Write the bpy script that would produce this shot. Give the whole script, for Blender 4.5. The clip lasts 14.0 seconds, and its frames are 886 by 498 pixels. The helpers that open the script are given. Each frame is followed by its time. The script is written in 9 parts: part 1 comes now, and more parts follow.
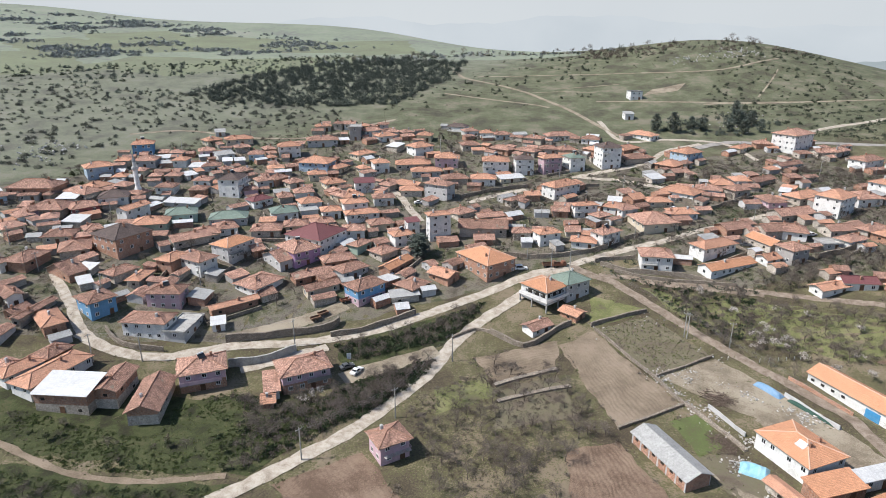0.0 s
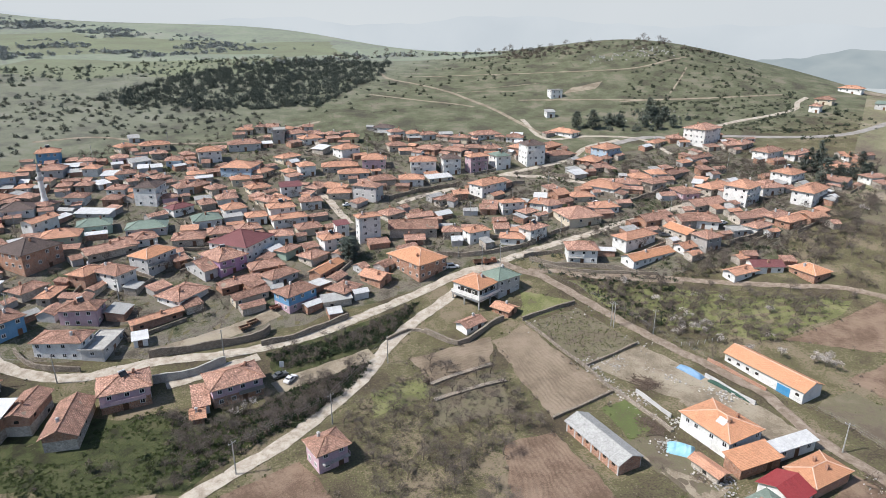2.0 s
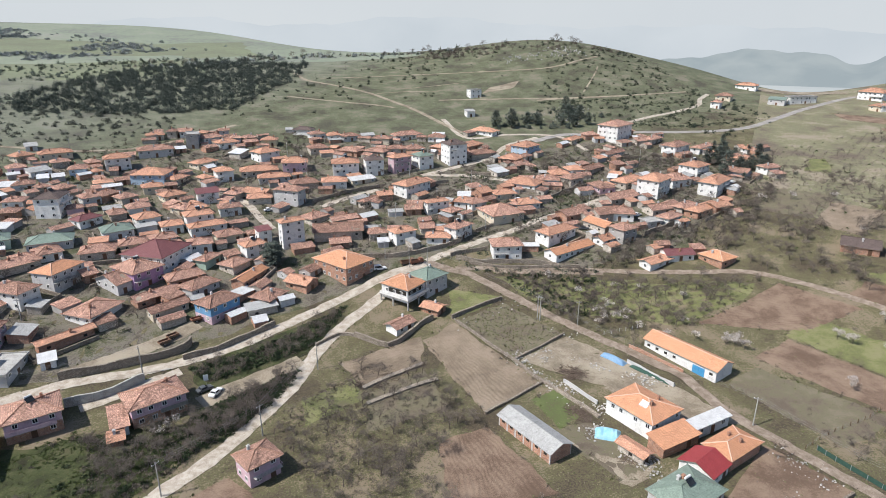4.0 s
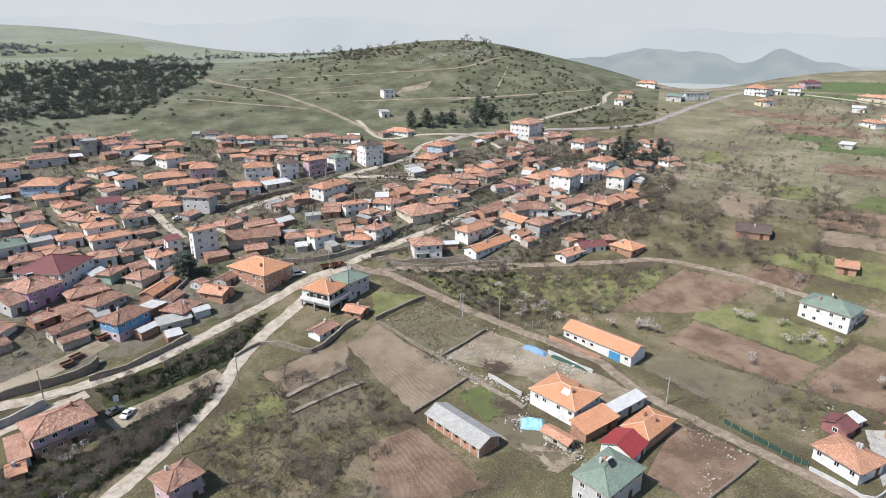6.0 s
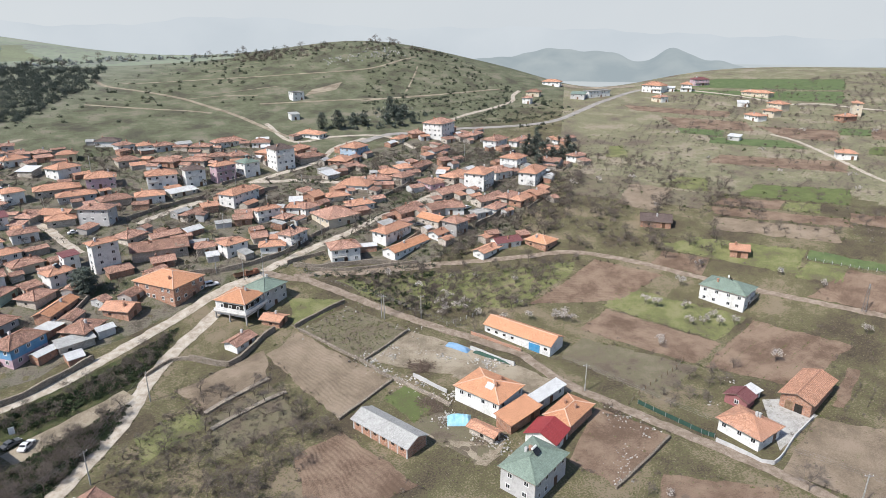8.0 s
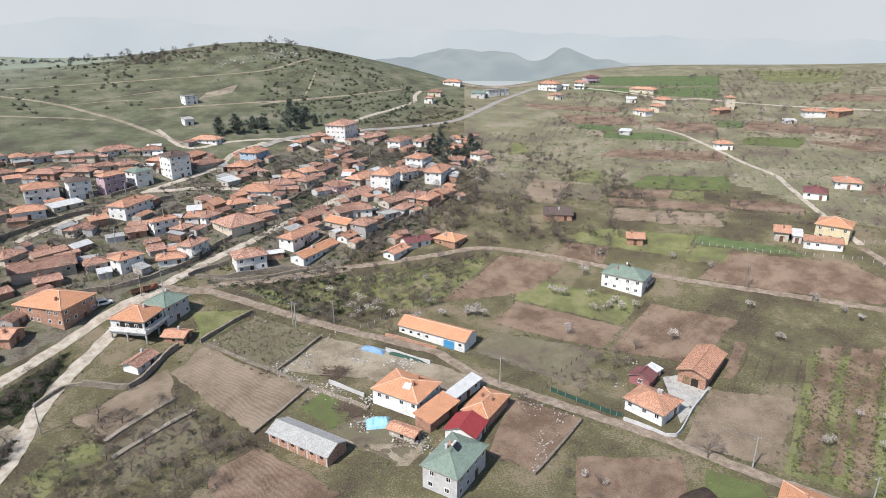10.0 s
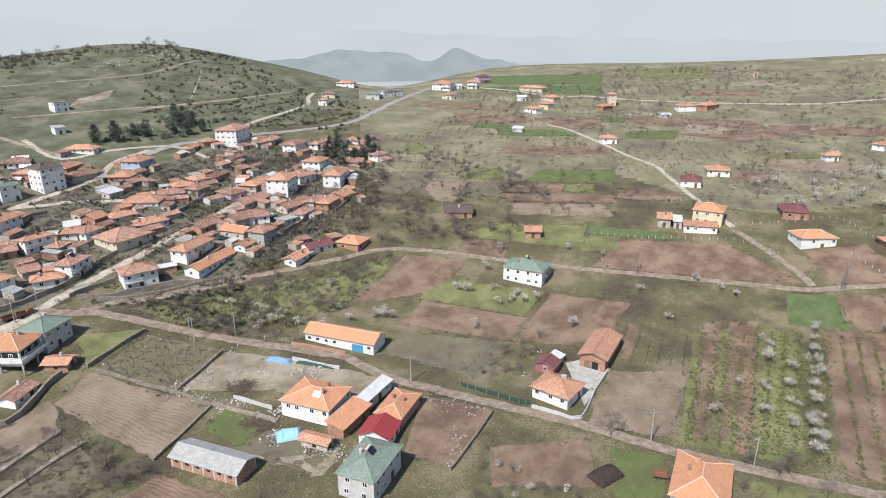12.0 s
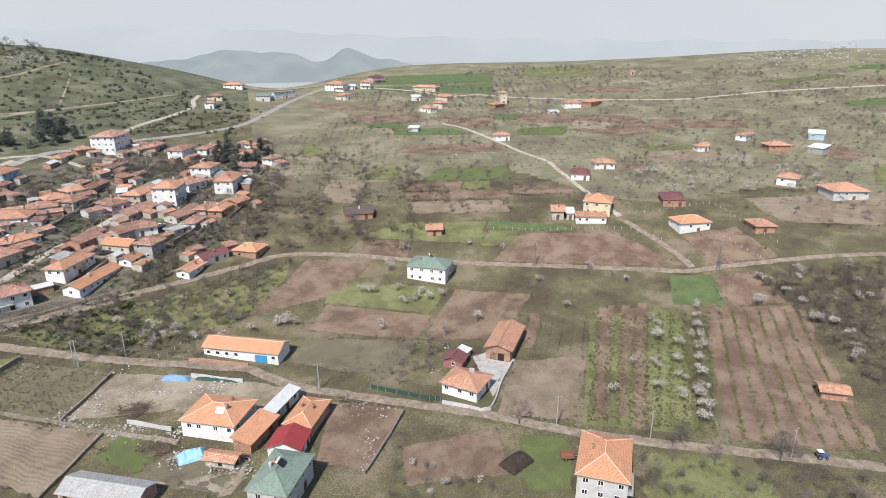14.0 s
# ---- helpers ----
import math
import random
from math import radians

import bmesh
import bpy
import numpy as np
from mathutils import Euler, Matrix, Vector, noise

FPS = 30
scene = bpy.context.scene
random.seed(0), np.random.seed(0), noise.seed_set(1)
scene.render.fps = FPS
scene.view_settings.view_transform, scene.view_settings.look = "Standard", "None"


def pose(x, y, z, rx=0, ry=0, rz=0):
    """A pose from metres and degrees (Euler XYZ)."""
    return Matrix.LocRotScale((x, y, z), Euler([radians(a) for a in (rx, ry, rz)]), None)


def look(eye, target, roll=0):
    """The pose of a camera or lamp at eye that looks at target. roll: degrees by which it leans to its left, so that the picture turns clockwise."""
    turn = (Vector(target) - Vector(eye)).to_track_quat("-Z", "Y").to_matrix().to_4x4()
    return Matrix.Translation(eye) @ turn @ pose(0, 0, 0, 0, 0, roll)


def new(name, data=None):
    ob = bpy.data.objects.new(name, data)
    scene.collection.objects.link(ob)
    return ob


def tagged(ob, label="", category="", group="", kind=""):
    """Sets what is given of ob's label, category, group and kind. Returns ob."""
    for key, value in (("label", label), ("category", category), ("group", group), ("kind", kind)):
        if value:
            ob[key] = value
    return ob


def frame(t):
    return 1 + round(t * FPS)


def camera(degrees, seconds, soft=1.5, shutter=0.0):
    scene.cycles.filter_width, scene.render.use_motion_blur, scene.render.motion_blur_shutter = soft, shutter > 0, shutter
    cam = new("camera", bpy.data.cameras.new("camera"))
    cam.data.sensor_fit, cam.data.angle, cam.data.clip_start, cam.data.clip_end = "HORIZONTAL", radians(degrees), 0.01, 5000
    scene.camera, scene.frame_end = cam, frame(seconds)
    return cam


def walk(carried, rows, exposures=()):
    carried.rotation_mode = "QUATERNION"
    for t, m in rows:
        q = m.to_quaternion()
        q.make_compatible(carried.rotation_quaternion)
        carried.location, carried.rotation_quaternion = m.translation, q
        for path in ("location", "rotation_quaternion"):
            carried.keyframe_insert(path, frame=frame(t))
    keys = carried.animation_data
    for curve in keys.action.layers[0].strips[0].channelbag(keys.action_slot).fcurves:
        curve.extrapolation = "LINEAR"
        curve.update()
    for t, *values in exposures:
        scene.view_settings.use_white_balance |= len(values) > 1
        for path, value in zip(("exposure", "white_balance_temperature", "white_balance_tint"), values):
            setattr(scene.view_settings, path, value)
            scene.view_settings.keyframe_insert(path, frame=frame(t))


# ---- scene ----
cam = camera(71.47, 14.0, soft=0.7)
EYE = 75.0  # the drone hovers 75 m over the fields and turns to the right
ROWS = [
    (0.0, 0.0, -19.457, -0.165), (0.5, -1.696, -19.454, -0.164), (1.0, -3.396, -19.437, -0.123), (1.5, -5.087, -19.429, -0.084),
    (2.0, -6.794, -19.406, -0.044), (2.5, -8.512, -19.401, -0.04), (3.0, -10.288, -19.389, -0.065), (5.5, -19.86, -19.325, -0.055),
    (6.0, -21.837, -19.324, -0.093), (6.5, -23.839, -19.306, -0.046), (7.0, -25.827, -19.285, -0.01), (7.5, -27.836, -19.285, 0.005),
    (8.0, -29.859, -19.266, 0.015), (10.5, -41.054, -19.215, 0.168), (11.0, -43.435, -19.201, 0.187), (11.5, -45.795, -19.193, 0.22),
    (12.0, -48.181, -19.195, 0.251), (12.5, -50.57, -19.211, 0.233), (13.0, -52.968, -19.22, 0.205), (13.5, -55.361, -19.223, 0.184),
    (14.0, -57.763, -19.231, 0.185),
]
walk(cam, [(t, pose(0, 0, EYE, 90 + tilt, 0, yaw) @ pose(0, 0, 0, 0, 0, -lean)) for t, yaw, tilt, lean in ROWS])

# ---- light ----
SUN_HEIGHT, SUN_BEARING = 50.0, -98.0  # degrees; bearing from the first view's axis, to its right
world = bpy.data.worlds.new("sky")
scene.world = world
world.use_nodes = True
sky = world.node_tree.nodes.new("ShaderNodeTexSky")
sky.sky_type, sky.sun_disc = "NISHITA", False
sky.sun_elevation, sky.sun_rotation = radians(SUN_HEIGHT), radians(SUN_BEARING)
sky.dust_density, sky.air_density, sky.ozone_density, sky.altitude = 1.5, 1.0, 1.5, 600
background = world.node_tree.nodes["Background"]
background.inputs["Strength"].default_value = 0.13
world.node_tree.links.new(sky.outputs["Color"], background.inputs["Color"])
sun = new("sun", bpy.data.lights.new("sun", "SUN"))
sun.data.energy, sun.data.angle, sun.data.color = 5.0, radians(0.6), (1.0, 0.965, 0.93)
sun_from = Vector((math.sin(radians(SUN_BEARING)), math.cos(radians(SUN_BEARING)), math.tan(radians(SUN_HEIGHT))))
sun.matrix_world = look(sun_from * 300, (0, 0, 0))
scene.view_settings.exposure = 0.21


# ---- materials ----
def material(name, colours, scale=1.0, rough=0.85, bump=0.3, metal=0.0, coords="Object", detail=6.0, fine=8.0, island=0.0, spread=0.0, stretch=None, hard=0.30):
    """A surface whose colour runs through `colours` by noise at two sizes, with a fine relief. spread: how far things vary among themselves."""
    mat = bpy.data.materials.new(name)
    mat.use_nodes = True
    nodes, links = mat.node_tree.nodes, mat.node_tree.links
    shader = nodes["Principled BSDF"]
    shader.inputs["Roughness"].default_value, shader.inputs["Metallic"].default_value = rough, metal
    shader.inputs["Specular IOR Level"].default_value = 0.25
    place = nodes.new("ShaderNodeTexCoord").outputs[coords]
    if stretch:
        m = nodes.new("ShaderNodeMapping")
        m.inputs["Scale"].default_value = stretch
        links.new(place, m.inputs["Vector"])
        place = m.outputs["Vector"]
    big, small = nodes.new("ShaderNodeTexNoise"), nodes.new("ShaderNodeTexNoise")
    for n, s, d in ((big, scale, detail), (small, scale * fine, 4.0)):
        n.inputs["Scale"].default_value, n.inputs["Detail"].default_value = s, d
        n.inputs["Roughness"].default_value = 0.65
        links.new(place, n.inputs["Vector"])
    mix = nodes.new("ShaderNodeMath")
    mix.operation = "MULTIPLY_ADD"
    mix.inputs[1].default_value = 0.62
    links.new(small.outputs["Fac"], mix.inputs[0])
    part_ = nodes.new("ShaderNodeMath")
    part_.operation = "MULTIPLY_ADD"
    part_.inputs[1].default_value, part_.inputs[2].default_value = 0.85, -0.22
    links.new(big.outputs["Fac"], part_.inputs[0])
    links.new(part_.outputs[0], mix.inputs[2])
    ramp = nodes.new("ShaderNodeValToRGB")
    ramp.color_ramp.elements[0].position, ramp.color_ramp.elements[1].position = 0.3, 0.72
    while len(ramp.color_ramp.elements) < len(colours):
        ramp.color_ramp.elements.new(0.5)
    for i, (e, c) in enumerate(zip(ramp.color_ramp.elements, colours)):
        e.position = 0.51 - hard / 2 + hard * i / max(1, len(colours) - 1)
        e.color = (*c, 1)
    links.new(mix.outputs[0], ramp.inputs["Fac"])
    colour = ramp.outputs["Color"]
    if spread or island:
        vary = nodes.new("ShaderNodeHueSaturation")
        random_ = nodes.new("ShaderNodeNewGeometry").outputs["Random Per Island"] if island else nodes.new("ShaderNodeObjectInfo").outputs["Random"]
        run = nodes.new("ShaderNodeMapRange")
        a = max(spread, island)
        run.inputs["To Min"].default_value, run.inputs["To Max"].default_value = 1 - a, 1 + a
        links.new(random_, run.inputs["Value"])
        links.new(run.outputs["Result"], vary.inputs["Value"])
        links.new(colour, vary.inputs["Color"])
        colour = vary.outputs["Color"]
    links.new(colour, shader.inputs["Base Color"])
    if bump:
        b = nodes.new("ShaderNodeBump")
        b.inputs["Strength"].default_value, b.inputs["Distance"].default_value = bump, 0.06 / max(scale, 0.05) ** 0.5
        links.new(mix.outputs[0], b.inputs["Height"])
        links.new(b.outputs["Normal"], shader.inputs["Normal"])
    return mat


def brickwork(name, one, two, joint, width=0.26, row=0.13, gap=0.012, rough=0.85, spread=0.1, patch=0.35, bump=0.5, offset=0.5):
    """Small courses laid by UV in metres (clay tiles, bricks, rubble), with patches of age over them."""
    mat = bpy.data.materials.new(name)
    mat.use_nodes = True
    nodes, links = mat.node_tree.nodes, mat.node_tree.links
    shader = nodes["Principled BSDF"]
    shader.inputs["Roughness"].default_value, shader.inputs["Specular IOR Level"].default_value = rough, 0.2
    uv = nodes.new("ShaderNodeTexCoord").outputs["UV"]
    tex = nodes.new("ShaderNodeTexBrick")
    tex.offset = offset
    tex.inputs["Color1"].default_value, tex.inputs["Color2"].default_value, tex.inputs["Mortar"].default_value = (*one, 1), (*two, 1), (*joint, 1)
    for key, value in (("Scale", 1.0), ("Mortar Size", gap), ("Mortar Smooth", 0.3), ("Bias", 0.0), ("Brick Width", width), ("Row Height", row)):
        tex.inputs[key].default_value = value
    links.new(uv, tex.inputs["Vector"])
    place = nodes.new("ShaderNodeTexCoord").outputs["Object"]
    info = nodes.new("ShaderNodeObjectInfo").outputs["Random"]
    shift = nodes.new("ShaderNodeVectorMath")
    links.new(place, shift.inputs[0])
    links.new(info, shift.inputs[1])
    age = nodes.new("ShaderNodeTexNoise")
    age.inputs["Scale"].default_value, age.inputs["Detail"].default_value, age.inputs["Roughness"].default_value = 0.55, 6, 0.75
    links.new(shift.outputs[0], age.inputs["Vector"])
    moss = nodes.new("ShaderNodeTexNoise")
    moss.inputs["Scale"].default_value, moss.inputs["Detail"].default_value, moss.inputs["Roughness"].default_value = 2.4, 4, 0.7
    links.new(shift.outputs[0], moss.inputs["Vector"])
    both = nodes.new("ShaderNodeMath")
    both.operation = "MULTIPLY_ADD"
    both.inputs[1].default_value = 0.8
    links.new(moss.outputs["Fac"], both.inputs[0])
    links.new(age.outputs["Fac"], both.inputs[2])
    run = nodes.new("ShaderNodeMapRange")
    run.inputs["From Min"].default_value, run.inputs["From Max"].default_value = 0.68, 1.12
    run.inputs["To Min"].default_value, run.inputs["To Max"].default_value = 1 - patch, 1 + patch
    links.new(both.outputs[0], run.inputs["Value"])
    grit = nodes.new("ShaderNodeTexNoise")
    grit.inputs["Scale"].default_value, grit.inputs["Detail"].default_value, grit.inputs["Roughness"].default_value = 3.2, 2, 0.8
    links.new(shift.outputs[0], grit.inputs["Vector"])
    speck = nodes.new("ShaderNodeMapRange")
    speck.inputs["From Min"].default_value, speck.inputs["From Max"].default_value = 0.36, 0.64
    speck.inputs["To Min"].default_value, speck.inputs["To Max"].default_value = 1 - patch * 0.7, 1 + patch * 0.7
    links.new(grit.outputs["Fac"], speck.inputs["Value"])
    own = nodes.new("ShaderNodeMapRange")
    own.inputs["To Min"].default_value, own.inputs["To Max"].default_value = 1 - spread, 1 + spread
    links.new(info, own.inputs["Value"])
    times = nodes.new("ShaderNodeMath")
    times.operation = "MULTIPLY"
    links.new(run.outputs["Result"], times.inputs[0])
    links.new(own.outputs["Result"], times.inputs[1])
    again = nodes.new("ShaderNodeMath")
    again.operation = "MULTIPLY"
    links.new(times.outputs[0], again.inputs[0])
    links.new(speck.outputs["Result"], again.inputs[1])
    vary = nodes.new("ShaderNodeHueSaturation")
    links.new(tex.outputs["Color"], vary.inputs["Color"])
    links.new(again.outputs[0], vary.inputs["Value"])
    links.new(vary.outputs["Color"], shader.inputs["Base Color"])
    b = nodes.new("ShaderNodeBump")
    b.inputs["Strength"].default_value, b.inputs["Distance"].default_value, b.invert = bump, 0.03, True
    links.new(tex.outputs["Fac"], b.inputs["Height"])
    links.new(b.outputs["Normal"], shader.inputs["Normal"])
    return mat


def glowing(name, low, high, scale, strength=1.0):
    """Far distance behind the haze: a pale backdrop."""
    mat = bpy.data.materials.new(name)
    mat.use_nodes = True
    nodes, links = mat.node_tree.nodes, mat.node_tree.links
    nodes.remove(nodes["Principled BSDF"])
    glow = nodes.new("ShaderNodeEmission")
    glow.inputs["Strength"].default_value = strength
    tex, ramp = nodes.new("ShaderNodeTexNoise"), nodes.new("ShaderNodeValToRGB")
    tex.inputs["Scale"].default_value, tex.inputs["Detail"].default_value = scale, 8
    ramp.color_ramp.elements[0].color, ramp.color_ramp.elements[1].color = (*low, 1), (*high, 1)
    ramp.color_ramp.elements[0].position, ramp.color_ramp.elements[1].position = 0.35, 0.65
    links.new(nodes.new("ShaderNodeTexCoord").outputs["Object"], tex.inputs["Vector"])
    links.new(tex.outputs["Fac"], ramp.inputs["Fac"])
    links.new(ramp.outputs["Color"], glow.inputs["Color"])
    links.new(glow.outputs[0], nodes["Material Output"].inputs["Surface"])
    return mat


GRASS = material("meadow", [(0.068, 0.054, 0.036), (0.108, 0.086, 0.056), (0.096, 0.096, 0.045), (0.128, 0.115, 0.06), (0.20, 0.16, 0.11)], 0.06, 0.95, 0.8, fine=40, hard=0.2)


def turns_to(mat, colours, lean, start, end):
    """Beyond a slanting line over the plan (y + lean * x) the colours run over into others, with a loose border."""
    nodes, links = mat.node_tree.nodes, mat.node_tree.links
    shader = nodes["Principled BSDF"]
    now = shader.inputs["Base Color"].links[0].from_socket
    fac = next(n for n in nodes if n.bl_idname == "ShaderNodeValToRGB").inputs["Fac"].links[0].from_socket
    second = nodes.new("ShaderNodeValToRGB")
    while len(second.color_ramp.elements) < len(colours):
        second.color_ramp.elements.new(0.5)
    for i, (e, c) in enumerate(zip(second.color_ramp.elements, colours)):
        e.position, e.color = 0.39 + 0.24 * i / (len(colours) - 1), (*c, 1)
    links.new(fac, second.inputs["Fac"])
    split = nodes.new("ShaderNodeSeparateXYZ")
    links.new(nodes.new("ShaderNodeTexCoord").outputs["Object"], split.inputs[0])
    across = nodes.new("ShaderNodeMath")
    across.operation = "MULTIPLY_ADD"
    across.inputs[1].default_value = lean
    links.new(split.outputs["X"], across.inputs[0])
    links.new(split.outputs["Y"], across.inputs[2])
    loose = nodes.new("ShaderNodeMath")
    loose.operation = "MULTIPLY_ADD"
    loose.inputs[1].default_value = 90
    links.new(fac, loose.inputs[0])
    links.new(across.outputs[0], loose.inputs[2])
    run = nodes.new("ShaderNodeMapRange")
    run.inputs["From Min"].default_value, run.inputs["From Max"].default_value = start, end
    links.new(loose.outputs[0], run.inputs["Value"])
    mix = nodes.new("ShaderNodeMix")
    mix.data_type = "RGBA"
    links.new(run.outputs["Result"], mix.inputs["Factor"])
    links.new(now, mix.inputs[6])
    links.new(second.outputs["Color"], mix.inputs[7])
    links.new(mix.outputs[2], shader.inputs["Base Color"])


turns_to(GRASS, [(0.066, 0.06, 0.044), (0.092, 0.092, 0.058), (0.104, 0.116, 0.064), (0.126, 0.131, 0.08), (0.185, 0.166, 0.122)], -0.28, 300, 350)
# West slope: the far meadow paled, its haze laid into the colour.
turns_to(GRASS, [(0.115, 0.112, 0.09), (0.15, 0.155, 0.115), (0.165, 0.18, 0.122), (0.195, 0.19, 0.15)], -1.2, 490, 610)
# Far pasture paled and greyed: the haze before it is in the colour.
HAZED_PASTURE = material("hazed_far_pasture", [(0.165, 0.17, 0.145), (0.19, 0.21, 0.16), (0.21, 0.24, 0.17), (0.235, 0.24, 0.195)], 0.012, 0.95, 0.4, fine=14)
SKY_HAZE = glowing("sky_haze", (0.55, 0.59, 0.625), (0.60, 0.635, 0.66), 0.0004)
# Dry plain beyond the near fields, lightened in colour for the haze over it.
DRY_PLAIN = material("hazed_dry_plain", [(0.122, 0.098, 0.073), (0.176, 0.146, 0.105), (0.15, 0.158, 0.085), (0.20, 0.188, 0.112), (0.265, 0.222, 0.168)], 0.045, 0.95, 0.7, fine=30, hard=0.22)
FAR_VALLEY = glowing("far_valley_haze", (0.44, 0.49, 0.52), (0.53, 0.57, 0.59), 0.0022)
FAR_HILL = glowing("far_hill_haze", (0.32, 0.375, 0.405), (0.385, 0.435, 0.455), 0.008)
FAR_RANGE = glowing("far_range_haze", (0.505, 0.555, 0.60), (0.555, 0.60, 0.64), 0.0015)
FIELD = {
    "soil": material("ploughed_brown_soil", [(0.118, 0.079, 0.055), (0.178, 0.123, 0.087), (0.24, 0.174, 0.125)], 0.12, 0.95, 0.6, fine=34, hard=0.22),
    "pale": material("dry_pale_soil", [(0.155, 0.12, 0.085), (0.215, 0.168, 0.12), (0.265, 0.21, 0.155)], 0.1, 0.95, 0.6, fine=34, hard=0.22),
    "dirt": material("trodden_dirt_yard", [(0.165, 0.135, 0.098), (0.255, 0.212, 0.155), (0.33, 0.285, 0.215)], 0.12, 0.95, 0.5, fine=30, hard=0.22),
    "green": material("young_green_crop", [(0.105, 0.098, 0.052), (0.098, 0.122, 0.044), (0.135, 0.152, 0.06)], 0.15, 0.95, 0.6, fine=20),
    "lawn": material("yellow_green_grass", [(0.12, 0.104, 0.066), (0.122, 0.132, 0.052), (0.16, 0.17, 0.066), (0.205, 0.195, 0.10)], 0.12, 0.95, 0.6, fine=32, hard=0.22),
    "vivid": material("dense_green_wheat", [(0.078, 0.10, 0.046), (0.092, 0.128, 0.05), (0.125, 0.15, 0.066)], 0.2, 0.9, 0.5, fine=20),
    # Green bank kept dark: shade of its steep side is put into the colour.
    "bank": material("shaded_green_bank", [(0.026, 0.025, 0.015), (0.042, 0.048, 0.019), (0.056, 0.07, 0.025), (0.085, 0.08, 0.042)], 0.2, 0.95, 0.6, fine=30, hard=0.22),
    # Fields on the far slope, muted in colour to take in the haze.
    "far": material("hazed_green_field", [(0.15, 0.155, 0.105), (0.165, 0.18, 0.115), (0.185, 0.205, 0.125)], 0.03, 0.95, 0.4, fine=14),
    "village": material("village_dirt_and_weeds", [(0.07, 0.061, 0.046), (0.125, 0.107, 0.084), (0.195, 0.172, 0.14), (0.10, 0.098, 0.056), (0.064, 0.07, 0.036)], 0.1, 0.95, 0.5, fine=28, hard=0.22),
    "fallow": material("fallow_grass_and_soil", [(0.115, 0.092, 0.068), (0.165, 0.136, 0.098), (0.125, 0.12, 0.066), (0.18, 0.152, 0.108)], 0.16, 0.95, 0.7, fine=30, hard=0.2),
}
TRACK = material("pale_gravel_road", [(0.26, 0.215, 0.165), (0.40, 0.35, 0.285), (0.50, 0.45, 0.38)], 0.5, 0.95, 0.35, fine=12)
DIRT_ROAD = material("brown_dirt_road", [(0.15, 0.115, 0.085), (0.235, 0.185, 0.142), (0.325, 0.27, 0.215)], 0.5, 0.95, 0.35, fine=12)
ASPHALT = material("worn_grey_asphalt", [(0.20, 0.185, 0.17), (0.28, 0.26, 0.24), (0.34, 0.32, 0.29)], 0.2, 0.9, 0.2, fine=12)
RUBBLE_STONE = brickwork("grey_rubble_stone", (0.24, 0.20, 0.16), (0.37, 0.32, 0.26), (0.15, 0.125, 0.10), 0.5, 0.28, 0.05, 0.95, 0.15, 0.3)
CONCRETE = material("grey_concrete", [(0.24, 0.23, 0.21), (0.34, 0.33, 0.31), (0.42, 0.41, 0.38)], 0.5, 0.9, 0.25, spread=0.12)
GLASS = material("dark_window_glass", [(0.012, 0.014, 0.017), (0.03, 0.033, 0.037)], 0.6, 0.12, 0.0)
FRAME = material("white_window_frame", [(0.62, 0.62, 0.60), (0.76, 0.76, 0.74)], 1.0, 0.5, 0.0)
WOOD = material("weathered_wood", [(0.10, 0.065, 0.04), (0.18, 0.12, 0.075), (0.25, 0.18, 0.12)], 0.8, 0.85, 0.3, spread=0.2)
METAL = material("dull_steel", [(0.22, 0.22, 0.22), (0.33, 0.33, 0.33)], 1.5, 0.5, 0.1, metal=0.6)
SOFFIT = material("boarded_eaves", [(0.20, 0.15, 0.11), (0.34, 0.28, 0.22)], 0.8, 0.85, 0.2, spread=0.25)


def plaster(name, c, dirt=0.72):
    return material(name, [tuple(v * dirt for v in c), tuple(v * 0.93 for v in c), c], 0.5, 0.9, 0.15, spread=0.06, fine=6)


WALL = {
    "w": plaster("white_plaster", (0.74, 0.73, 0.70)), "c": plaster("cream_plaster", (0.62, 0.54, 0.42)), "g": plaster("bare_grey_render", (0.38, 0.36, 0.34)),
    "p": plaster("dusty_pink_plaster", (0.56, 0.40, 0.44)), "l": plaster("blue_plaster", (0.16, 0.33, 0.52)), "y": plaster("pale_yellow_plaster", (0.66, 0.57, 0.38)),
    "li": plaster("lilac_plaster", (0.42, 0.27, 0.42)), "gr": plaster("pale_green_plaster", (0.36, 0.46, 0.38)),
    "k": plaster("light_grey_plaster", (0.52, 0.51, 0.50)), "lb": plaster("pale_blue_plaster", (0.38, 0.48, 0.58)),
    "b": brickwork("red_hollow_brick", (0.33, 0.16, 0.10), (0.40, 0.21, 0.135), (0.36, 0.32, 0.28), 0.3, 0.2, 0.02),
    "s": brickwork("mud_and_rubble_wall", (0.38, 0.335, 0.285), (0.47, 0.425, 0.37), (0.34, 0.30, 0.255), 0.45, 0.22, 0.03, 0.9, 0.22),
}
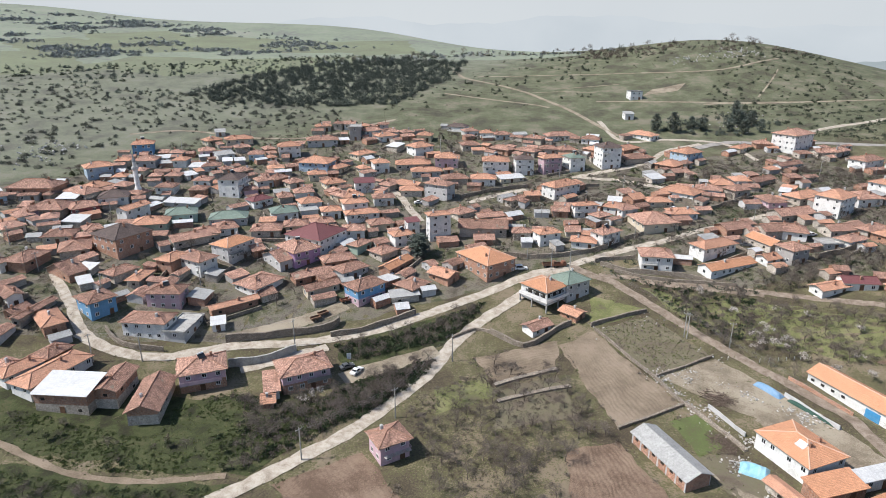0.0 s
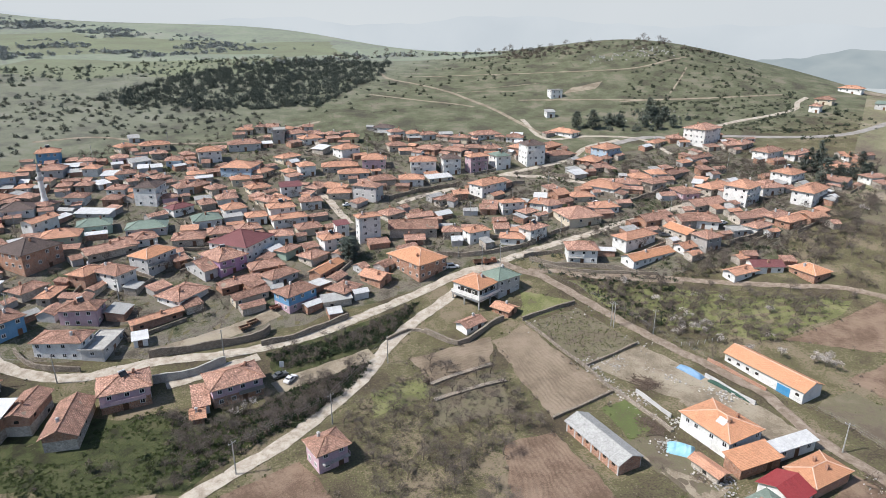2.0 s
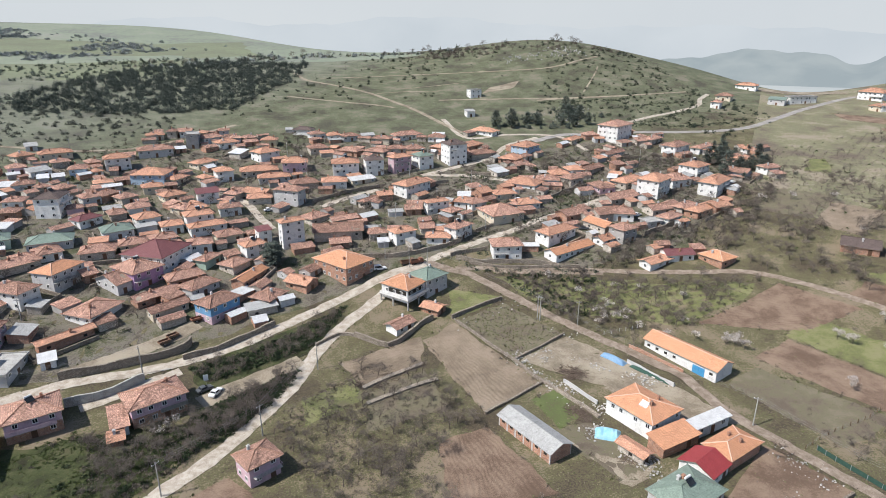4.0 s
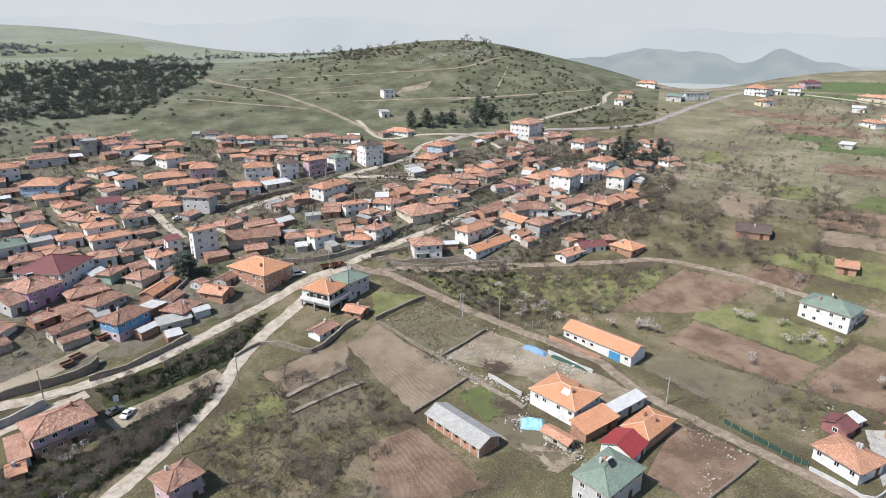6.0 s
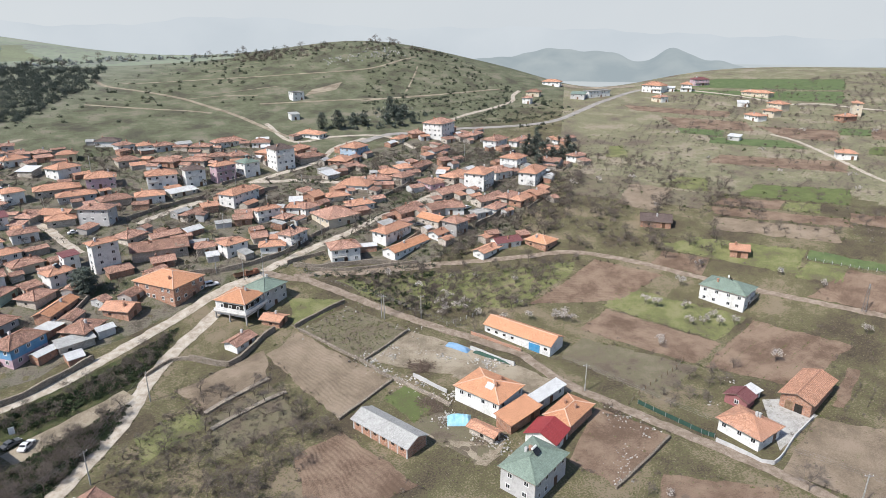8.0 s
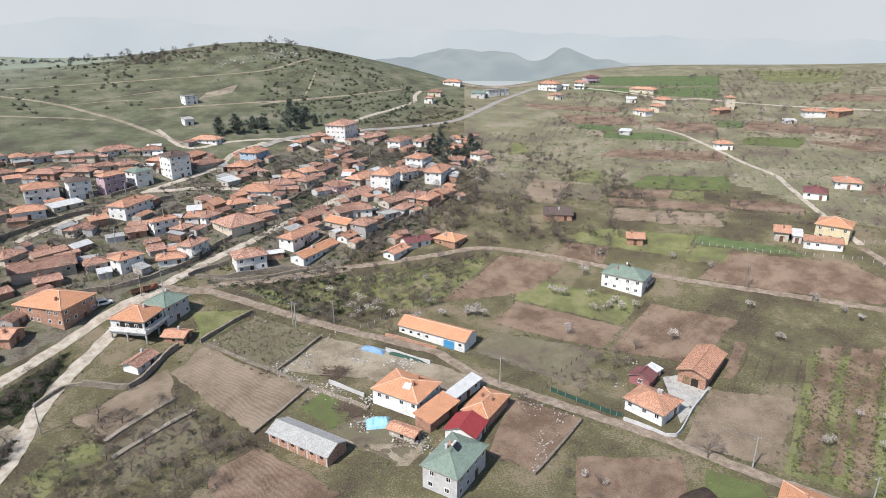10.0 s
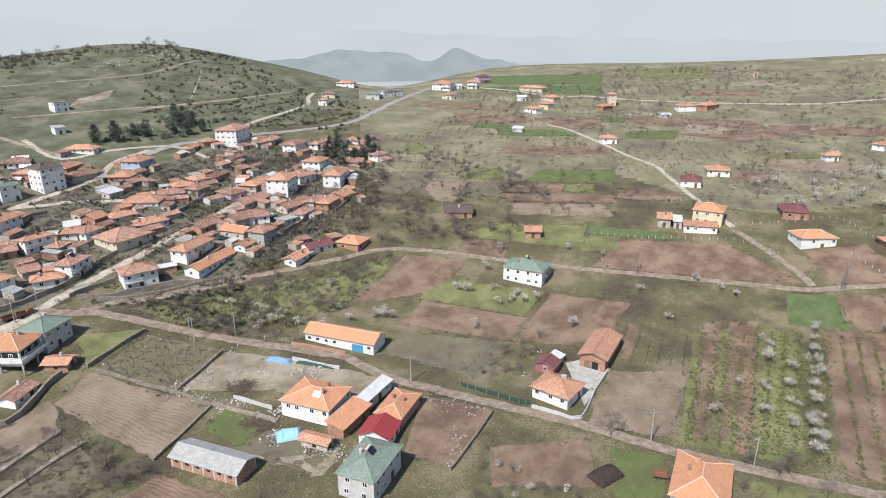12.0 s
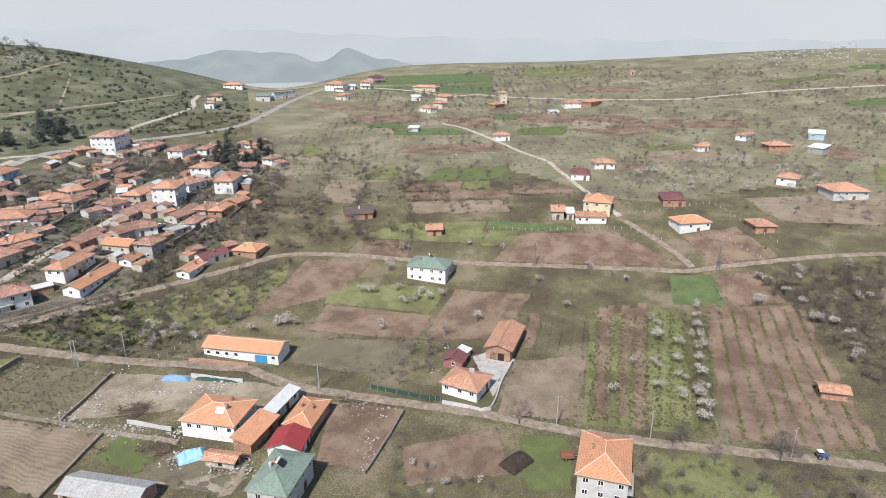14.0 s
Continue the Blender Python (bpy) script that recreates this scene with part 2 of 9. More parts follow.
ROOF = {
    "o": brickwork("new_orange_clay_tiles", (0.54, 0.262, 0.145), (0.61, 0.32, 0.185), (0.35, 0.17, 0.10), 0.24, 0.34, 0.03, 0.7, 0.1, 0.16),
    "r": brickwork("weathered_clay_tiles", (0.36, 0.196, 0.142), (0.525, 0.328, 0.246), (0.17, 0.10, 0.076), 0.24, 0.36, 0.05, 0.85, 0.26, 0.5),
    "n": brickwork("pale_salmon_tiles", (0.51, 0.255, 0.155), (0.61, 0.345, 0.235), (0.26, 0.145, 0.10), 0.24, 0.34, 0.04, 0.8, 0.12, 0.28),
    "d": brickwork("dark_brown_tiles", (0.115, 0.085, 0.075), (0.165, 0.125, 0.11), (0.07, 0.055, 0.05), 0.24, 0.34, 0.03, 0.75, 0.15, 0.25),
    "m": brickwork("maroon_sheet_tiles", (0.165, 0.072, 0.072), (0.205, 0.092, 0.09), (0.13, 0.04, 0.04), 0.3, 0.4, 0.02, 0.55, 0.1, 0.15),
    "red": brickwork("red_sheet_roof", (0.28, 0.045, 0.05), (0.32, 0.058, 0.058), (0.22, 0.035, 0.035), 0.2, 3.0, 0.02, 0.45, 0.05, 0.12),
    "gn": brickwork("grey_green_sheet_roof", (0.17, 0.22, 0.18), (0.20, 0.25, 0.205), (0.13, 0.17, 0.14), 0.3, 0.45, 0.02, 0.5, 0.08, 0.2),
    "wh": brickwork("white_sheet_metal", (0.54, 0.54, 0.53), (0.60, 0.60, 0.59), (0.42, 0.42, 0.41), 0.25, 4.0, 0.02, 0.45, 0.08, 0.12),
    "gy": brickwork("pale_grey_fibre_cement", (0.33, 0.33, 0.315), (0.39, 0.385, 0.37), (0.24, 0.24, 0.23), 0.2, 2.4, 0.025, 0.8, 0.1, 0.2),
    "bl": brickwork("blue_sheet_roof", (0.10, 0.22, 0.42), (0.12, 0.25, 0.46), (0.07, 0.16, 0.32), 0.3, 2.0, 0.02, 0.5, 0.05, 0.15),
    "f": CONCRETE,
}


# ---- the ground ----
def soft(v, w):
    return w * np.logaddexp(0.0, v / w)


def step(v, w):
    return 1 / (1 + np.exp(np.clip(-v / w, -30, 30)))


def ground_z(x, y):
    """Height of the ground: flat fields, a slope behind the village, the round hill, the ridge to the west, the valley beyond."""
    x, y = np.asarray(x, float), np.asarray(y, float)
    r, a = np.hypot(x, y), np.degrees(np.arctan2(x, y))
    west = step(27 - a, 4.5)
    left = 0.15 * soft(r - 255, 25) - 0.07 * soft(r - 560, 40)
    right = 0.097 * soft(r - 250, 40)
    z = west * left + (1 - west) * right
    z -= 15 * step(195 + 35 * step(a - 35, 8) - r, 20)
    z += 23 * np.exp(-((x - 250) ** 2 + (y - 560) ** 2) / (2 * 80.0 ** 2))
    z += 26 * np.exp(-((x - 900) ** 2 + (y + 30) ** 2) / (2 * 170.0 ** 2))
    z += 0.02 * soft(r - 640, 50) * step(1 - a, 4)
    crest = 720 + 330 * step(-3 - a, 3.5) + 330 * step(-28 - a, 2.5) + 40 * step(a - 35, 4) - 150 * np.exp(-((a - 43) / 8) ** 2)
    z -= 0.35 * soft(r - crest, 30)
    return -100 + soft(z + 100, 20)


# ---- building blocks ----
class Shape:
    """Collects faces with materials and UVs in metres, and becomes one mesh."""

    def __init__(self):
        self.v, self.f, self.uv, self.m = [], [], [], []

    def face(self, points, mat=0, uv=None):
        base = len(self.v)
        points = [Vector(p) for p in points]
        self.v += points
        self.f.append(tuple(range(base, base + len(points))))
        self.m.append(mat)
        if uv is None:
            n = Vector((0, 0, 0))
            for a, b in zip(points, points[1:] + points[:1]):
                n += (a - points[0]).cross(b - points[0])
            n = n.normalized() if n.length > 1e-9 else Vector((0, 0, 1))
            along = Vector((-n.y, n.x, 0))
            along = along.normalized() if along.length > 0.05 else Vector((1, 0, 0))
            up = n.cross(along)
            uv = [(p.dot(along), p.dot(up)) for p in points]
        self.uv += uv
        return self

    def box(self, x0, y0, z0, x1, y1, z1, mat=0, turn=None):
        p = [Vector((x, y, z)) for z in (z0, z1) for y in (y0, y1) for x in (x0, x1)]
        if turn is not None:
            p = [turn @ q for q in p]
        for i in ((0, 2, 3, 1), (4, 5, 7, 6), (0, 1, 5, 4), (2, 6, 7, 3), (0, 4, 6, 2), (1, 3, 7, 5)):
            self.face([p[k] for k in i], mat)
        return self

    def tube(self, a, b, ra, rb=None, sides=5, mat=0, cap=True):
        a, b, rb = Vector(a), Vector(b), ra if rb is None else rb
        d = (b - a).normalized()
        s = d.cross(Vector((0, 0, 1)) if abs(d.z) < 0.9 else Vector((1, 0, 0))).normalized()
        u = s.cross(d)
        ring = [s * math.cos(2 * math.pi * i / sides) + u * math.sin(2 * math.pi * i / sides) for i in range(sides)]
        lo, hi = [a + r * ra for r in ring], [b + r * rb for r in ring]
        for i in range(sides):
            j = (i + 1) % sides
            self.face([lo[j], lo[i], hi[i], hi[j]], mat)
        if cap:
            self.face(hi[::-1], mat)
            self.face(lo, mat)
        return self

    def slope(self, points, mat=0, rng=None, lumps=0.0, cell=1.3):
        """A roof slope of three or four corners (eaves first), laid as a grid that sags and heaves a little, with ragged eaves."""
        p = [Vector(q) for q in points]
        if not lumps:
            return self.face(p, mat)
        a, b = p[0], p[1]
        c, d = (p[2], p[3]) if len(p) == 4 else (p[2], p[2])
        n = (b - a).cross(d - a).normalized()
        along = Vector((-n.y, n.x, 0)).normalized()
        up = n.cross(along)
        nu, nv = max(2, min(9, int((b - a).length / cell))), max(2, min(5, int((d - a).length / cell)))
        flat = [[(a.lerp(b, i / nu)).lerp(d.lerp(c, i / nu), k / nv) for i in range(nu + 1)] for k in range(nv + 1)]
        base = len(self.v)
        for k, row in enumerate(flat):
            for i, q in enumerate(row):
                free = lumps if 0 < i < nu and 0 < k < nv else 0.0
                self.v.append(q + n * rng.gauss(-0.2, 1.0) * free + (up * rng.gauss(0, 1.1) * lumps if k == 0 and 0 < i < nu else Vector((0, 0, 0))))
        for k in range(nv):
            for i in range(nu):
                quad = ((k, i), (k, i + 1), (k + 1, i + 1), (k + 1, i))
                if len(p) == 3 and k == nv - 1:
                    quad = quad[:3]
                self.f.append(tuple(base + r * (nu + 1) + j for r, j in quad))
                self.m.append(mat)
                self.uv += [(flat[r][j].dot(along), flat[r][j].dot(up)) for r, j in quad]
        return self

    def weld(self):
        """Faces that meet share their corners."""
        seen, order, fresh = {}, [], []
        for q in self.v:
            key = (round(q[0], 4), round(q[1], 4), round(q[2], 4))
            if key not in seen:
                seen[key] = len(fresh)
                fresh.append(q)
            order.append(seen[key])
        if all(len({order[k] for k in f}) == len(f) for f in self.f):
            self.v, self.f = fresh, [tuple(order[k] for k in f) for f in self.f]

    def mesh(self, name, *mats):
        if len(self.v) < 2500:
            self.weld()
        me = bpy.data.meshes.new(name)
        me.from_pydata([tuple(p) for p in self.v], [], self.f)
        for m in mats:
            me.materials.append(m)
        me.polygons.foreach_set("material_index", self.m)
        layer = me.uv_layers.new(name="UVMap")
        layer.data.foreach_set("uv", [c for uv in self.uv for c in uv])
        me.update()
        return me


def part(name, mesh, parent, at=None, label=""):
    ob = new(name, mesh)
    ob.parent = parent
    if at is not None:
        ob.matrix_basis = at
    return tagged(ob, label)


ROADS = np.zeros((1300, 1300), bool)  # the same cells, roads alone
TAKEN = np.zeros((1300, 1300), bool)  # one cell a metre, from (-500, -200): where houses and roads leave no room for plants


def take(x, y, r):
    i, j, k = int(x) + 500, int(y) + 200, int(r + 1)
    if k < i < 1300 - k and k < j < 1300 - k:
        u, v = np.ogrid[-k:k + 1, -k:k + 1]
        TAKEN[i - k:i + k + 1, j - k:j + k + 1] |= u * u + v * v <= r * r


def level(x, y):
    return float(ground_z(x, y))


def drape(name, fx, fy, nu, nv, mat, lift=0.06, relief=None, kind="structure", label="", category=""):
    """A sheet laid on the ground: fx, fy give its plan from u, v in 0..1."""
    u, v = np.meshgrid(np.linspace(0, 1, nu), np.linspace(0, 1, nv))
    x, y = fx(u, v), fy(u, v)
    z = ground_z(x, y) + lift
    if relief is not None:
        z = z + relief(u, v)
    i = np.arange(nu * nv).reshape(nv, nu)
    f = np.stack([i[:-1, :-1], i[:-1, 1:], i[1:, 1:], i[1:, :-1]], -1).reshape(-1, 4)
    c = np.stack([x, y, z], -1).reshape(-1, 3)
    a = np.cross(c[f[0][1]] - c[f[0][0]], c[f[0][3]] - c[f[0][0]])
    if a[2] < 0:
        f = f[:, ::-1]
    me = bpy.data.meshes.new(name)
    me.from_pydata(c.tolist(), [], f.tolist())
    me.materials.append(mat)
    me.polygons.foreach_set("use_smooth", [True] * len(f))
    return tagged(new(name, me), label, category, "", kind)


def wobble(x, y, size, seed=0.0):
    return np.sin(x / size * 2.1 + seed) * np.cos(y / size * 1.7 - seed * 1.3) + 0.5 * np.sin(x / size * 5.3 - y / size * 4.1 + seed * 2)


OPEN_FIELDS = []  # ploughed and green plots without trees
EDGES = []  # places along the borders of fields, for hedges


def field(kind, label, *corners, rows=0.0, height=0.1, ragged=0.5, lift=0.06, along=0):
    """A field between four corners; rows: spacing of its furrows in metres, which run from the first side to the opposite one."""
    (ax, ay), (bx, by), (cx, cy), (dx, dy) = corners if not along else corners[along:] + corners[:along]
    wide = (math.hypot(bx - ax, by - ay) + math.hypot(cx - dx, cy - dy)) / 2
    deep = (math.hypot(dx - ax, dy - ay) + math.hypot(cx - bx, cy - by)) / 2
    if kind not in ("village", "dirt", "far", "bank") and math.hypot(ax, ay) < 620:
        ring = [(ax, ay), (bx, by), (cx, cy), (dx, dy)]
        for (px, py), (qx, qy) in zip(ring, ring[1:] + ring[:1]):
            n = int(math.hypot(qx - px, qy - py) / 1.1)
            EDGES.extend((px + (qx - px) * k / n, py + (qy - py) * k / n) for k in range(n))
    if kind in ("soil", "vivid", "green", "lawn", "dirt"):
        OPEN_FIELDS.append([(ax, ay), (bx, by), (cx, cy), (dx, dy)])
    nu = int(min(700, max(8, wide / rows * 4))) if rows else int(min(120, max(8, wide / 1.5)))
    nv = int(min(120, max(8, deep / 1.5)))

    def edge(u, v):
        return 16 * u * (1 - u) * v * (1 - v)

    def fx(u, v):
        x = (ax * (1 - u) + bx * u) * (1 - v) + (dx * (1 - u) + cx * u) * v
        y = (ay * (1 - u) + by * u) * (1 - v) + (dy * (1 - u) + cy * u) * v
        return x + ragged * wobble(x, y, max(4.0, ragged * 9), ax)

    def fy(u, v):
        x = (ax * (1 - u) + bx * u) * (1 - v) + (dx * (1 - u) + cx * u) * v
        y = (ay * (1 - u) + by * u) * (1 - v) + (dy * (1 - u) + cy * u) * v
        return y + ragged * wobble(y, x, max(4.0, ragged * 9), ay)

    def relief(u, v):
        e = np.minimum(1, edge(u, v) * 6)
        return (height * np.abs(np.sin(math.pi * u * wide / rows + 0.4 * np.sin(v * 9))) * e if rows else 0) + 0.05 * e * wobble(u * wide, v * deep, 2.5, 1.0)

    return drape("field", fx, fy, nu, nv, FIELD[kind], lift, relief, "structure", label, "field")


def smooth_line(points, gap=2.0):
    """Points about `gap` apart on a smooth curve through those given."""
    p = [np.array(q, float) for q in points]
    p = [2 * p[0] - p[1]] + p + [2 * p[-1] - p[-2]]
    out = []
    for a, b, c, d in zip(p, p[1:], p[2:], p[3:]):
        n = max(2, int(np.linalg.norm(c - b) / gap))
        for i in range(n):
            t = i / n
            out.append(0.5 * (2 * b + (c - a) * t + (2 * a - 5 * b + 4 * c - d) * t * t + (3 * b - a - 3 * c + d) * t ** 3))
    out.append(p[-2])
    return np.array(out)


def sides(line):
    d = np.gradient(line, axis=0)
    d /= np.maximum(1e-6, np.linalg.norm(d, axis=1))[:, None]
    return np.stack([-d[:, 1], d[:, 0]], -1)


VERGES = []  # places along the edges of roads


def road(name, label, width, points, mat=None, lift=0.12, ragged=0.5):
    """A lane on the ground, a little crowned, with uneven edges."""
    line = smooth_line(points)
    n = sides(line)
    k = np.arange(len(line))
    for p, q in zip(line, n):
        take(p[0], p[1], width / 2 + 0.1)
        i, j = int(p[0]) + 500, int(p[1]) + 200
        if 3 < i < 1296 and 3 < j < 1296:
            ROADS[i - 1:i + 2, j - 1:j + 2] = True
        VERGES.extend([tuple(p + q * (width / 2 + 0.2)), tuple(p - q * (width / 2 + 0.2))])

    def at(u, v, axis):
        i = np.rint(v * (len(line) - 1)).astype(int)
        off = (u - 0.5) * (width + ragged * wobble(k[i] * 2.0, u * 20, 3.0, width))
        return line[i, axis] + off * n[i, axis]

    return drape(name, lambda u, v: at(u, v, 0), lambda u, v: at(u, v, 1), 7, len(line), mat or TRACK, lift, lambda u, v: 0.06 * (1 - (2 * u - 1) ** 2), "structure", label, "road")


STONE = RUBBLE_STONE


def wall_line(label, points, high=1.4, thick=0.45, mat=None, name="stone_wall", gap=3.0):
    """A wall that follows the ground in steps of its own thickness and a slightly uneven top."""
    line = smooth_line(points, gap) if gap < 20 else np.array(points, float)
    n = sides(line) * thick / 2
    s = Shape()
    tops = []
    for i, (p, q) in enumerate(zip(line, n)):
        z = level(*p)
        h = z + high * (1 + 0.12 * math.sin(i * 1.7) * (gap < 20))
        tops.append([Vector((p[0] + q[0], p[1] + q[1], z - 0.6)), Vector((p[0] + q[0], p[1] + q[1], h)), Vector((p[0] - q[0], p[1] - q[1], h)), Vector((p[0] - q[0], p[1] - q[1], z - 0.6))])
    for a, b in zip(tops, tops[1:]):
        for k in range(3):
            s.face([a[k], a[k + 1], b[k + 1], b[k]])
    s.face(tops[0][::-1])
    s.face(tops[-1])
    return tagged(new(name, s.mesh(name, mat or STONE)), label, "wall")


# ---- houses ----
WALL_WORDS = {"w": "white plastered", "c": "cream plastered", "g": "bare grey rendered", "p": "dusty pink", "l": "blue painted", "y": "pale yellow", "li": "lilac painted",
              "gr": "pale green", "k": "light grey", "lb": "pale blue", "b": "red brick", "s": "old rubble and mud", "m": "maroon painted"}
WALL["m"] = plaster("maroon_plaster", (0.30, 0.13, 0.13))
ROOF_WORDS = {"o": "new orange tile", "r": "weathered red tile", "n": "salmon tile", "d": "dark brown tile", "m": "maroon sheet", "red": "red sheet", "gn": "grey-green sheet",
              "wh": "white sheet metal", "gy": "pale grey fibre-cement", "bl": "blue sheet", "f": "flat concrete"}
SHAPE_WORDS = {"h": "hipped roof", "g": "gable roof", "e": "gable roof", "l": "lean-to roof", "f": "flat roof"}
CAPS = {"o": material("pale_mortar_ridge", [(0.55, 0.36, 0.26), (0.66, 0.48, 0.38)], 2.0, 0.9, 0.2), "r": material("old_ridge_tiles", [(0.26, 0.13, 0.085), (0.42, 0.25, 0.18)], 2.0, 0.9, 0.2)}
DOOR = material("brown_door_paint", [(0.10, 0.055, 0.035), (0.16, 0.09, 0.055)], 1.0, 0.6, 0.1, spread=0.3)
SHEET_DOOR = material("blue_sheet_door", [(0.05, 0.22, 0.42), (0.07, 0.28, 0.50)], 1.0, 0.5, 0.1)


def window_mesh(w, h, glazed):
    """A casement window in one piece: frame with a middle bar, two recessed lights (glazed, or left open for panes) and a sill lip."""
    s, t = Shape(), 0.13
    xs, zs = (-w / 2, -w / 2 + t, -t / 3, t / 3, w / 2 - t, w / 2), (0.0, t, h - t, h)
    front, deep = -0.07, -0.015
    for i in range(5):
        for k in range(3):
            x0, x1, z0, z1 = xs[i], xs[i + 1], zs[k], zs[k + 1]
            if i in (1, 3) and k == 1:
                a, b = [(x0, front, z0), (x1, front, z0), (x1, front, z1), (x0, front, z1)], [(x0, deep, z0), (x1, deep, z0), (x1, deep, z1), (x0, deep, z1)]
                for m in range(4):
                    n = (m + 1) % 4
                    s.face([a[m], a[n], b[n], b[m]], 0)
                if glazed:
                    s.face(b, 1)
            else:
                s.face([(x0, front, z0), (x1, front, z0), (x1, front, z1), (x0, front, z1)], 0)
    for i in range(5):
        s.face([(xs[i], front, 0), (xs[i], 0.05, 0), (xs[i + 1], 0.05, 0), (xs[i + 1], front, 0)]).face([(xs[i], front, h), (xs[i + 1], front, h), (xs[i + 1], 0.05, h), (xs[i], 0.05, h)])
    for k in range(3):
        s.face([(xs[0], front, zs[k]), (xs[0], front, zs[k + 1]), (xs[0], 0.05, zs[k + 1]), (xs[0], 0.05, zs[k])]).face([(xs[5], front, zs[k]), (xs[5], 0.05, zs[k]), (xs[5], 0.05, zs[k + 1]), (xs[5], front, zs[k + 1])])
    return s.mesh("window", FRAME, GLASS)


PANE = Shape().box(-0.215, -0.02, 0, 0.215, 0.03, 0.99).mesh("pane", GLASS)
WINDOW = {False: window_mesh(1.2, 1.25, False), True: window_mesh(1.2, 1.25, True)}
# Unglazed window: a solid dark slab, the shade inside painted on it.
DARK_SLAB = Shape().box(-0.5, -0.015, 0, 0.5, 0.04, 0.75).mesh("window", material("opening_shade", [(0.02, 0.018, 0.015), (0.04, 0.035, 0.03)], 1.0, 0.9, 0.0))
DOOR_LEAF = Shape().box(-0.5, -0.05, 0, 0.5, 0.05, 2.05).box(-0.62, -0.08, 0, -0.5, 0.06, 2.15).box(0.5, -0.08, 0, 0.62, 0.06, 2.15).box(-0.62, -0.08, 2.05, 0.62, 0.06, 2.2).mesh("door", DOOR)
STACK = {k: Shape().box(-0.28, -0.28, -1.2, 0.28, 0.28, 0.85).box(-0.36, -0.36, 0.85, 0.36, 0.36, 0.97).box(-0.2, -0.2, 0.97, 0.2, 0.2, 1.15).mesh("chimney", m) for k, m in (("b", WALL["b"]), ("w", WALL["k"]))}


def roof_shape(w, d, kind, over, pitch, thick=0.14, sag=0.0, rng=None, lumps=0.0):
    """Roof as a solid with soffit; returns it, its ridge lines, and the height of the slope at a place. z = 0 is the eaves."""
    W, D = w / 2 + over, d / 2 + over
    s, caps = Shape(), []
    if kind in "hge":
        swap = (D > W) if kind == "h" else kind == "e"
        if swap:
            W, D = D, W
        rise = D * pitch
        run = W - (D if kind == "h" else 0)
        run = max(run, 0.01)
        e = [(-W, -D), (W, -D), (W, D), (-W, D)]
        a, b = Vector((-run, 0, rise - sag)), Vector((run, 0, rise - sag * 0.4))
        c = [Vector((x, y, 0)) for x, y in e]
        if swap:
            def turn(p):
                return Vector((-p.y, p.x, p.z))
            c, a, b = [turn(p) for p in c], turn(a), turn(b)
        top = [[c[0], c[1], b, a], [c[2], c[3], a, b], [c[1], c[2], b], [c[3], c[0], a]]
        low = [p - Vector((0, 0, thick)) for p in c]
        if kind == "h":
            for f in top:
                s.slope(f, 0, rng, lumps)
            for i in range(4):
                j = (i + 1) % 4
                s.face([low[i], low[j], c[j], c[i]], 1)
            s.face(low[::-1], 1)
            caps = [(a, b), (c[0], a), (c[3], a), (c[1], b), (c[2], b)]
        else:
            s.slope(top[0], 0, rng, lumps)
            s.slope(top[1], 0, rng, lumps)
            ua, ub = a - Vector((0, 0, thick)), b - Vector((0, 0, thick))
            s.face([low[1], low[0], ua, ub], 1)
            s.face([low[3], low[2], ub, ua], 1)
            for p, q, l, m in ((c[0], c[1], low[0], low[1]), (c[2], c[3], low[2], low[3]), (c[1], b, low[1], ub), (b, c[2], ub, low[2]), (c[3], a, low[3], ua), (a, c[0], ua, low[0])):
                s.face([l, m, q, p], 1)
            caps = [(a, b)]

        def height(x, y):
            if swap:
                x, y = y, -x
            h = (D - abs(y)) * pitch
            return min(h, (W - abs(x)) * pitch) if kind == "h" else h
    elif kind == "l":
        rise = 2 * D * 0.16
        c = [Vector((-W, -D, 0)), Vector((W, -D, 0)), Vector((W, D, rise)), Vector((-W, D, rise))]
        low = [p - Vector((0, 0, 0.1)) for p in c]
        s.face(c, 0)
        s.face(low[::-1], 1)
        for i in range(4):
            j = (i + 1) % 4
            s.face([low[i], low[j], c[j], c[i]], 0)

        def height(x, y):
            return (y + D) * 0.16
    else:
        s.box(-W, -D, -0.22, W, D, 0.0, 0)
        for q in ((-W, -D, W, -D + 0.18), (-W, D - 0.18, W, D), (-W, -D + 0.18, -W + 0.18, D - 0.18), (W - 0.18, -D + 0.18, W, D - 0.18)):
            s.box(q[0], q[1], 0, q[2], q[3], 0.35, 0)

        def height(x, y):
            return 0.0
    return s, caps, height


count = [0]
RIDGES = []  # hipped houses: object, eaves, rise
PLOTS = []  # village houses: place, turn, size


def kindname_free(name):
    return name in ("", "shed")


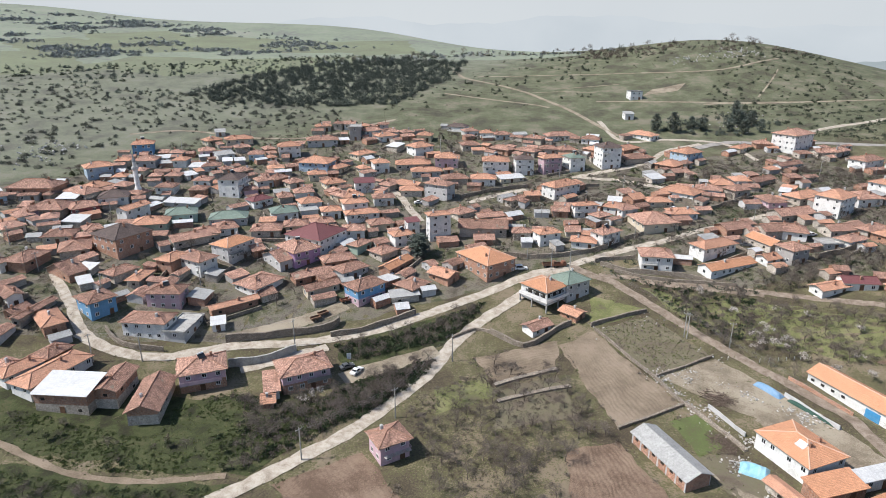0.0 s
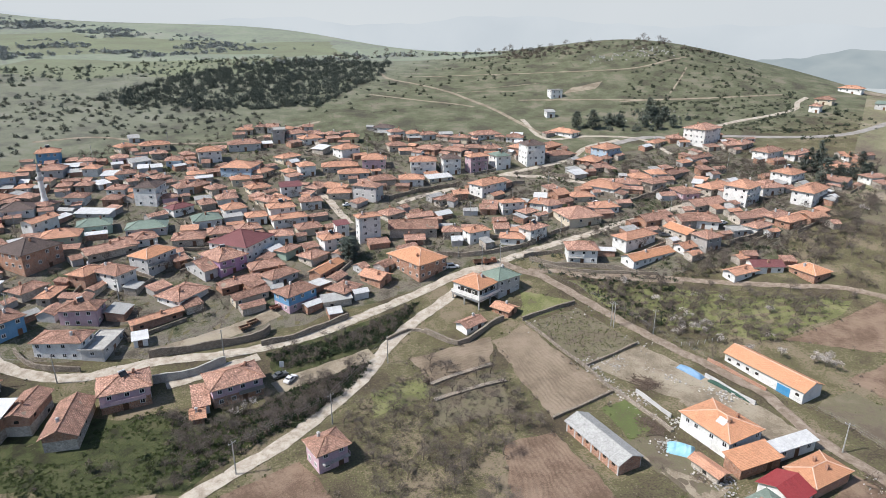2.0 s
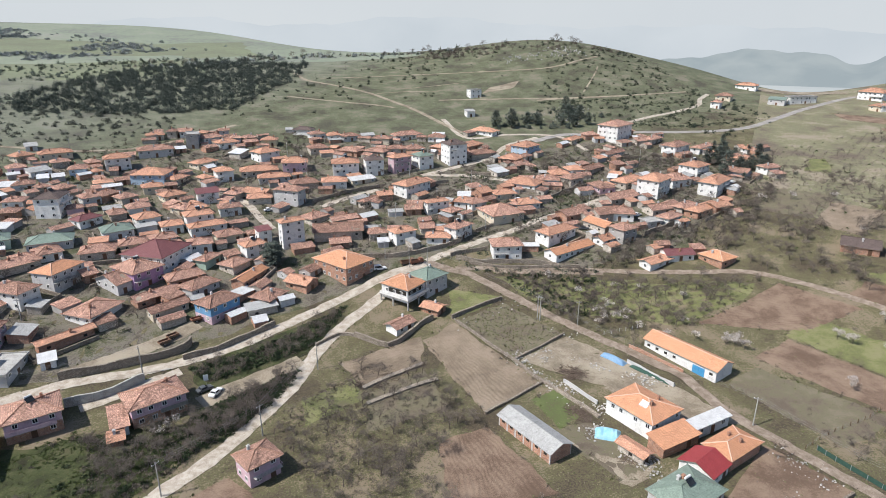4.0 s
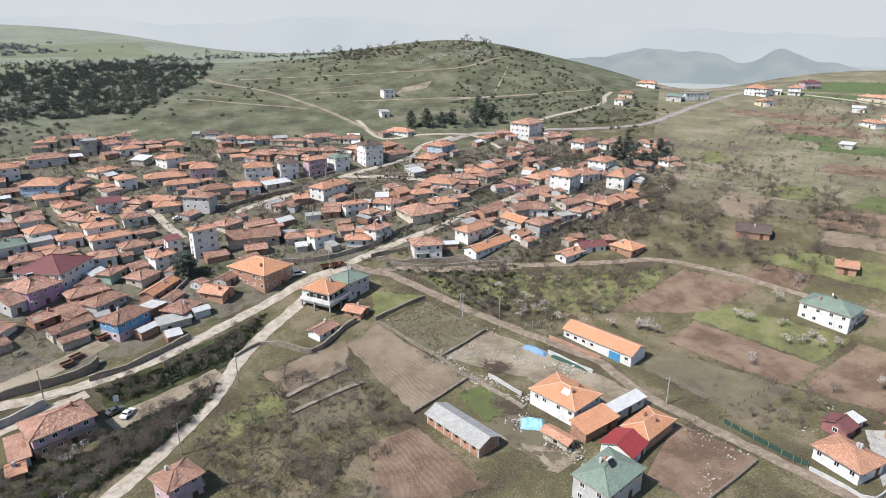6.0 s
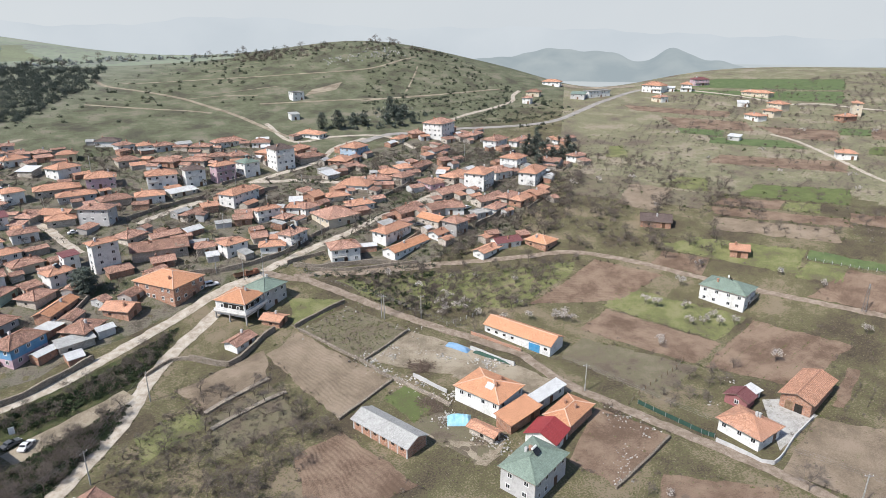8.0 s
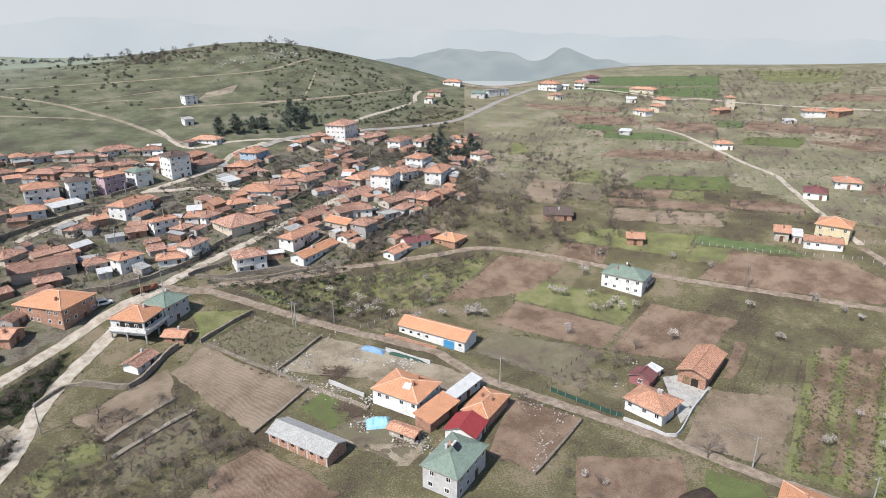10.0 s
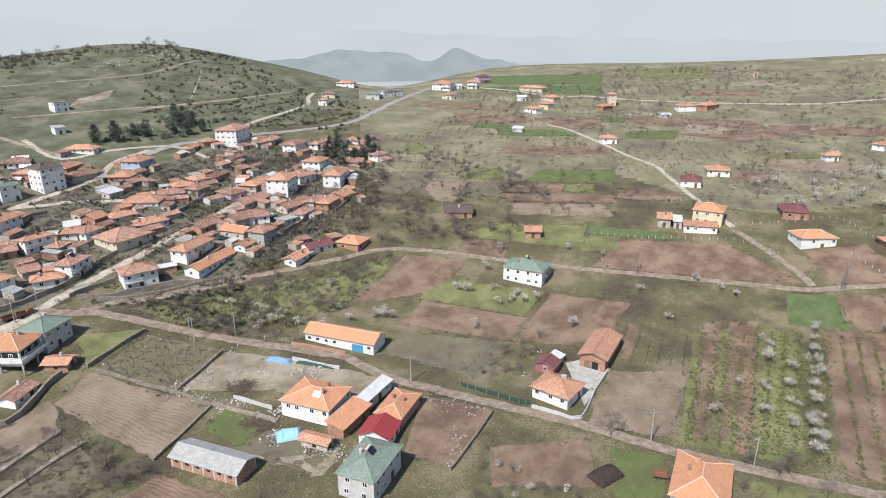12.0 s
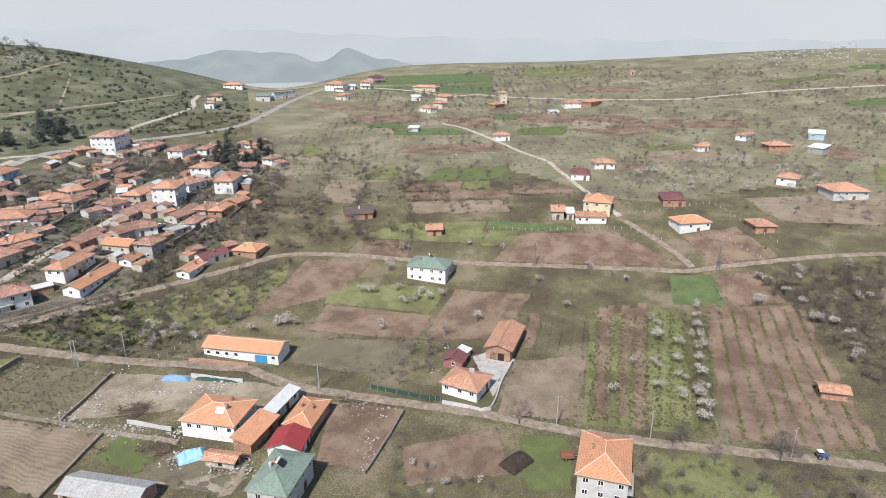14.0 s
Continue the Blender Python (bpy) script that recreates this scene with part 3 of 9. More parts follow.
def house(x, y, turn, w, d, storeys, wall, roof, kind, far=False, over=0.5, pitch=0.42, chimneys=1, windows=True, low="", label="", name="", base=None, floor=2.8, front_door=True):
    """A house on the ground: walls, roof with ridge caps, chimneys, windows on its sides, and a door. low: the wall of its ground floor, where it differs."""
    count[0] += 1
    rng = random.Random(count[0] * 7 + 3)
    m = pose(x, y, 0, 0, 0, turn)
    corners = [m @ Vector((sx * w / 2, sy * d / 2, 0)) for sx in (-1, 1) for sy in (-1, 1)]
    grounds = [level(c.x, c.y) for c in corners]
    long = max(w, d)
    for k in np.linspace(-0.5, 0.5, 5):
        q = m @ (Vector((k * w, 0, 0)) if w > d else Vector((0, k * d, 0)))
        take(q.x, q.y, min(w, d) / 2 + 1.2)
    if kindname_free(name) and math.hypot(x, y) < 420 and x < 260 and y > 120 and not (x > 60 and y < 180):
        PLOTS.append((x, y, turn, w, d))
    z = min(grounds) if base is None else base
    high = storeys * floor + (max(grounds) - z if base is None else 0) * 0.3
    words = {1: "one-storey", 2: "two-storey", 3: "three-storey", 4: "four-storey"}[max(1, min(4, round(storeys)))]
    kindname = name or ("shed" if storeys < 1.15 and (w * d < 45 or kind == "l") else "house")
    top = tagged(new(kindname), label or f"{words} {WALL_WORDS[wall]} {kindname.replace('_', ' ')} with {ROOF_WORDS[roof]} {SHAPE_WORDS[kind]}", "shed" if kindname == "shed" else "house")
    top.matrix_basis = pose(x, y, z, 0, 0, turn)
    old = roof in "rns"
    if kind == "h" and storeys > 1.4 and name == "":
        RIDGES.append((top, high, (min(w, d) / 2 + 0.5) * pitch - 0.15))
    over = 0.7 if old and over == 0.5 and kind in "hge" else over
    if old and kind in "hge":
        pitch *= rng.uniform(0.85, 1.1)
    s, caps, height = roof_shape(w, d, kind, over, pitch, 0.14, rng.uniform(0, 0.22) if old else 0.0, rng, 0.0 if roof not in "rn" else 0.075 if roof == "r" else 0.035)
    # walls, up to the slope on gables and lean-tos
    b = Shape()
    hw, hd = w / 2, d / 2
    ring = [(-hw, -hd), (hw, -hd), (hw, hd), (-hw, hd)]
    cut = min(floor, high - 0.5) if low else None
    for i in range(4):
        (ax, ay), (bx, by) = ring[i], ring[(i + 1) % 4]
        mid = ((ax + bx) / 2, (ay + by) / 2)
        ha, hb, hm = [high + (height(*q) - 0.16 if kind != "h" else -0.05) for q in ((ax, ay), (bx, by), mid)]
        if low:
            b.face([(ax, ay, -1.5), (bx, by, -1.5), (bx, by, cut), (ax, ay, cut)], 1)
        f = cut if low else -1.5
        b.face([(ax, ay, f), (bx, by, f), (bx, by, hb), (*mid, hm), (ax, ay, ha)], 0)
    part("wall", b.mesh("wall", WALL[wall], WALL[low or wall]), top)
    roof_ob = part("roof", s.mesh("roof", ROOF[roof], SOFFIT if roof not in ("wh", "gy", "f", "bl") else ROOF[roof]), top, pose(0, 0, high))
    if caps and roof in ("o", "r", "n", "d", "m", "gn") and not (far and w < 9):
        cs = Shape()
        for p, q in caps:
            if (q - p).length > 0.3:
                cs.tube(p + Vector((0, 0, 0.02)), q + Vector((0, 0, 0.02)), 0.13, sides=6)
        part("ridge_cap", cs.mesh("ridge_cap", CAPS["o"] if roof == "o" else CAPS["r"] if roof in "rn" else ROOF[roof]), roof_ob)
    for k in range(chimneys if kind in "hge" else 0):
        cx, cy = rng.uniform(-0.3, 0.3) * w, rng.choice((-1, 1)) * rng.uniform(0.08, 0.26) * d
        part("chimney", STACK["b" if rng.random() < 0.6 else "w"], top, pose(cx, cy, high + height(cx, cy)))
    # windows, floor by floor
    if windows:
        floors = max(1, int(storeys + 0.35))
        poor = wall in ("s",) or (wall == "b" and (storeys < 1.6 or low))
        for (ax, ay), (bx, by), ang, face in ((ring[0], ring[1], 0, 0), (ring[1], ring[2], 90, 1), (ring[2], ring[3], 180, 2), (ring[3], ring[0], 270, 3)):
            long = math.hypot(bx - ax, by - ay)
            n = max(1, int(long / (3.1 if not poor else 4.2)))
            if far and face in (1, 2):
                continue
            if face == 2:
                n = max(1, n - 1)
            for fl in range(floors):
                zz = high - (floors - fl) * min(floor, high / floors) + min(0.95, high / floors - 1.55)
                if zz < 0.15:
                    continue
                for k in range(n):
                    if rng.random() < (0.08 if not poor else 0.4):
                        continue
                    t = (k + 0.5) / n + rng.uniform(-0.04, 0.04)
                    px, py = ax + (bx - ax) * t, ay + (by - ay) * t
                    if face == 0 and fl == 0 and front_door and k == n // 2:
                        part("door", DOOR_LEAF, top, pose(px, py, 0.05, 0, 0, ang))
                        continue
                    at = pose(px, py, zz, 0, 0, ang)
                    if poor:
                        part("window", DARK_SLAB, top, at)
                    else:
                        win = part("window", WINDOW[far], top, at)
                        if not far:
                            part("pane", PANE, win, pose(-0.257, 0, 0.13))
                            part("pane", PANE, win, pose(0.257, 0, 0.13))
    if storeys >= 1.7 and wall in ("w", "c", "p", "k", "lb", "li") and kind == "h" and windows and w > 6 and rng.random() < 0.7:
        zb, bw = high - min(floor, high / max(1, int(storeys + 0.35))), w * rng.choice((0.35, 0.5, 0.9))
        bx = rng.choice((-1, 1)) * (w - bw) / 2
        slab = part("balcony", Shape().box(bx - bw / 2, -hd - 1.15, zb - 0.15, bx + bw / 2, -hd - 0.01, zb).mesh("balcony", CONCRETE), top)
        rail = Shape().box(bx - bw / 2, -hd - 1.15, zb + 0.9, bx + bw / 2, -hd - 1.09, zb + 0.98).box(bx - bw / 2, -hd - 1.09, zb + 0.9, bx - bw / 2 + 0.06, -hd, zb + 0.98).box(bx + bw / 2 - 0.06, -hd - 1.09, zb + 0.9, bx + bw / 2, -hd, zb + 0.98)
        if rng.random() < 0.5:
            rail.box(bx - bw / 2, -hd - 1.14, zb, bx + bw / 2, -hd - 1.08, zb + 0.9)
        else:
            for k in range(int(bw / 0.3) + 1):
                rail.box(bx - bw / 2 + k * 0.3, -hd - 1.13, zb, bx - bw / 2 + k * 0.3 + 0.04, -hd - 1.09, zb + 0.9)
        part("railing", rail.mesh("railing", WALL[wall] if rng.random() < 0.5 else METAL), slab)
    return top


# ---- ground, distance ----
def ground_sheet():
    radii = np.concatenate([np.linspace(0, 60, 13), np.arange(64, 800, 4.0), np.arange(800, 1500, 14.0), np.arange(1500, 4700, 110.0)])
    n = 540
    a = np.linspace(0, 2 * math.pi, n, endpoint=False)
    x, y = np.outer(radii, np.sin(a)), np.outer(radii, np.cos(a))
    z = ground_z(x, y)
    c = np.stack([x, y, z], -1).reshape(-1, 3)
    i = np.arange(len(radii) * n).reshape(len(radii), n)
    j = np.roll(i, -1, axis=1)
    f = np.stack([i[:-1], i[1:], j[1:], j[:-1]], -1).reshape(-1, 4)
    me = bpy.data.meshes.new("ground")
    me.from_pydata(c.tolist(), [], f.tolist())
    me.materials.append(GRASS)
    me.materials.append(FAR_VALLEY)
    me.materials.append(HAZED_PASTURE)
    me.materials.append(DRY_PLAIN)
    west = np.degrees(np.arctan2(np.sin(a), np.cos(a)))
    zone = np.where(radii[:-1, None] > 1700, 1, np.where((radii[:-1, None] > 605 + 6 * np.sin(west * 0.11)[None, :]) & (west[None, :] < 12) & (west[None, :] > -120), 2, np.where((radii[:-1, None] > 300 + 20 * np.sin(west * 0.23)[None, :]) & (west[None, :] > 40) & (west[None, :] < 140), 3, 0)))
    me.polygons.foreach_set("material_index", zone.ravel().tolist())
    me.polygons.foreach_set("use_smooth", [True] * len(f))
    return tagged(new("ground", me), "rolling meadow ground reaching to the hazy valley", "ground", "", "structure")


ground_sheet()


def far_range(name, label, reach, profile, mat, start=-60, end=110, foot=-120):
    """A distant hill line, as a bent sheet of slopes."""
    s = Shape()
    a = np.linspace(start, end, 260)
    for p, q in zip(a, a[1:]):
        for r0, k0, r1, k1 in ((reach, 0.0, reach + 120, 0.6), (reach + 120, 0.6, reach + 260, 1.0)):
            pts = []
            for b, r, k in ((p, r0, k0), (q, r0, k0), (q, r1, k1), (p, r1, k1)):
                pts.append((r * math.sin(radians(b)), r * math.cos(radians(b)), foot + (profile(b) - foot) * k))
            s.face(pts)
    return tagged(new(name, s.mesh(name, mat)), label, "mountains", "", "structure")


def bump(b, at, wide, high):
    return high * math.exp(-((b - at) / wide) ** 2)


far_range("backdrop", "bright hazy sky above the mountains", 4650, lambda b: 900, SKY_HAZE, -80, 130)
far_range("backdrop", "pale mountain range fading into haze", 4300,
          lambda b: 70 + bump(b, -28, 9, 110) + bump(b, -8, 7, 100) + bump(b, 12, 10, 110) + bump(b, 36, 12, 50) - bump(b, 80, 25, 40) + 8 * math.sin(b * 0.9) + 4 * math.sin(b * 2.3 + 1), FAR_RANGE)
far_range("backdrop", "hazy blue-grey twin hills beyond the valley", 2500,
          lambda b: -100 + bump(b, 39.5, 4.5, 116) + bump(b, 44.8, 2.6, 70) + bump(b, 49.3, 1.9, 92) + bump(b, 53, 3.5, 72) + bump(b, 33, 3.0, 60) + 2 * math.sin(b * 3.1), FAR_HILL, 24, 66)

# ---- roads and lanes ----
road("road", "pale gravel road winding up to the village junction", 4.0, [(-50.5, 97.4), (-44.2, 102.0), (-37.7, 107.7), (-30.7, 114.4), (-22.9, 121.6), (-13.3, 134.0), (-3.6, 148.1), (2.7, 161.7), (11.7, 174.2), (22.5, 185.0), (34.5, 198.0), (45.3, 205.8)])
road("road", "worn concrete village street above the retaining wall", 3.7, [(-105.3, 159.9), (-98.7, 156.2), (-88.3, 152.6), (-78.0, 152.2), (-70.5, 155.2), (-59.6, 159.1), (-43.8, 161.5), (-31.1, 165.0), (-18.0, 170.2), (-7.8, 176.6), (3.0, 183.3), (16.5, 191.6), (28.9, 199.9), (40.5, 204.6)])
road("lane", "pale dirt lane between old houses", 3.2, [(-99.6, 156.5), (-107.6, 163.6), (-113.3, 171.4), (-120.5, 179.7), (-128.9, 189.4)])
road("road", "dirt road running past fields and farms", 3.3, [(45.5, 206.6), (52.0, 199.5), (57.4, 195.8), (65.1, 184.5), (71.3, 174.4), (77.5, 163.9), (83.3, 154.7), (87.5, 147.6), (91.7, 141.3), (95.4, 133.8), (99.2, 127.2), (100.4, 110.8), (106.1, 92.1), (111.9, 74.8), (117.2, 58.2), (120.8, 41.9), (126.9, 23.5), (133.7, 6.4), (140.1, -10.0), (144.6, -22.3)], DIRT_ROAD)
road("road", "narrow pale road along the orchards below the village", 2.7, [(54.4, 199.4), (71.0, 195.8), (87.9, 189.3), (104.1, 183.9), (67.7, 194.8), (89.7, 189.8), (114.1, 181.8), (136.8, 174.5), (153.3, 168.6), (167.5, 153.0), (180.1, 130.0), (193.1, 105.0), (207.0, 76.4), (218.5, 48.2), (223.4, 35.4), (233.1, 21.9), (249.1, -3.5), (258.7, -23.4)], DIRT_ROAD)
road("road", "pale village street climbing between houses", 3.4, [(45.5, 206.6), (57.2, 211.9), (71.1, 217.5), (86.5, 223.4), (98.2, 229.5), (113.3, 234.8), (128.1, 241.0), (141.9, 248.5), (154.4, 261.0)])
road("lane", "pale lane between village houses", 3.6, [(11.5, 265.4), (24.8, 274.3), (38.6, 281.2)])
road("lane", "pale lane below the four-storey houses", 3.4, [(65.5, 297.4), (75.5, 292.8), (84.5, 290.5), (102.1, 279.3)])
road("lane", "pale lane climbing from the village centre", 3.4, [(63.0, 296.0), (78.2, 302.1), (103.4, 313.5), (121.0, 332.1), (143.1, 342.3)])
road("lane", "concrete street between dense old houses", 3.4, [(-25.0, 281.9), (-19.0, 271.3), (-14.5, 257.8), (-9.2, 244.3)])
road("lane", "dirt lane across the hillside above the houses", 3.0, [(97.6, 390.8), (101.6, 351.4), (127.2, 351.3), (150.8, 345.9), (159.1, 335.6), (161.6, 314.1)])
road("road", "grey asphalt road climbing to the hamlet", 4.6, [(138.3, 335.6), (150.9, 342.0), (164.3, 344.9), (181.8, 340.3), (206.4, 342.4), (232.7, 336.3), (262.0, 331.4), (285.7, 334.2), (320.2, 349.2), (350.8, 362.7), (405.7, 380.8), (427.3, 372.3)], ASPHALT)
road("road", "pale country road over the far fields", 4.0, [(436.6, 364.4), (446.8, 319.3), (445.5, 283.2), (446.0, 270.7), (460.9, 256.3), (465.1, 226.6), (474.2, 191.5), (489.1, 148.9), (508.4, 101.6), (538.1, 64.8), (557.1, 35.9), (586.4, -27.7)])
road("track", "pale dirt track along the hillside", 2.6, [(172.7, 417.6), (192.3, 418.3), (213.3, 418.5), (236.2, 418.7)], FIELD["dirt"])
road("track", "pale dirt track rounding the foot of the hill", 3.2, [(209.3, 360.1), (233.4, 370.9), (259.3, 379.2), (284.6, 390.7), (296.3, 405.1), (311.4, 417.3)])
road("track", "worn dirt track behind the village", 2.6, [(-175.9, 347.0), (-149.1, 359.7), (-108.1, 352.8), (-73.8, 359.4), (-50.2, 381.8), (-30.6, 398.9)], FIELD["dirt"])
road("track", "grassy two-rut track round the bank", 1.7, [(-110.3, 120.4), (-100.0, 116.4), (-89.3, 111.5), (-78.5, 107.4), (-63.2, 105.5), (-46.1, 107.5)], FIELD["pale"])
road("lane", "pale field lane past the yellow house", 2.8, [(226.0, 35.0), (233.0, 42.1), (242.3, 54.9), (252.0, 69.5)], DIRT_ROAD)
road("lane", "pale field lane climbing past small houses", 2.6, [(254.0, 70.8), (271.9, 90.2), (282.6, 101.0), (299.5, 116.8), (313.6, 130.6), (323.0, 149.6), (339.2, 176.0), (356.4, 208.2), (360.0, 226.7)])
road("lane", "dirt strip below the terrace houses", 5.5, [(-63.1, 162.4), (-53.6, 167.2), (-39.8, 175.6), (-31.5, 182.6)], FIELD["dirt"])
road("lane", "dirt lane with parked cars", 6.0, [(-27.1, 144.6), (-19.3, 149.3), (-10.2, 154.1), (-1.4, 158.7)], FIELD["dirt"])
road("lane", "concrete ramp up to the pink house", 3.5, [(-55.5, 148.0), (-49.3, 151.0), (-41.0, 156.0), (-33.6, 160.0)])
road("track", "pale worn track across the hillside", 2.0, [(28.0, 525.0), (86.1, 517.1), (137.4, 499.6), (177.5, 486.4), (211.2, 483.5), (245.7, 497.6), (262.7, 505.9)], FIELD["dirt"])
road("track", "pale worn track across the hillside", 2.4, [(105.5, 435.3), (150.3, 425.9), (204.9, 417.8), (254.1, 420.1), (297.6, 424.6)], FIELD["dirt"])
road("track", "pale worn track across the hillside", 1.2, [(251.5, 481.5), (236.4, 459.3), (214.0, 429.2)], FIELD["dirt"])
road("track", "pale worn track across the hillside", 3.2, [(9.2, 547.8), (18.0, 519.0), (40.1, 494.7), (59.5, 468.9), (71.1, 445.1), (84.2, 416.4), (94.3, 383.9), (101.7, 360.8)], FIELD["dirt"])
road("track", "pale worn track across the hillside", 2.4, [(1.3, 467.5), (22.5, 455.4), (40.4, 445.0), (59.5, 434.5), (72.0, 424.7)], FIELD["dirt"])
road("track", "pale worn track across the hillside", 1.2, [(65.3, 464.8), (88.3, 464.0), (110.0, 455.9)], FIELD["dirt"])
road("track", "pale worn track across the hillside", 1.2, [(85.6, 472.7), (109.6, 473.0), (130.7, 472.4)], FIELD["dirt"])

# ---- fields ----
field("village", "trodden village ground of dirt and weeds", (-199.4, 260.5), (-56.0, 373.2), (-2.8, 204.5), (-128.0, 153.2), ragged=3, lift=0.03)
field("village", "trodden village ground of dirt and weeds", (-55.2, 372.1), (100.3, 346.4), (106.3, 221.5), (-2.4, 204.5), ragged=3, lift=0.03)
field("village", "trodden village ground of dirt and weeds", (95.5, 305.7), (218.8, 295.6), (171.5, 227.9), (108.4, 223.8), ragged=3, lift=0.03)
field("village", "trodden terrace ground above the village street", (-128.0, 155.0), (-60.0, 182.0), (-60.0, 161.0), (-100.0, 158.0), ragged=0.8, lift=0.034)
field("village", "trodden terrace ground above the village street", (-60.0, 182.0), (-2.0, 206.0), (16.0, 193.0), (-60.0, 161.0), ragged=0.8, lift=0.036)
field("village", "trodden ground at the junction", (-2.0, 206.0), (45.0, 215.0), (45.0, 207.0), (16.0, 193.0), ragged=0.8, lift=0.038)
field("bank", "green bank below the brick barns and pink houses", (-119.4, 133.6), (-18.8, 137.6), (-42.3, 107.0), (-106.5, 115.0), ragged=1.0)
field("lawn", "grassy orchard ground below the village road", (66.0, 190.5), (153.0, 163.5), (117.0, 149.0), (77.0, 168.5), lift=0.02, ragged=1.5)
field("bank", "green bank below the grassy track", (-103.5, 110.7), (-42.1, 104.3), (-51.5, 91.6), (-89.4, 91.1), ragged=1.0)
field("bank", "weedy slope between street and lane", (-32.1, 160.9), (14.2, 185.2), (2.8, 162.8), (-26.8, 147.8), ragged=1.0)
field("bank", "weedy slope between lane and gravel road", (-30.0, 123.7), (-26.1, 142.5), (1.9, 160.8), (-13.4, 134.7), ragged=1.0)
field("pale", "dry ploughed field in fine furrows", (34.0, 161.5), (46.2, 168.7), (60.5, 133.5), (41.9, 124.2), rows=1.1, height=0.13)
field("pale", "dry ploughed plot beside the old wall", (8.3, 155.4), (34.4, 163.8), (31.4, 148.6), (14.5, 142.4), rows=1.2, height=0.12, along=1)
field("fallow", "young orchard on weedy soil", (47.1, 169.6), (64.7, 175.6), (76.7, 154.6), (57.1, 146.4))
field("lawn", "bright green grass behind the corner house", (48.4, 188.3), (64.4, 179.2), (60.1, 175.2), (46.2, 171.7))
field("soil", "dark ploughed garden plot", (27.7, 115.8), (40.8, 119.4), (48.2, 94.1), (25.8, 94.1), rows=1.2, height=0.14)
field("fallow", "weedy plot with bare trees", (14.4, 140.3), (31.1, 146.8), (34.2, 128.4), (13.0, 124.0))
field("lawn", "grassy terrace plot", (-2.0, 140.3), (11.8, 146.9), (14.2, 137.8), (-1.8, 129.4))
field("soil", "dark soil plot beside the road", (-35.7, 104.7), (-18.2, 115.6), (-7.1, 98.4), (-23.9, 92.5), rows=1.2)
field("dirt", "trodden farmyard with rubble", (76.8, 153.8), (93.1, 129.0), (78.4, 126.1), (59.0, 144.8))
field("dirt", "grey gravel farmyard by the road", (88.4, 137.1), (102.3, 104.4), (87.1, 107.2), (75.6, 126.8))
field("soil", "muddy yard behind the red roof", (100.0, 97.4), (107.5, 79.6), (84.4, 72.8), (80.6, 84.1))
field("fallow", "weedy yard before the barn", (64.9, 115.9), (75.2, 99.8), (62.9, 92.5), (55.3, 113.8))
field("green", "weedy grass plot beside the yard", (55.2, 127.2), (62.8, 129.3), (66.8, 117.7), (57.5, 113.9))
field("soil", "brown ploughed field behind the roadside barn", (119.1, 149.3), (158.0, 160.1), (171.0, 139.3), (147.6, 136.0), rows=1.6)
field("lawn", "flowering grass plot beside the white house", (140.3, 136.6), (154.4, 141.0), (173.3, 106.7), (154.4, 102.7))
field("soil", "brown field between hedges", (124.0, 129.4), (139.8, 134.2), (154.5, 101.7), (138.9, 97.8), rows=1.6)
field("fallow", "fallow strip along the road", (108.4, 121.0), (120.8, 125.2), (138.6, 96.5), (117.2, 91.3))
field("soil", "ploughed rows beside the white house", (139.9, 96.3), (173.1, 104.2), (183.6, 79.4), (152.3, 76.4), rows=2.4, height=0.2, along=1)
field("pale", "dry mown plot behind the walled yard", (143.3, 66.3), (157.2, 49.4), (125.9, 41.0), (117.8, 58.5))
field("lawn", "orchard rows on soil and grass", (180.3, 56.8), (199.3, 32.6), (135.3, 15.2), (125.5, 39.4))
field("soil", "ploughed orchard strip", (185.7, 56.2), (188.5, 52.5), (130.3, 33.9), (128.6, 37.9), rows=1.5)
field("soil", "ploughed orchard strip", (191.0, 47.9), (193.5, 44.0), (133.0, 25.1), (132.1, 28.7), rows=1.5)
field("soil", "brown field of young trees", (202.5, 26.2), (216.6, -1.2), (150.5, -21.7), (137.2, 8.1), rows=2.2, height=0.16)
field("vivid", "small plot of dense green wheat", (217.1, 40.7), (224.0, 28.6), (206.9, 20.2), (200.4, 35.1))
field("soil", "bare brown plot", (223.7, 27.4), (231.5, 16.1), (216.7, 2.8), (207.3, 19.2))
field("soil", "broad brown ploughed field", (221.2, 102.6), (239.3, 67.7), (226.2, 38.4), (197.2, 101.9), rows=1.6)
field("vivid", "fenced green plot by the yellow house", (224.3, 119.0), (235.4, 90.6), (234.1, 82.6), (217.2, 115.2))
field("soil", "brown plot by the white bungalow", (247.1, 44.1), (263.1, 27.0), (244.5, 8.6), (230.3, 28.7), rows=1.8)
field("soil", "brown garden ground", (95.7, 71.1), (112.7, 55.9), (99.8, 46.4), (85.3, 63.0))
field("green", "grass strip by the road", (113.6, 50.3), (118.9, 39.7), (102.0, 33.2), (97.0, 41.1))
field("lawn", "green ground below the road", (122.8, 23.7), (132.3, 2.7), (120.5, -5.9), (105.1, 19.0))
field("lawn", "yellow-green meadow", (200.9, 150.5), (223.1, 119.0), (206.3, 112.3), (183.1, 154.5))
field("soil", "dark plot under bare trees", (183.4, 150.3), (192.7, 137.4), (181.8, 131.2), (173.1, 146.5))
field("lawn", "striped vegetable plot", (216.3, 114.7), (222.6, 104.0), (211.8, 98.7), (204.4, 111.3), rows=1.5)
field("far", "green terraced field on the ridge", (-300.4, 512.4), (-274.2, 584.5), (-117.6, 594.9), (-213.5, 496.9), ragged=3)
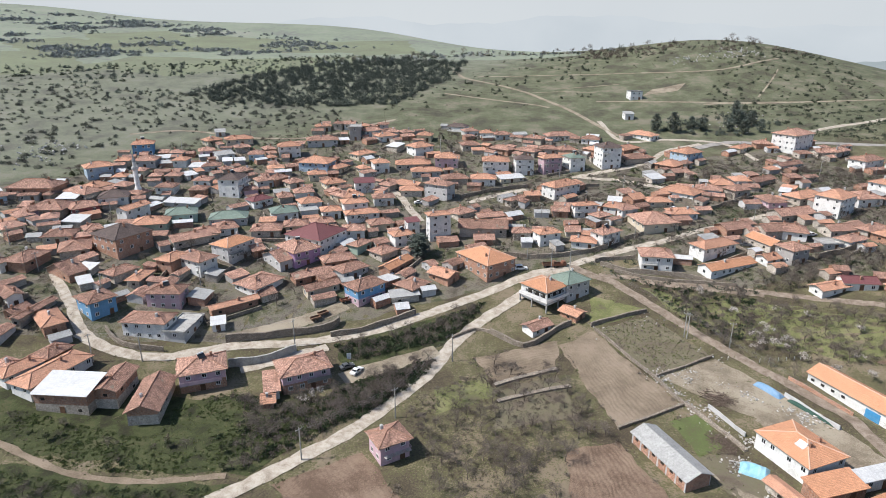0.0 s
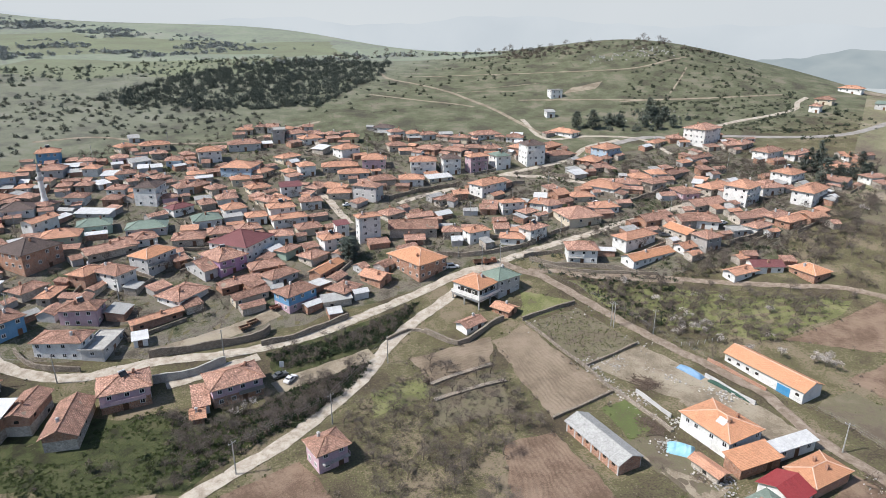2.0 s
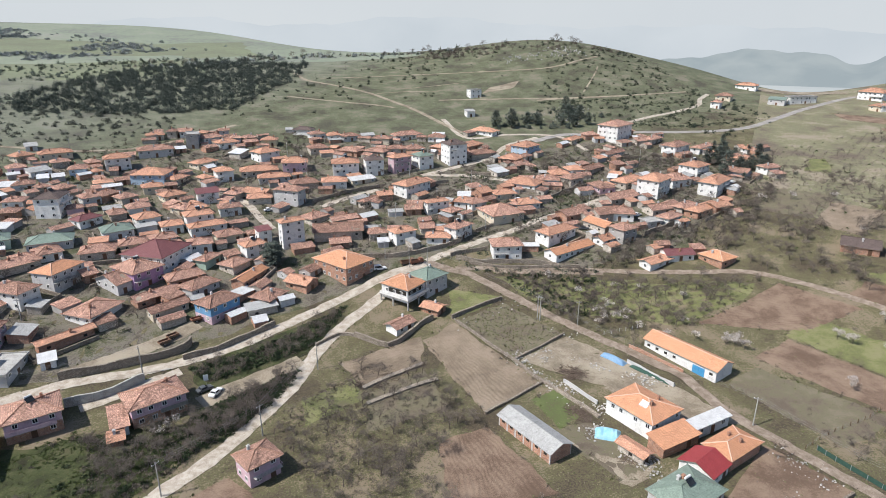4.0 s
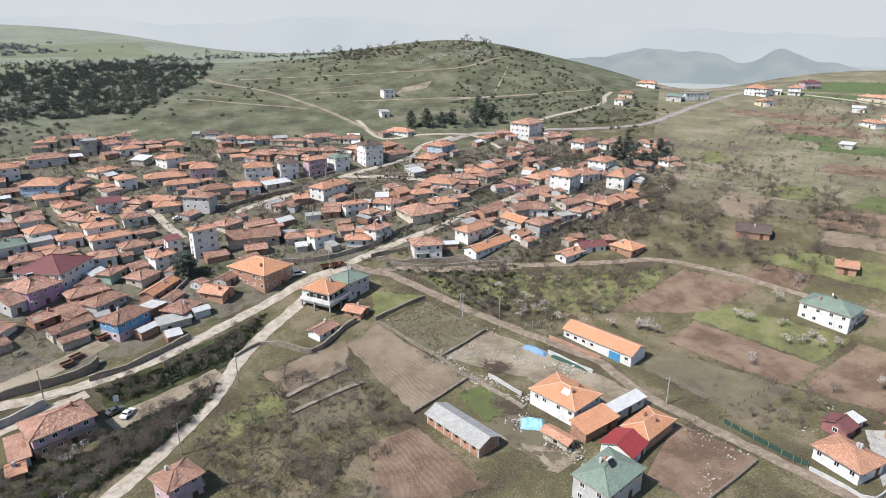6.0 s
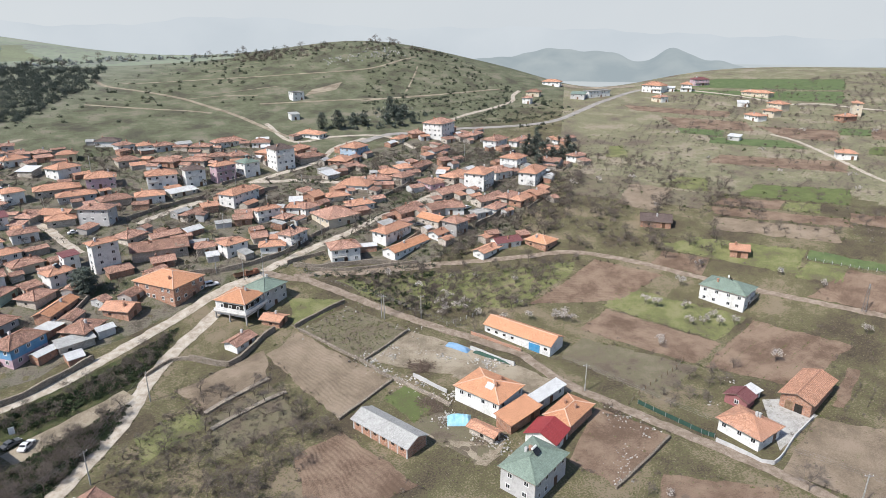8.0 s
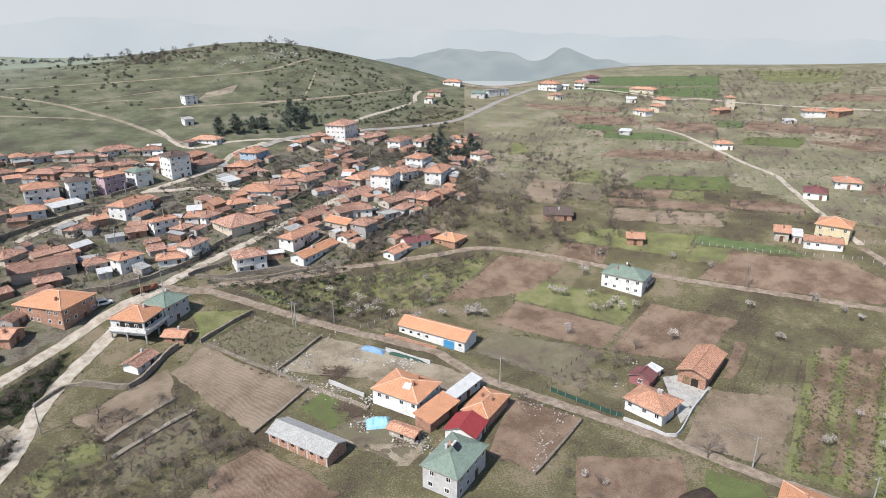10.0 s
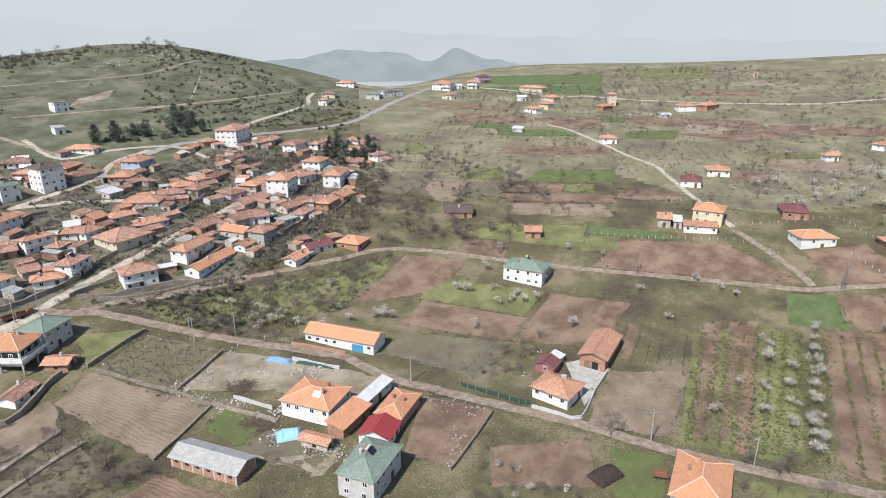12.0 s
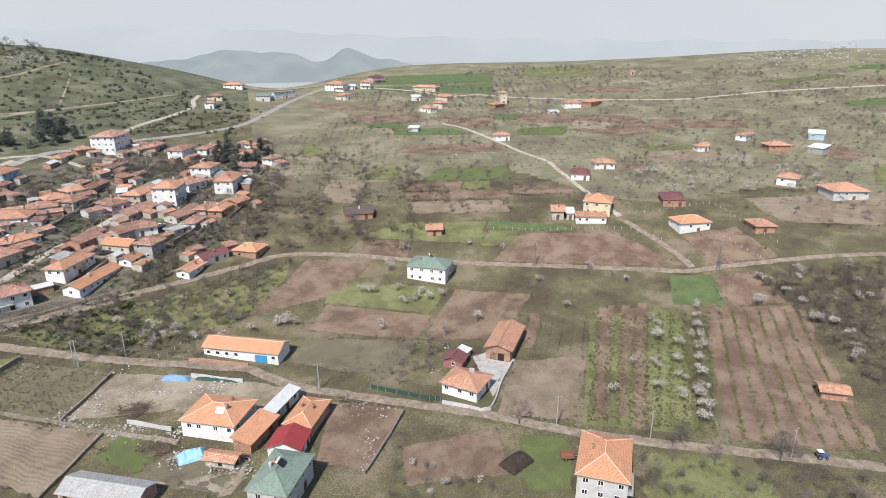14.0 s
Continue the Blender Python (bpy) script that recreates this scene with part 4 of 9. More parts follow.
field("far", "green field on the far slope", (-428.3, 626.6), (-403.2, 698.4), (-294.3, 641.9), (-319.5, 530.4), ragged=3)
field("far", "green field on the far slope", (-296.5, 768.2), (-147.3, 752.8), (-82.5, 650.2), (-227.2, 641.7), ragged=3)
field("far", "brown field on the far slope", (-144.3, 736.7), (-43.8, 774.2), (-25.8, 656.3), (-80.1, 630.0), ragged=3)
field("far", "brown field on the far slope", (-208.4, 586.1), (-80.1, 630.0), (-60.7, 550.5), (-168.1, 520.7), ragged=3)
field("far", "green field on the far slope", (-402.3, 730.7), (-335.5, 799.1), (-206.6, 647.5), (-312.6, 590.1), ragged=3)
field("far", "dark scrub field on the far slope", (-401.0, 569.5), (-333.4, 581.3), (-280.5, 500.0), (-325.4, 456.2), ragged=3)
field("dirt", "bare earth scar beside the white hut", (137.8, 439.7), (148.3, 455.7), (177.4, 461.0), (164.3, 449.2), ragged=2)
field("vivid", "green wheat on the crest", (447.6, 367.9), (502.1, 376.9), (567.2, 299.6), (519.8, 273.8), ragged=0.8, lift=0.070)
field("vivid", "green wheat below the crest road", (424.1, 374.5), (514.5, 270.9), (471.4, 247.5), (440.6, 318.3), ragged=0.8, lift=0.072)
field("soil", "brown ploughed strip field", (354.7, 345.9), (396.4, 280.7), (379.1, 273.4), (348.6, 325.0), ragged=0.8, lift=0.074)
field("soil", "brown ploughed strip field", (348.1, 301.9), (377.5, 257.1), (359.3, 237.5), (332.9, 273.3), ragged=0.8, lift=0.076)
field("vivid", "green strip field", (331.7, 272.3), (347.4, 250.2), (334.6, 240.8), (323.1, 262.7), ragged=0.8, lift=0.078)
field("vivid", "green strip field", (328.6, 245.6), (353.3, 213.5), (345.5, 194.3), (316.7, 236.6), ragged=0.8, lift=0.080)
field("soil", "brown ploughed strip field", (372.0, 246.0), (396.4, 206.7), (371.7, 193.3), (358.5, 216.8), ragged=0.8, lift=0.082)
field("soil", "brown ploughed strip field", (414.2, 198.4), (443.0, 115.4), (423.4, 109.6), (389.5, 183.9), ragged=0.8, lift=0.084)
field("vivid", "green strip field", (402.2, 209.9), (411.5, 195.7), (395.6, 189.0), (387.4, 201.8), ragged=0.8, lift=0.086)
field("soil", "brown ploughed strip field", (301.4, 216.6), (337.5, 168.8), (319.3, 159.2), (283.5, 211.5), ragged=0.8, lift=0.088)
field("lawn", "bright grassy plot", (251.0, 202.6), (261.6, 193.0), (245.3, 179.1), (233.8, 197.1), ragged=0.8, lift=0.090)
field("green", "green field", (270.4, 173.9), (296.7, 144.1), (275.8, 133.3), (250.9, 169.3), ragged=0.8, lift=0.092)
field("lawn", "yellow-green grassy plot", (260.1, 150.7), (267.8, 141.1), (258.1, 135.7), (250.4, 146.3), ragged=0.8, lift=0.094)
field("soil", "brown ploughed strip field", (242.3, 171.6), (260.3, 152.4), (250.1, 146.8), (232.6, 167.9), ragged=0.8, lift=0.096)
field("soil", "brown ploughed strip field", (230.9, 166.7), (260.9, 125.6), (253.0, 118.7), (224.4, 160.3), ragged=0.8, lift=0.098)
field("pale", "dry brown plot with bare fruit trees", (222.2, 158.7), (246.3, 125.1), (237.6, 114.8), (212.5, 150.0), ragged=0.8, lift=0.100)
field("fallow", "fallow garden plot in rows", (214.4, 236.0), (231.8, 216.7), (202.4, 196.6), (188.7, 216.9), ragged=0.8, lift=0.102)
field("pale", "dry garden plot", (224.6, 209.2), (235.3, 192.8), (206.8, 175.9), (200.6, 193.1), ragged=0.8, lift=0.104)
field("fallow", "fallow garden plot", (234.1, 191.1), (243.7, 176.8), (224.3, 166.7), (215.8, 181.8), ragged=0.8, lift=0.106)
field("lawn", "small green plot", (264.9, 265.2), (273.0, 262.0), (257.0, 242.2), (246.8, 248.2), ragged=0.8, lift=0.108)
field("dirt", "pale plot of dry brushwood", (409.5, 152.2), (416.7, 127.8), (398.7, 123.7), (387.7, 147.7), ragged=0.8, lift=0.110)
field("green", "green strip field", (374.4, 176.4), (392.5, 150.8), (371.0, 142.5), (357.6, 169.9), ragged=0.8, lift=0.112)
field("soil", "brown ploughed strip field", (385.1, 145.9), (421.9, 109.2), (406.1, 92.0), (381.8, 115.9), ragged=0.8, lift=0.114)
field("pale", "large dry pale field", (351.4, 96.8), (375.9, 55.8), (356.7, 43.7), (337.3, 78.9), ragged=0.8, lift=0.116)
field("soil", "fenced brown plot", (324.4, 93.6), (334.6, 83.4), (321.0, 75.6), (310.3, 91.6), ragged=0.8, lift=0.118)
field("lawn", "grassy strip", (366.8, 92.9), (381.5, 68.8), (371.7, 65.3), (354.1, 94.8), ragged=0.8, lift=0.120)
field("lawn", "green meadow on the crest", (608.3, 292.9), (640.9, 220.5), (578.8, 202.7), (558.3, 251.3), ragged=0.8, lift=0.122)
field("dirt", "pale stony strip on the crest", (570.7, 175.9), (580.2, 128.3), (568.5, 127.4), (555.0, 175.2), ragged=0.8, lift=0.124)
field("soil", "brown ploughed strip field", (532.5, 190.0), (545.2, 145.8), (523.9, 139.5), (500.2, 191.0), ragged=0.8, lift=0.126)
field("fallow", "fallow strip field", (529.0, 121.1), (544.5, 63.9), (523.0, 60.5), (503.9, 114.5), ragged=0.8, lift=0.128)
field("soil", "brown orchard strip", (434.0, 109.4), (456.6, 50.2), (432.9, 46.6), (412.6, 100.0), ragged=0.8, lift=0.130)
field("soil", "brown ploughed strip field", (267.4, 128.9), (280.3, 104.2), (270.2, 97.9), (257.2, 122.2), ragged=0.8, lift=0.132)
field("vivid", "green field on the ridge", (655.4, -0.6), (666.4, -28.0), (646.3, -28.0), (640.3, -5.2), ragged=0.8, lift=0.134)
field("vivid", "green field on the slope", (525.5, -1.5), (545.6, -27.4), (520.7, -27.1), (513.8, -5.2), ragged=0.8, lift=0.136)
field("green", "green strip field", (586.6, 56.5), (623.6, 6.3), (614.1, -2.1), (582.1, 43.6), ragged=0.8, lift=0.138)
field("soil", "brown strip field", (596.3, -10.2), (610.9, -27.8), (589.2, -27.7), (587.1, -14.0), ragged=0.8, lift=0.140)
field("soil", "brown garden rows", (409.8, 0.1), (391.9, -18.5), (374.2, -8.9), (388.7, 7.1), ragged=0.8, lift=0.142)
field("lawn", "dry grassy field", (373.8, -20.4), (381.8, -41.9), (344.6, -39.7), (337.4, -21.8), ragged=0.8, lift=0.144)
field("pale", "large dry brown field", (297.7, 27.9), (328.4, -24.4), (285.4, -23.7), (275.5, 12.1), ragged=0.8, lift=0.146)
field("dirt", "levelled pale earth platform", (362.0, 428.0), (372.0, 446.0), (428.0, 416.0), (420.0, 396.0), lift=0.2)
field("dirt", "worn stony ground before the farmhouse", (56.1, 110.6), (61.7, 103.2), (71.8, 96.6), (64.8, 92.0))
field("dirt", "pale stony farm entrance", (61.8, 94.3), (66.2, 95.5), (69.5, 93.9), (63.5, 91.9))

FIELD["slab"] = CONCRETE
field("slab", "bare concrete farm courtyard", (139.1, 77.6), (144.5, 75.0), (144.8, 66.5), (124.2, 63.1), ragged=0.1, lift=0.08)

# ---- village houses ----
house(69.8, 83.3, 20.0, 12.4, 8.3, 2, "k", "gn", "h", chimneys=2)
house(108.4, 28.6, 14.8, 14.3, 9.9, 2.3, "k", "o", "h", chimneys=2)
house(-11.9, 115.2, 30.0, 7.0, 6.2, 1.77, "p", "r", "h")
house(-43.8, 133.4, 13.4, 2.6, 4.0, 0.64, "b", "n", "g")
house(-44.4, 139.0, 17.3, 3.4, 8.0, 0.88, "w", "r", "l")
house(-37.2, 143.9, 25.2, 12.5, 9.0, 1.86, "p", "r", "h", low="b")
house(-72.1, 131.7, 8.0, 7.0, 15.0, 1.28, "b", "r", "e", low="s")
house(-63.5, 142.9, 20.8, 11.2, 9.0, 1.86, "p", "r", "h", low="b")
house(-82.7, 135.5, 0.3, 5.6, 11.0, 1.77, "b", "r", "e", low="s")
house(-91.8, 131.6, -4.5, 13.4, 8.0, 1.86, "b", "wh", "l", low="s")
house(28.7, 169.4, 34.7, 7.5, 4.8, 0.8, "w", "r", "g")
house(-101.4, 140.2, 67.7, 17.3, 7.1, 1.28, "w", "n", "h")
house(-109.8, 140.2, 62.3, 9.9, 5.2, 1.2, "w", "n", "h")
house(-67.7, 167.7, 19.3, 3.6, 4.0, 0.8, "w", "wh", "l")
house(41.0, 176.7, 42.9, 4.8, 6.2, 0.72, "b", "n", "e")
house(-113.8, 141.9, 68.9, 3.5, 6.2, 0.96, "w", "r", "h")
house(-76.9, 165.0, 83.9, 11.3, 6.1, 1.12, "k", "f", "f")
house(-106.2, 148.5, 72.5, 7.3, 5.7, 0.96, "b", "r", "h")
house(-86.3, 163.7, 84.9, 6.9, 13.0, 1.77, "w", "r", "h")
house(-12.7, 186.3, 16.2, 9.0, 4.0, 0.88, "s", "gy", "l")
house(-66.0, 177.4, 37.2, 14.6, 3.1, 0.96, "b", "n", "g")
house(-25.8, 187.8, 43.7, 11.0, 7.6, 1.86, "l", "r", "h", low="p")
house(-10.4, 192.5, 50.8, 8.6, 7.8, 0.96, "b", "r", "h")
house(-40.7, 189.7, 34.3, 11.3, 4.4, 0.96, "c", "r", "g")
house(42.2, 190.2, 30.4, 9.5, 9.0, 2.05, "k", "gn", "h")
house(-114.6, 162.3, 43.1, 5.6, 11.8, 1.04, "b", "n", "h")
house(-87.0, 178.6, 89.3, 6.7, 10.5, 1.77, "p", "r", "h")
house(0.4, 199.1, 49.8, 6.4, 8.6, 0.96, "b", "n", "e")
house(-61.7, 191.1, 59.1, 12.0, 9.8, 0.96, "w", "r", "h")
house(-105.5, 171.4, 53.0, 7.7, 8.6, 1.86, "l", "r", "h")
house(-45.5, 197.8, 36.2, 13.6, 5.0, 0.8, "b", "r", "g")
house(-32.6, 201.5, 42.7, 10.3, 7.2, 1.04, "k", "r", "h")
house(-121.3, 166.2, 79.6, 13.9, 2.6, 0.96, "s", "r", "g")
house(-16.8, 205.4, 58.0, 13.8, 4.8, 0.96, "b", "o", "g")
house(-125.4, 164.9, 68.6, 5.2, 4.2, 0.88, "b", "r", "g")
house(15.3, 207.0, 36.6, 12.8, 17.0, 1.86, "b", "o", "h")
house(-37.9, 207.1, 25.4, 10.7, 7.0, 1.04, "b", "r", "h")
house(-100.0, 188.8, 85.0, 9.0, 4.2, 0.96, "s", "n", "h")
house(-59.0, 205.6, 46.8, 4.9, 11.2, 1.2, "k", "r", "g")
house(-22.0, 214.1, 48.1, 8.0, 6.7, 0.96, "s", "r", "h")
house(-131.4, 171.6, 50.1, 4.1, 8.0, 1.2, "w", "r", "e")
house(-84.5, 199.1, 60.1, 7.3, 10.3, 1.86, "w", "r", "h")
house(-115.3, 183.3, 37.6, 3.6, 5, 0.8, "s", "wh", "l")
house(-52.4, 210.5, 42.6, 10.3, 12.2, 1.86, "li", "r", "h")
house(75.1, 204.4, -8.4, 10.4, 8.0, 1.86, "w", "r", "h")
house(-136.8, 171.3, 71.9, 4.8, 7.0, 1.04, "w", "r", "g")
house(-107.7, 191.1, 61.6, 8.8, 6.2, 0.96, "s", "r", "h")
house(-93.2, 199.3, 67.2, 8.8, 6.6, 1.58, "b", "n", "h")
house(-31.1, 217.9, 56.2, 7.8, 4.4, 1.12, "gr", "r", "h")
house(-68.2, 211.8, 36.0, 3.8, 6.0, 0.96, "b", "r", "g")
house(-75.6, 209.6, 60.7, 12.5, 8.3, 2.23, "k", "o", "h")
house(126.2, 184.2, 19.0, 13.7, 5.0, 0.8, "w", "n", "g")
house(98.9, 200.4, 23.4, 20.3, 6.1, 0.88, "w", "o", "g")
house(-15.9, 223.2, 28.0, 7.5, 5.6, 1.67, "w", "n", "h")
house(15.7, 224.7, 0.8, 7.0, 5.0, 0.8, "b", "r", "g")
house(-118.9, 192, -9, 5.2, 4, 0.8, "s", "wh", "l")
house(-47.9, 221.2, 62.0, 16.0, 16.2, 2.14, "w", "m", "h")
house(-124.6, 189.6, 60.9, 5.7, 12.4, 0.88, "b", "r", "g")
house(53.2, 220.8, -16.1, 8.7, 6.0, 0.96, "w", "n", "h")
house(-1.8, 228.0, 19.7, 8.5, 4.3, 3.72, "w", "n", "h")
house(39.7, 224.6, 21.1, 8.7, 6.0, 1.67, "w", "n", "h")
house(134.9, 185.7, -6.9, 10.4, 6.0, 0.8, "w", "m", "g")
house(30.5, 229.1, 1.9, 6.6, 6.0, 1.04, "s", "r", "h")
house(61.8, 223.0, 35.0, 9.7, 6.1, 1.86, "w", "r", "h")
house(147.3, 179.3, 18.8, 8.4, 9.4, 0.88, "b", "o", "h")
house(-34.9, 229.8, 9.4, 7.9, 7.0, 1.2, "w", "r", "h")
house(98.1, 211.4, 24.9, 15.5, 6.8, 1.58, "w", "n", "h")
house(114.3, 203.2, 21.4, 5.8, 5.0, 0.8, "w", "n", "g")
house(-12.3, 233.2, 21.4, 4.9, 4.0, 1.86, "w", "m", "l")
house(15.9, 233.2, -4.1, 18.3, 9.0, 1.28, "s", "r", "g")
house(50.7, 231.0, -1.9, 5.2, 6.0, 0.8, "s", "r", "g")
house(122.9, 204.2, 21.0, 7.6, 7.4, 1.86, "g", "r", "h")
house(-25.4, 237.2, 21.8, 9.1, 7.0, 1.04, "c", "r", "h")
house(-94.0, 219.8, 37.9, 16.0, 8.0, 0.96, "s", "r", "g")
house(-68.8, 229.4, 7.2, 10.8, 8.0, 0.96, "s", "r", "h")
house(-140.2, 194.4, 80.2, 11.3, 8.3, 1.28, "b", "r", "h")
house(-115.9, 211.3, 59.6, 14.1, 14.2, 2.42, "b", "d", "h")
house(-147.9, 190.5, 69.7, 4.2, 9.2, 1.2, "w", "r", "h")
house(-58.3, 234.2, 13.5, 8.5, 7.0, 0.96, "c", "r", "h")
house(-90.1, 224.2, 20.6, 8.6, 8.0, 0.96, "s", "r", "h")
house(-48.7, 237.6, 23.6, 8.3, 7.0, 0.96, "w", "r", "h")
house(-130.3, 206.0, 26.7, 9.2, 11.0, 0.96, "s", "r", "h")
house(-84.9, 229.6, 29.1, 7.6, 8.0, 0.96, "w", "r", "h")
house(19.0, 245.0, 16.0, 10.5, 5.0, 0.96, "s", "r", "g")
house(118.9, 215.2, 18.4, 6.8, 11.7, 0.96, "s", "o", "e")
house(-33.7, 245.5, 20.1, 13.4, 6.0, 1.28, "w", "n", "h")
house(7.6, 250.3, 39.1, 8.8, 7.0, 0.88, "s", "r", "h")
house(84.1, 236.8, 11.4, 14.6, 13.9, 1.28, "c", "r", "h")
house(64.6, 244.0, 35.5, 6.7, 5.3, 0.96, "s", "r", "h")
house(-47.1, 248.4, 17.3, 7.4, 7.0, 1.2, "w", "n", "h")
house(-37.2, 250.5, 18.9, 9.9, 7.0, 2.23, "w", "n", "h")
house(140.1, 212.2, 2.7, 6.5, 6.0, 0.8, "k", "f", "f")
house(-86.6, 239.1, 12.4, 14.2, 9.0, 1.04, "k", "gn", "h")
house(112.2, 228.5, 19.0, 10.8, 7.0, 0.96, "b", "r", "g")
house(-66.2, 246.4, 22.1, 10.3, 9.0, 1.12, "w", "gn", "h")
house(49.3, 250.3, -8.4, 6.7, 6.0, 0.96, "b", "r", "g")
house(-113.1, 228.9, 13.1, 12.0, 9.0, 1.28, "gr", "n", "h")
house(59.2, 249.2, 12.0, 9.8, 4.0, 1.86, "w", "n", "h")
house(-140.4, 215.0, 10.5, 9.8, 8.0, 1.04, "c", "r", "h")
house(127.5, 223.7, 3.4, 14.1, 8.0, 1.2, "s", "r", "g")
house(-132.6, 222.0, 39.4, 5.2, 7.0, 0.96, "k", "r", "h")
house(131.3, 222.9, -22.7, 11.3, 9.0, 1.12, "w", "r", "h")
house(148.6, 212.7, 25.9, 9.9, 5.5, 1.04, "w", "r", "h")
house(76.5, 249.7, 21.7, 7.8, 7.0, 1.2, "w", "r", "h")
house(-105.9, 240.1, 19.2, 11.5, 9.0, 1.2, "gr", "gn", "h")
house(94.2, 245.0, -42.2, 3.4, 7.0, 0.96, "k", "r", "h")
house(-57.6, 256.9, 28.3, 8.4, 8.0, 1.28, "w", "n", "h")
house(73.2, 252.9, -32.4, 7.7, 8.0, 1.04, "w", "n", "h")
house(98.6, 245.1, 5.2, 10.1, 8.0, 0.96, "w", "n", "h")
house(-26.5, 264.1, 11.9, 8.5, 7.0, 1.28, "w", "r", "h", far=True)
house(32.0, 264.4, 47.4, 10.9, 3.5, 0.96, "s", "r", "h", far=True)
house(149.0, 222.7, 8.7, 9.6, 7.0, 0.96, "s", "r", "g", far=True)
house(-142, 228.5, -7.4, 7.5, 6, 0.96, "s", "wh", "l", far=True)
house(-124.6, 238.7, 68.2, 11.7, 5.2, 1.86, "w", "n", "g", far=True)
house(-40.8, 266.8, 28.4, 9.1, 7.0, 1.04, "c", "n", "h", far=True)
house(-79.6, 258.6, 47.9, 9.3, 6.0, 1.12, "w", "m", "h", far=True)
house(-45.0, 267.6, -42.0, 8.9, 7.0, 1.04, "c", "r", "h", far=True)
house(39.6, 268.8, 7.2, 6.2, 6.0, 1.04, "b", "n", "g", far=True)
house(-161.7, 218.9, 57.3, 7.7, 8.0, 1.04, "c", "r", "h", far=True)
house(-1.6, 272.4, 59.7, 6.9, 11.8, 2.42, "k", "r", "h", far=True)
house(160.9, 221.2, 26.3, 11.2, 5.2, 1.04, "s", "r", "h", far=True)
house(-70.0, 264.6, 24.9, 5.7, 7.0, 0.96, "s", "r", "h", far=True)
house(168.0, 217.6, 25.9, 20.0, 6.1, 0.96, "b", "n", "h", far=True)
house(-152.7, 229.7, 28.3, 5.1, 7.0, 1.04, "w", "r", "h", far=True)
house(83.6, 262.9, 23.6, 5.9, 7.5, 0.96, "b", "n", "g", far=True)
house(93.3, 259.7, 2.0, 9.7, 7.0, 0.8, "c", "n", "h", far=True)
house(-14.6, 276.0, 2.1, 9.7, 7.0, 0.96, "s", "n", "h", far=True)
house(-63.0, 270.2, 19.6, 8.0, 7.0, 1.04, "w", "r", "h", far=True)
house(-111.1, 254.2, -9.8, 14.1, 5.0, 0.8, "k", "wh", "l", far=True)
house(174.1, 216.5, 11.4, 8.2, 6.0, 1.04, "b", "n", "g", far=True)
house(141.2, 240.9, 16.3, 16.3, 8.0, 0.88, "s", "r", "g", far=True)
house(53.8, 275.0, 35.5, 16.0, 8.3, 1.86, "w", "n", "h", far=True)
house(-36.6, 279.3, 13.8, 8.8, 6.0, 1.67, "w", "m", "l", far=True)
house(-163.6, 230.2, 52.7, 5.4, 7.0, 0.96, "w", "r", "h", far=True)
house(-15.3, 282.5, -37.4, 11.8, 7.0, 0.96, "c", "n", "g", far=True)
house(-25.9, 282.2, -33.2, 6.6, 6.0, 0.96, "s", "r", "h", far=True)
house(-146.9, 242.6, 42.8, 9.9, 9.0, 1.04, "m", "r", "h", far=True)
house(-87.3, 271.5, 25.8, 6.0, 6.0, 0.96, "p", "r", "h", far=True)
house(-163.8, 234.5, -17.2, 6.4, 8.0, 1.04, "p", "r", "h", far=True)
house(-94.6, 271.6, 85.1, 11.6, 9.1, 2.79, "w", "d", "h", far=True)
house(-158.3, 240.4, 0.6, 14.1, 11.0, 0.96, "s", "r", "h", far=True)
house(-51.6, 283.3, 32.5, 9.3, 7.0, 1.04, "c", "n", "h", far=True)
house(106.8, 268.8, 46.1, 10.5, 14.9, 1.04, "w", "n", "h", far=True)
house(139.0, 253.6, 5.1, 7.9, 10.9, 1.2, "p", "r", "h", far=True)
house(-108.9, 268.0, 0.7, 6.5, 7.0, 1.12, "b", "r", "h", far=True)
house(19.3, 289.9, -2.9, 11.1, 8.0, 1.2, "w", "n", "h", far=True)
house(-140.1, 255.3, 18.1, 11.4, 10.0, 1.12, "w", "d", "h", far=True)
house(-70.2, 282.9, 41.1, 7.3, 7.0, 0.96, "s", "r", "h", far=True)
house(5.3, 291.5, 12.6, 11.7, 8.0, 1.04, "s", "r", "h", far=True)
house(160.0, 243.8, 34.0, 12.8, 10.1, 2.79, "w", "n", "h", far=True)
house(-132.6, 261.1, 72.6, 7.0, 7.0, 0.96, "s", "r", "h", far=True)
house(142.6, 256.0, 17.3, 6.5, 5.9, 0.96, "c", "n", "h", far=True)
house(-83.9, 282.4, 32.4, 7.3, 7.0, 1.2, "k", "r", "h", far=True)
house(32.7, 293.3, 19.5, 12.1, 5.0, 0.72, "c", "wh", "l", far=True)
house(-123.3, 268.8, 0.7, 8.0, 7.0, 1.2, "w", "r", "h", far=True)
house(119.8, 270.9, -24.9, 10.6, 8.0, 0.96, "w", "r", "h", far=True)
house(-157.4, 251.9, 0.6, 7.5, 6, 0.8, "s", "wh", "l", far=True)
house(-79.1, 286.5, 61.8, 9.4, 7.0, 1.04, "b", "r", "h", far=True)
house(130.6, 267.8, 22.4, 8.7, 7.4, 1.2, "s", "r", "h", far=True)
house(-61.2, 293.8, 16.1, 7.9, 7.0, 1.12, "c", "n", "h", far=True)
house(-111.0, 279.9, 0.7, 7.3, 7.0, 1.12, "w", "r", "h", far=True)
house(-8.4, 301.3, 5.6, 14.3, 7.0, 1.04, "k", "n", "h", far=True)
house(-155.5, 259.2, -24.8, 14.4, 9.0, 0.96, "s", "r", "h", far=True)
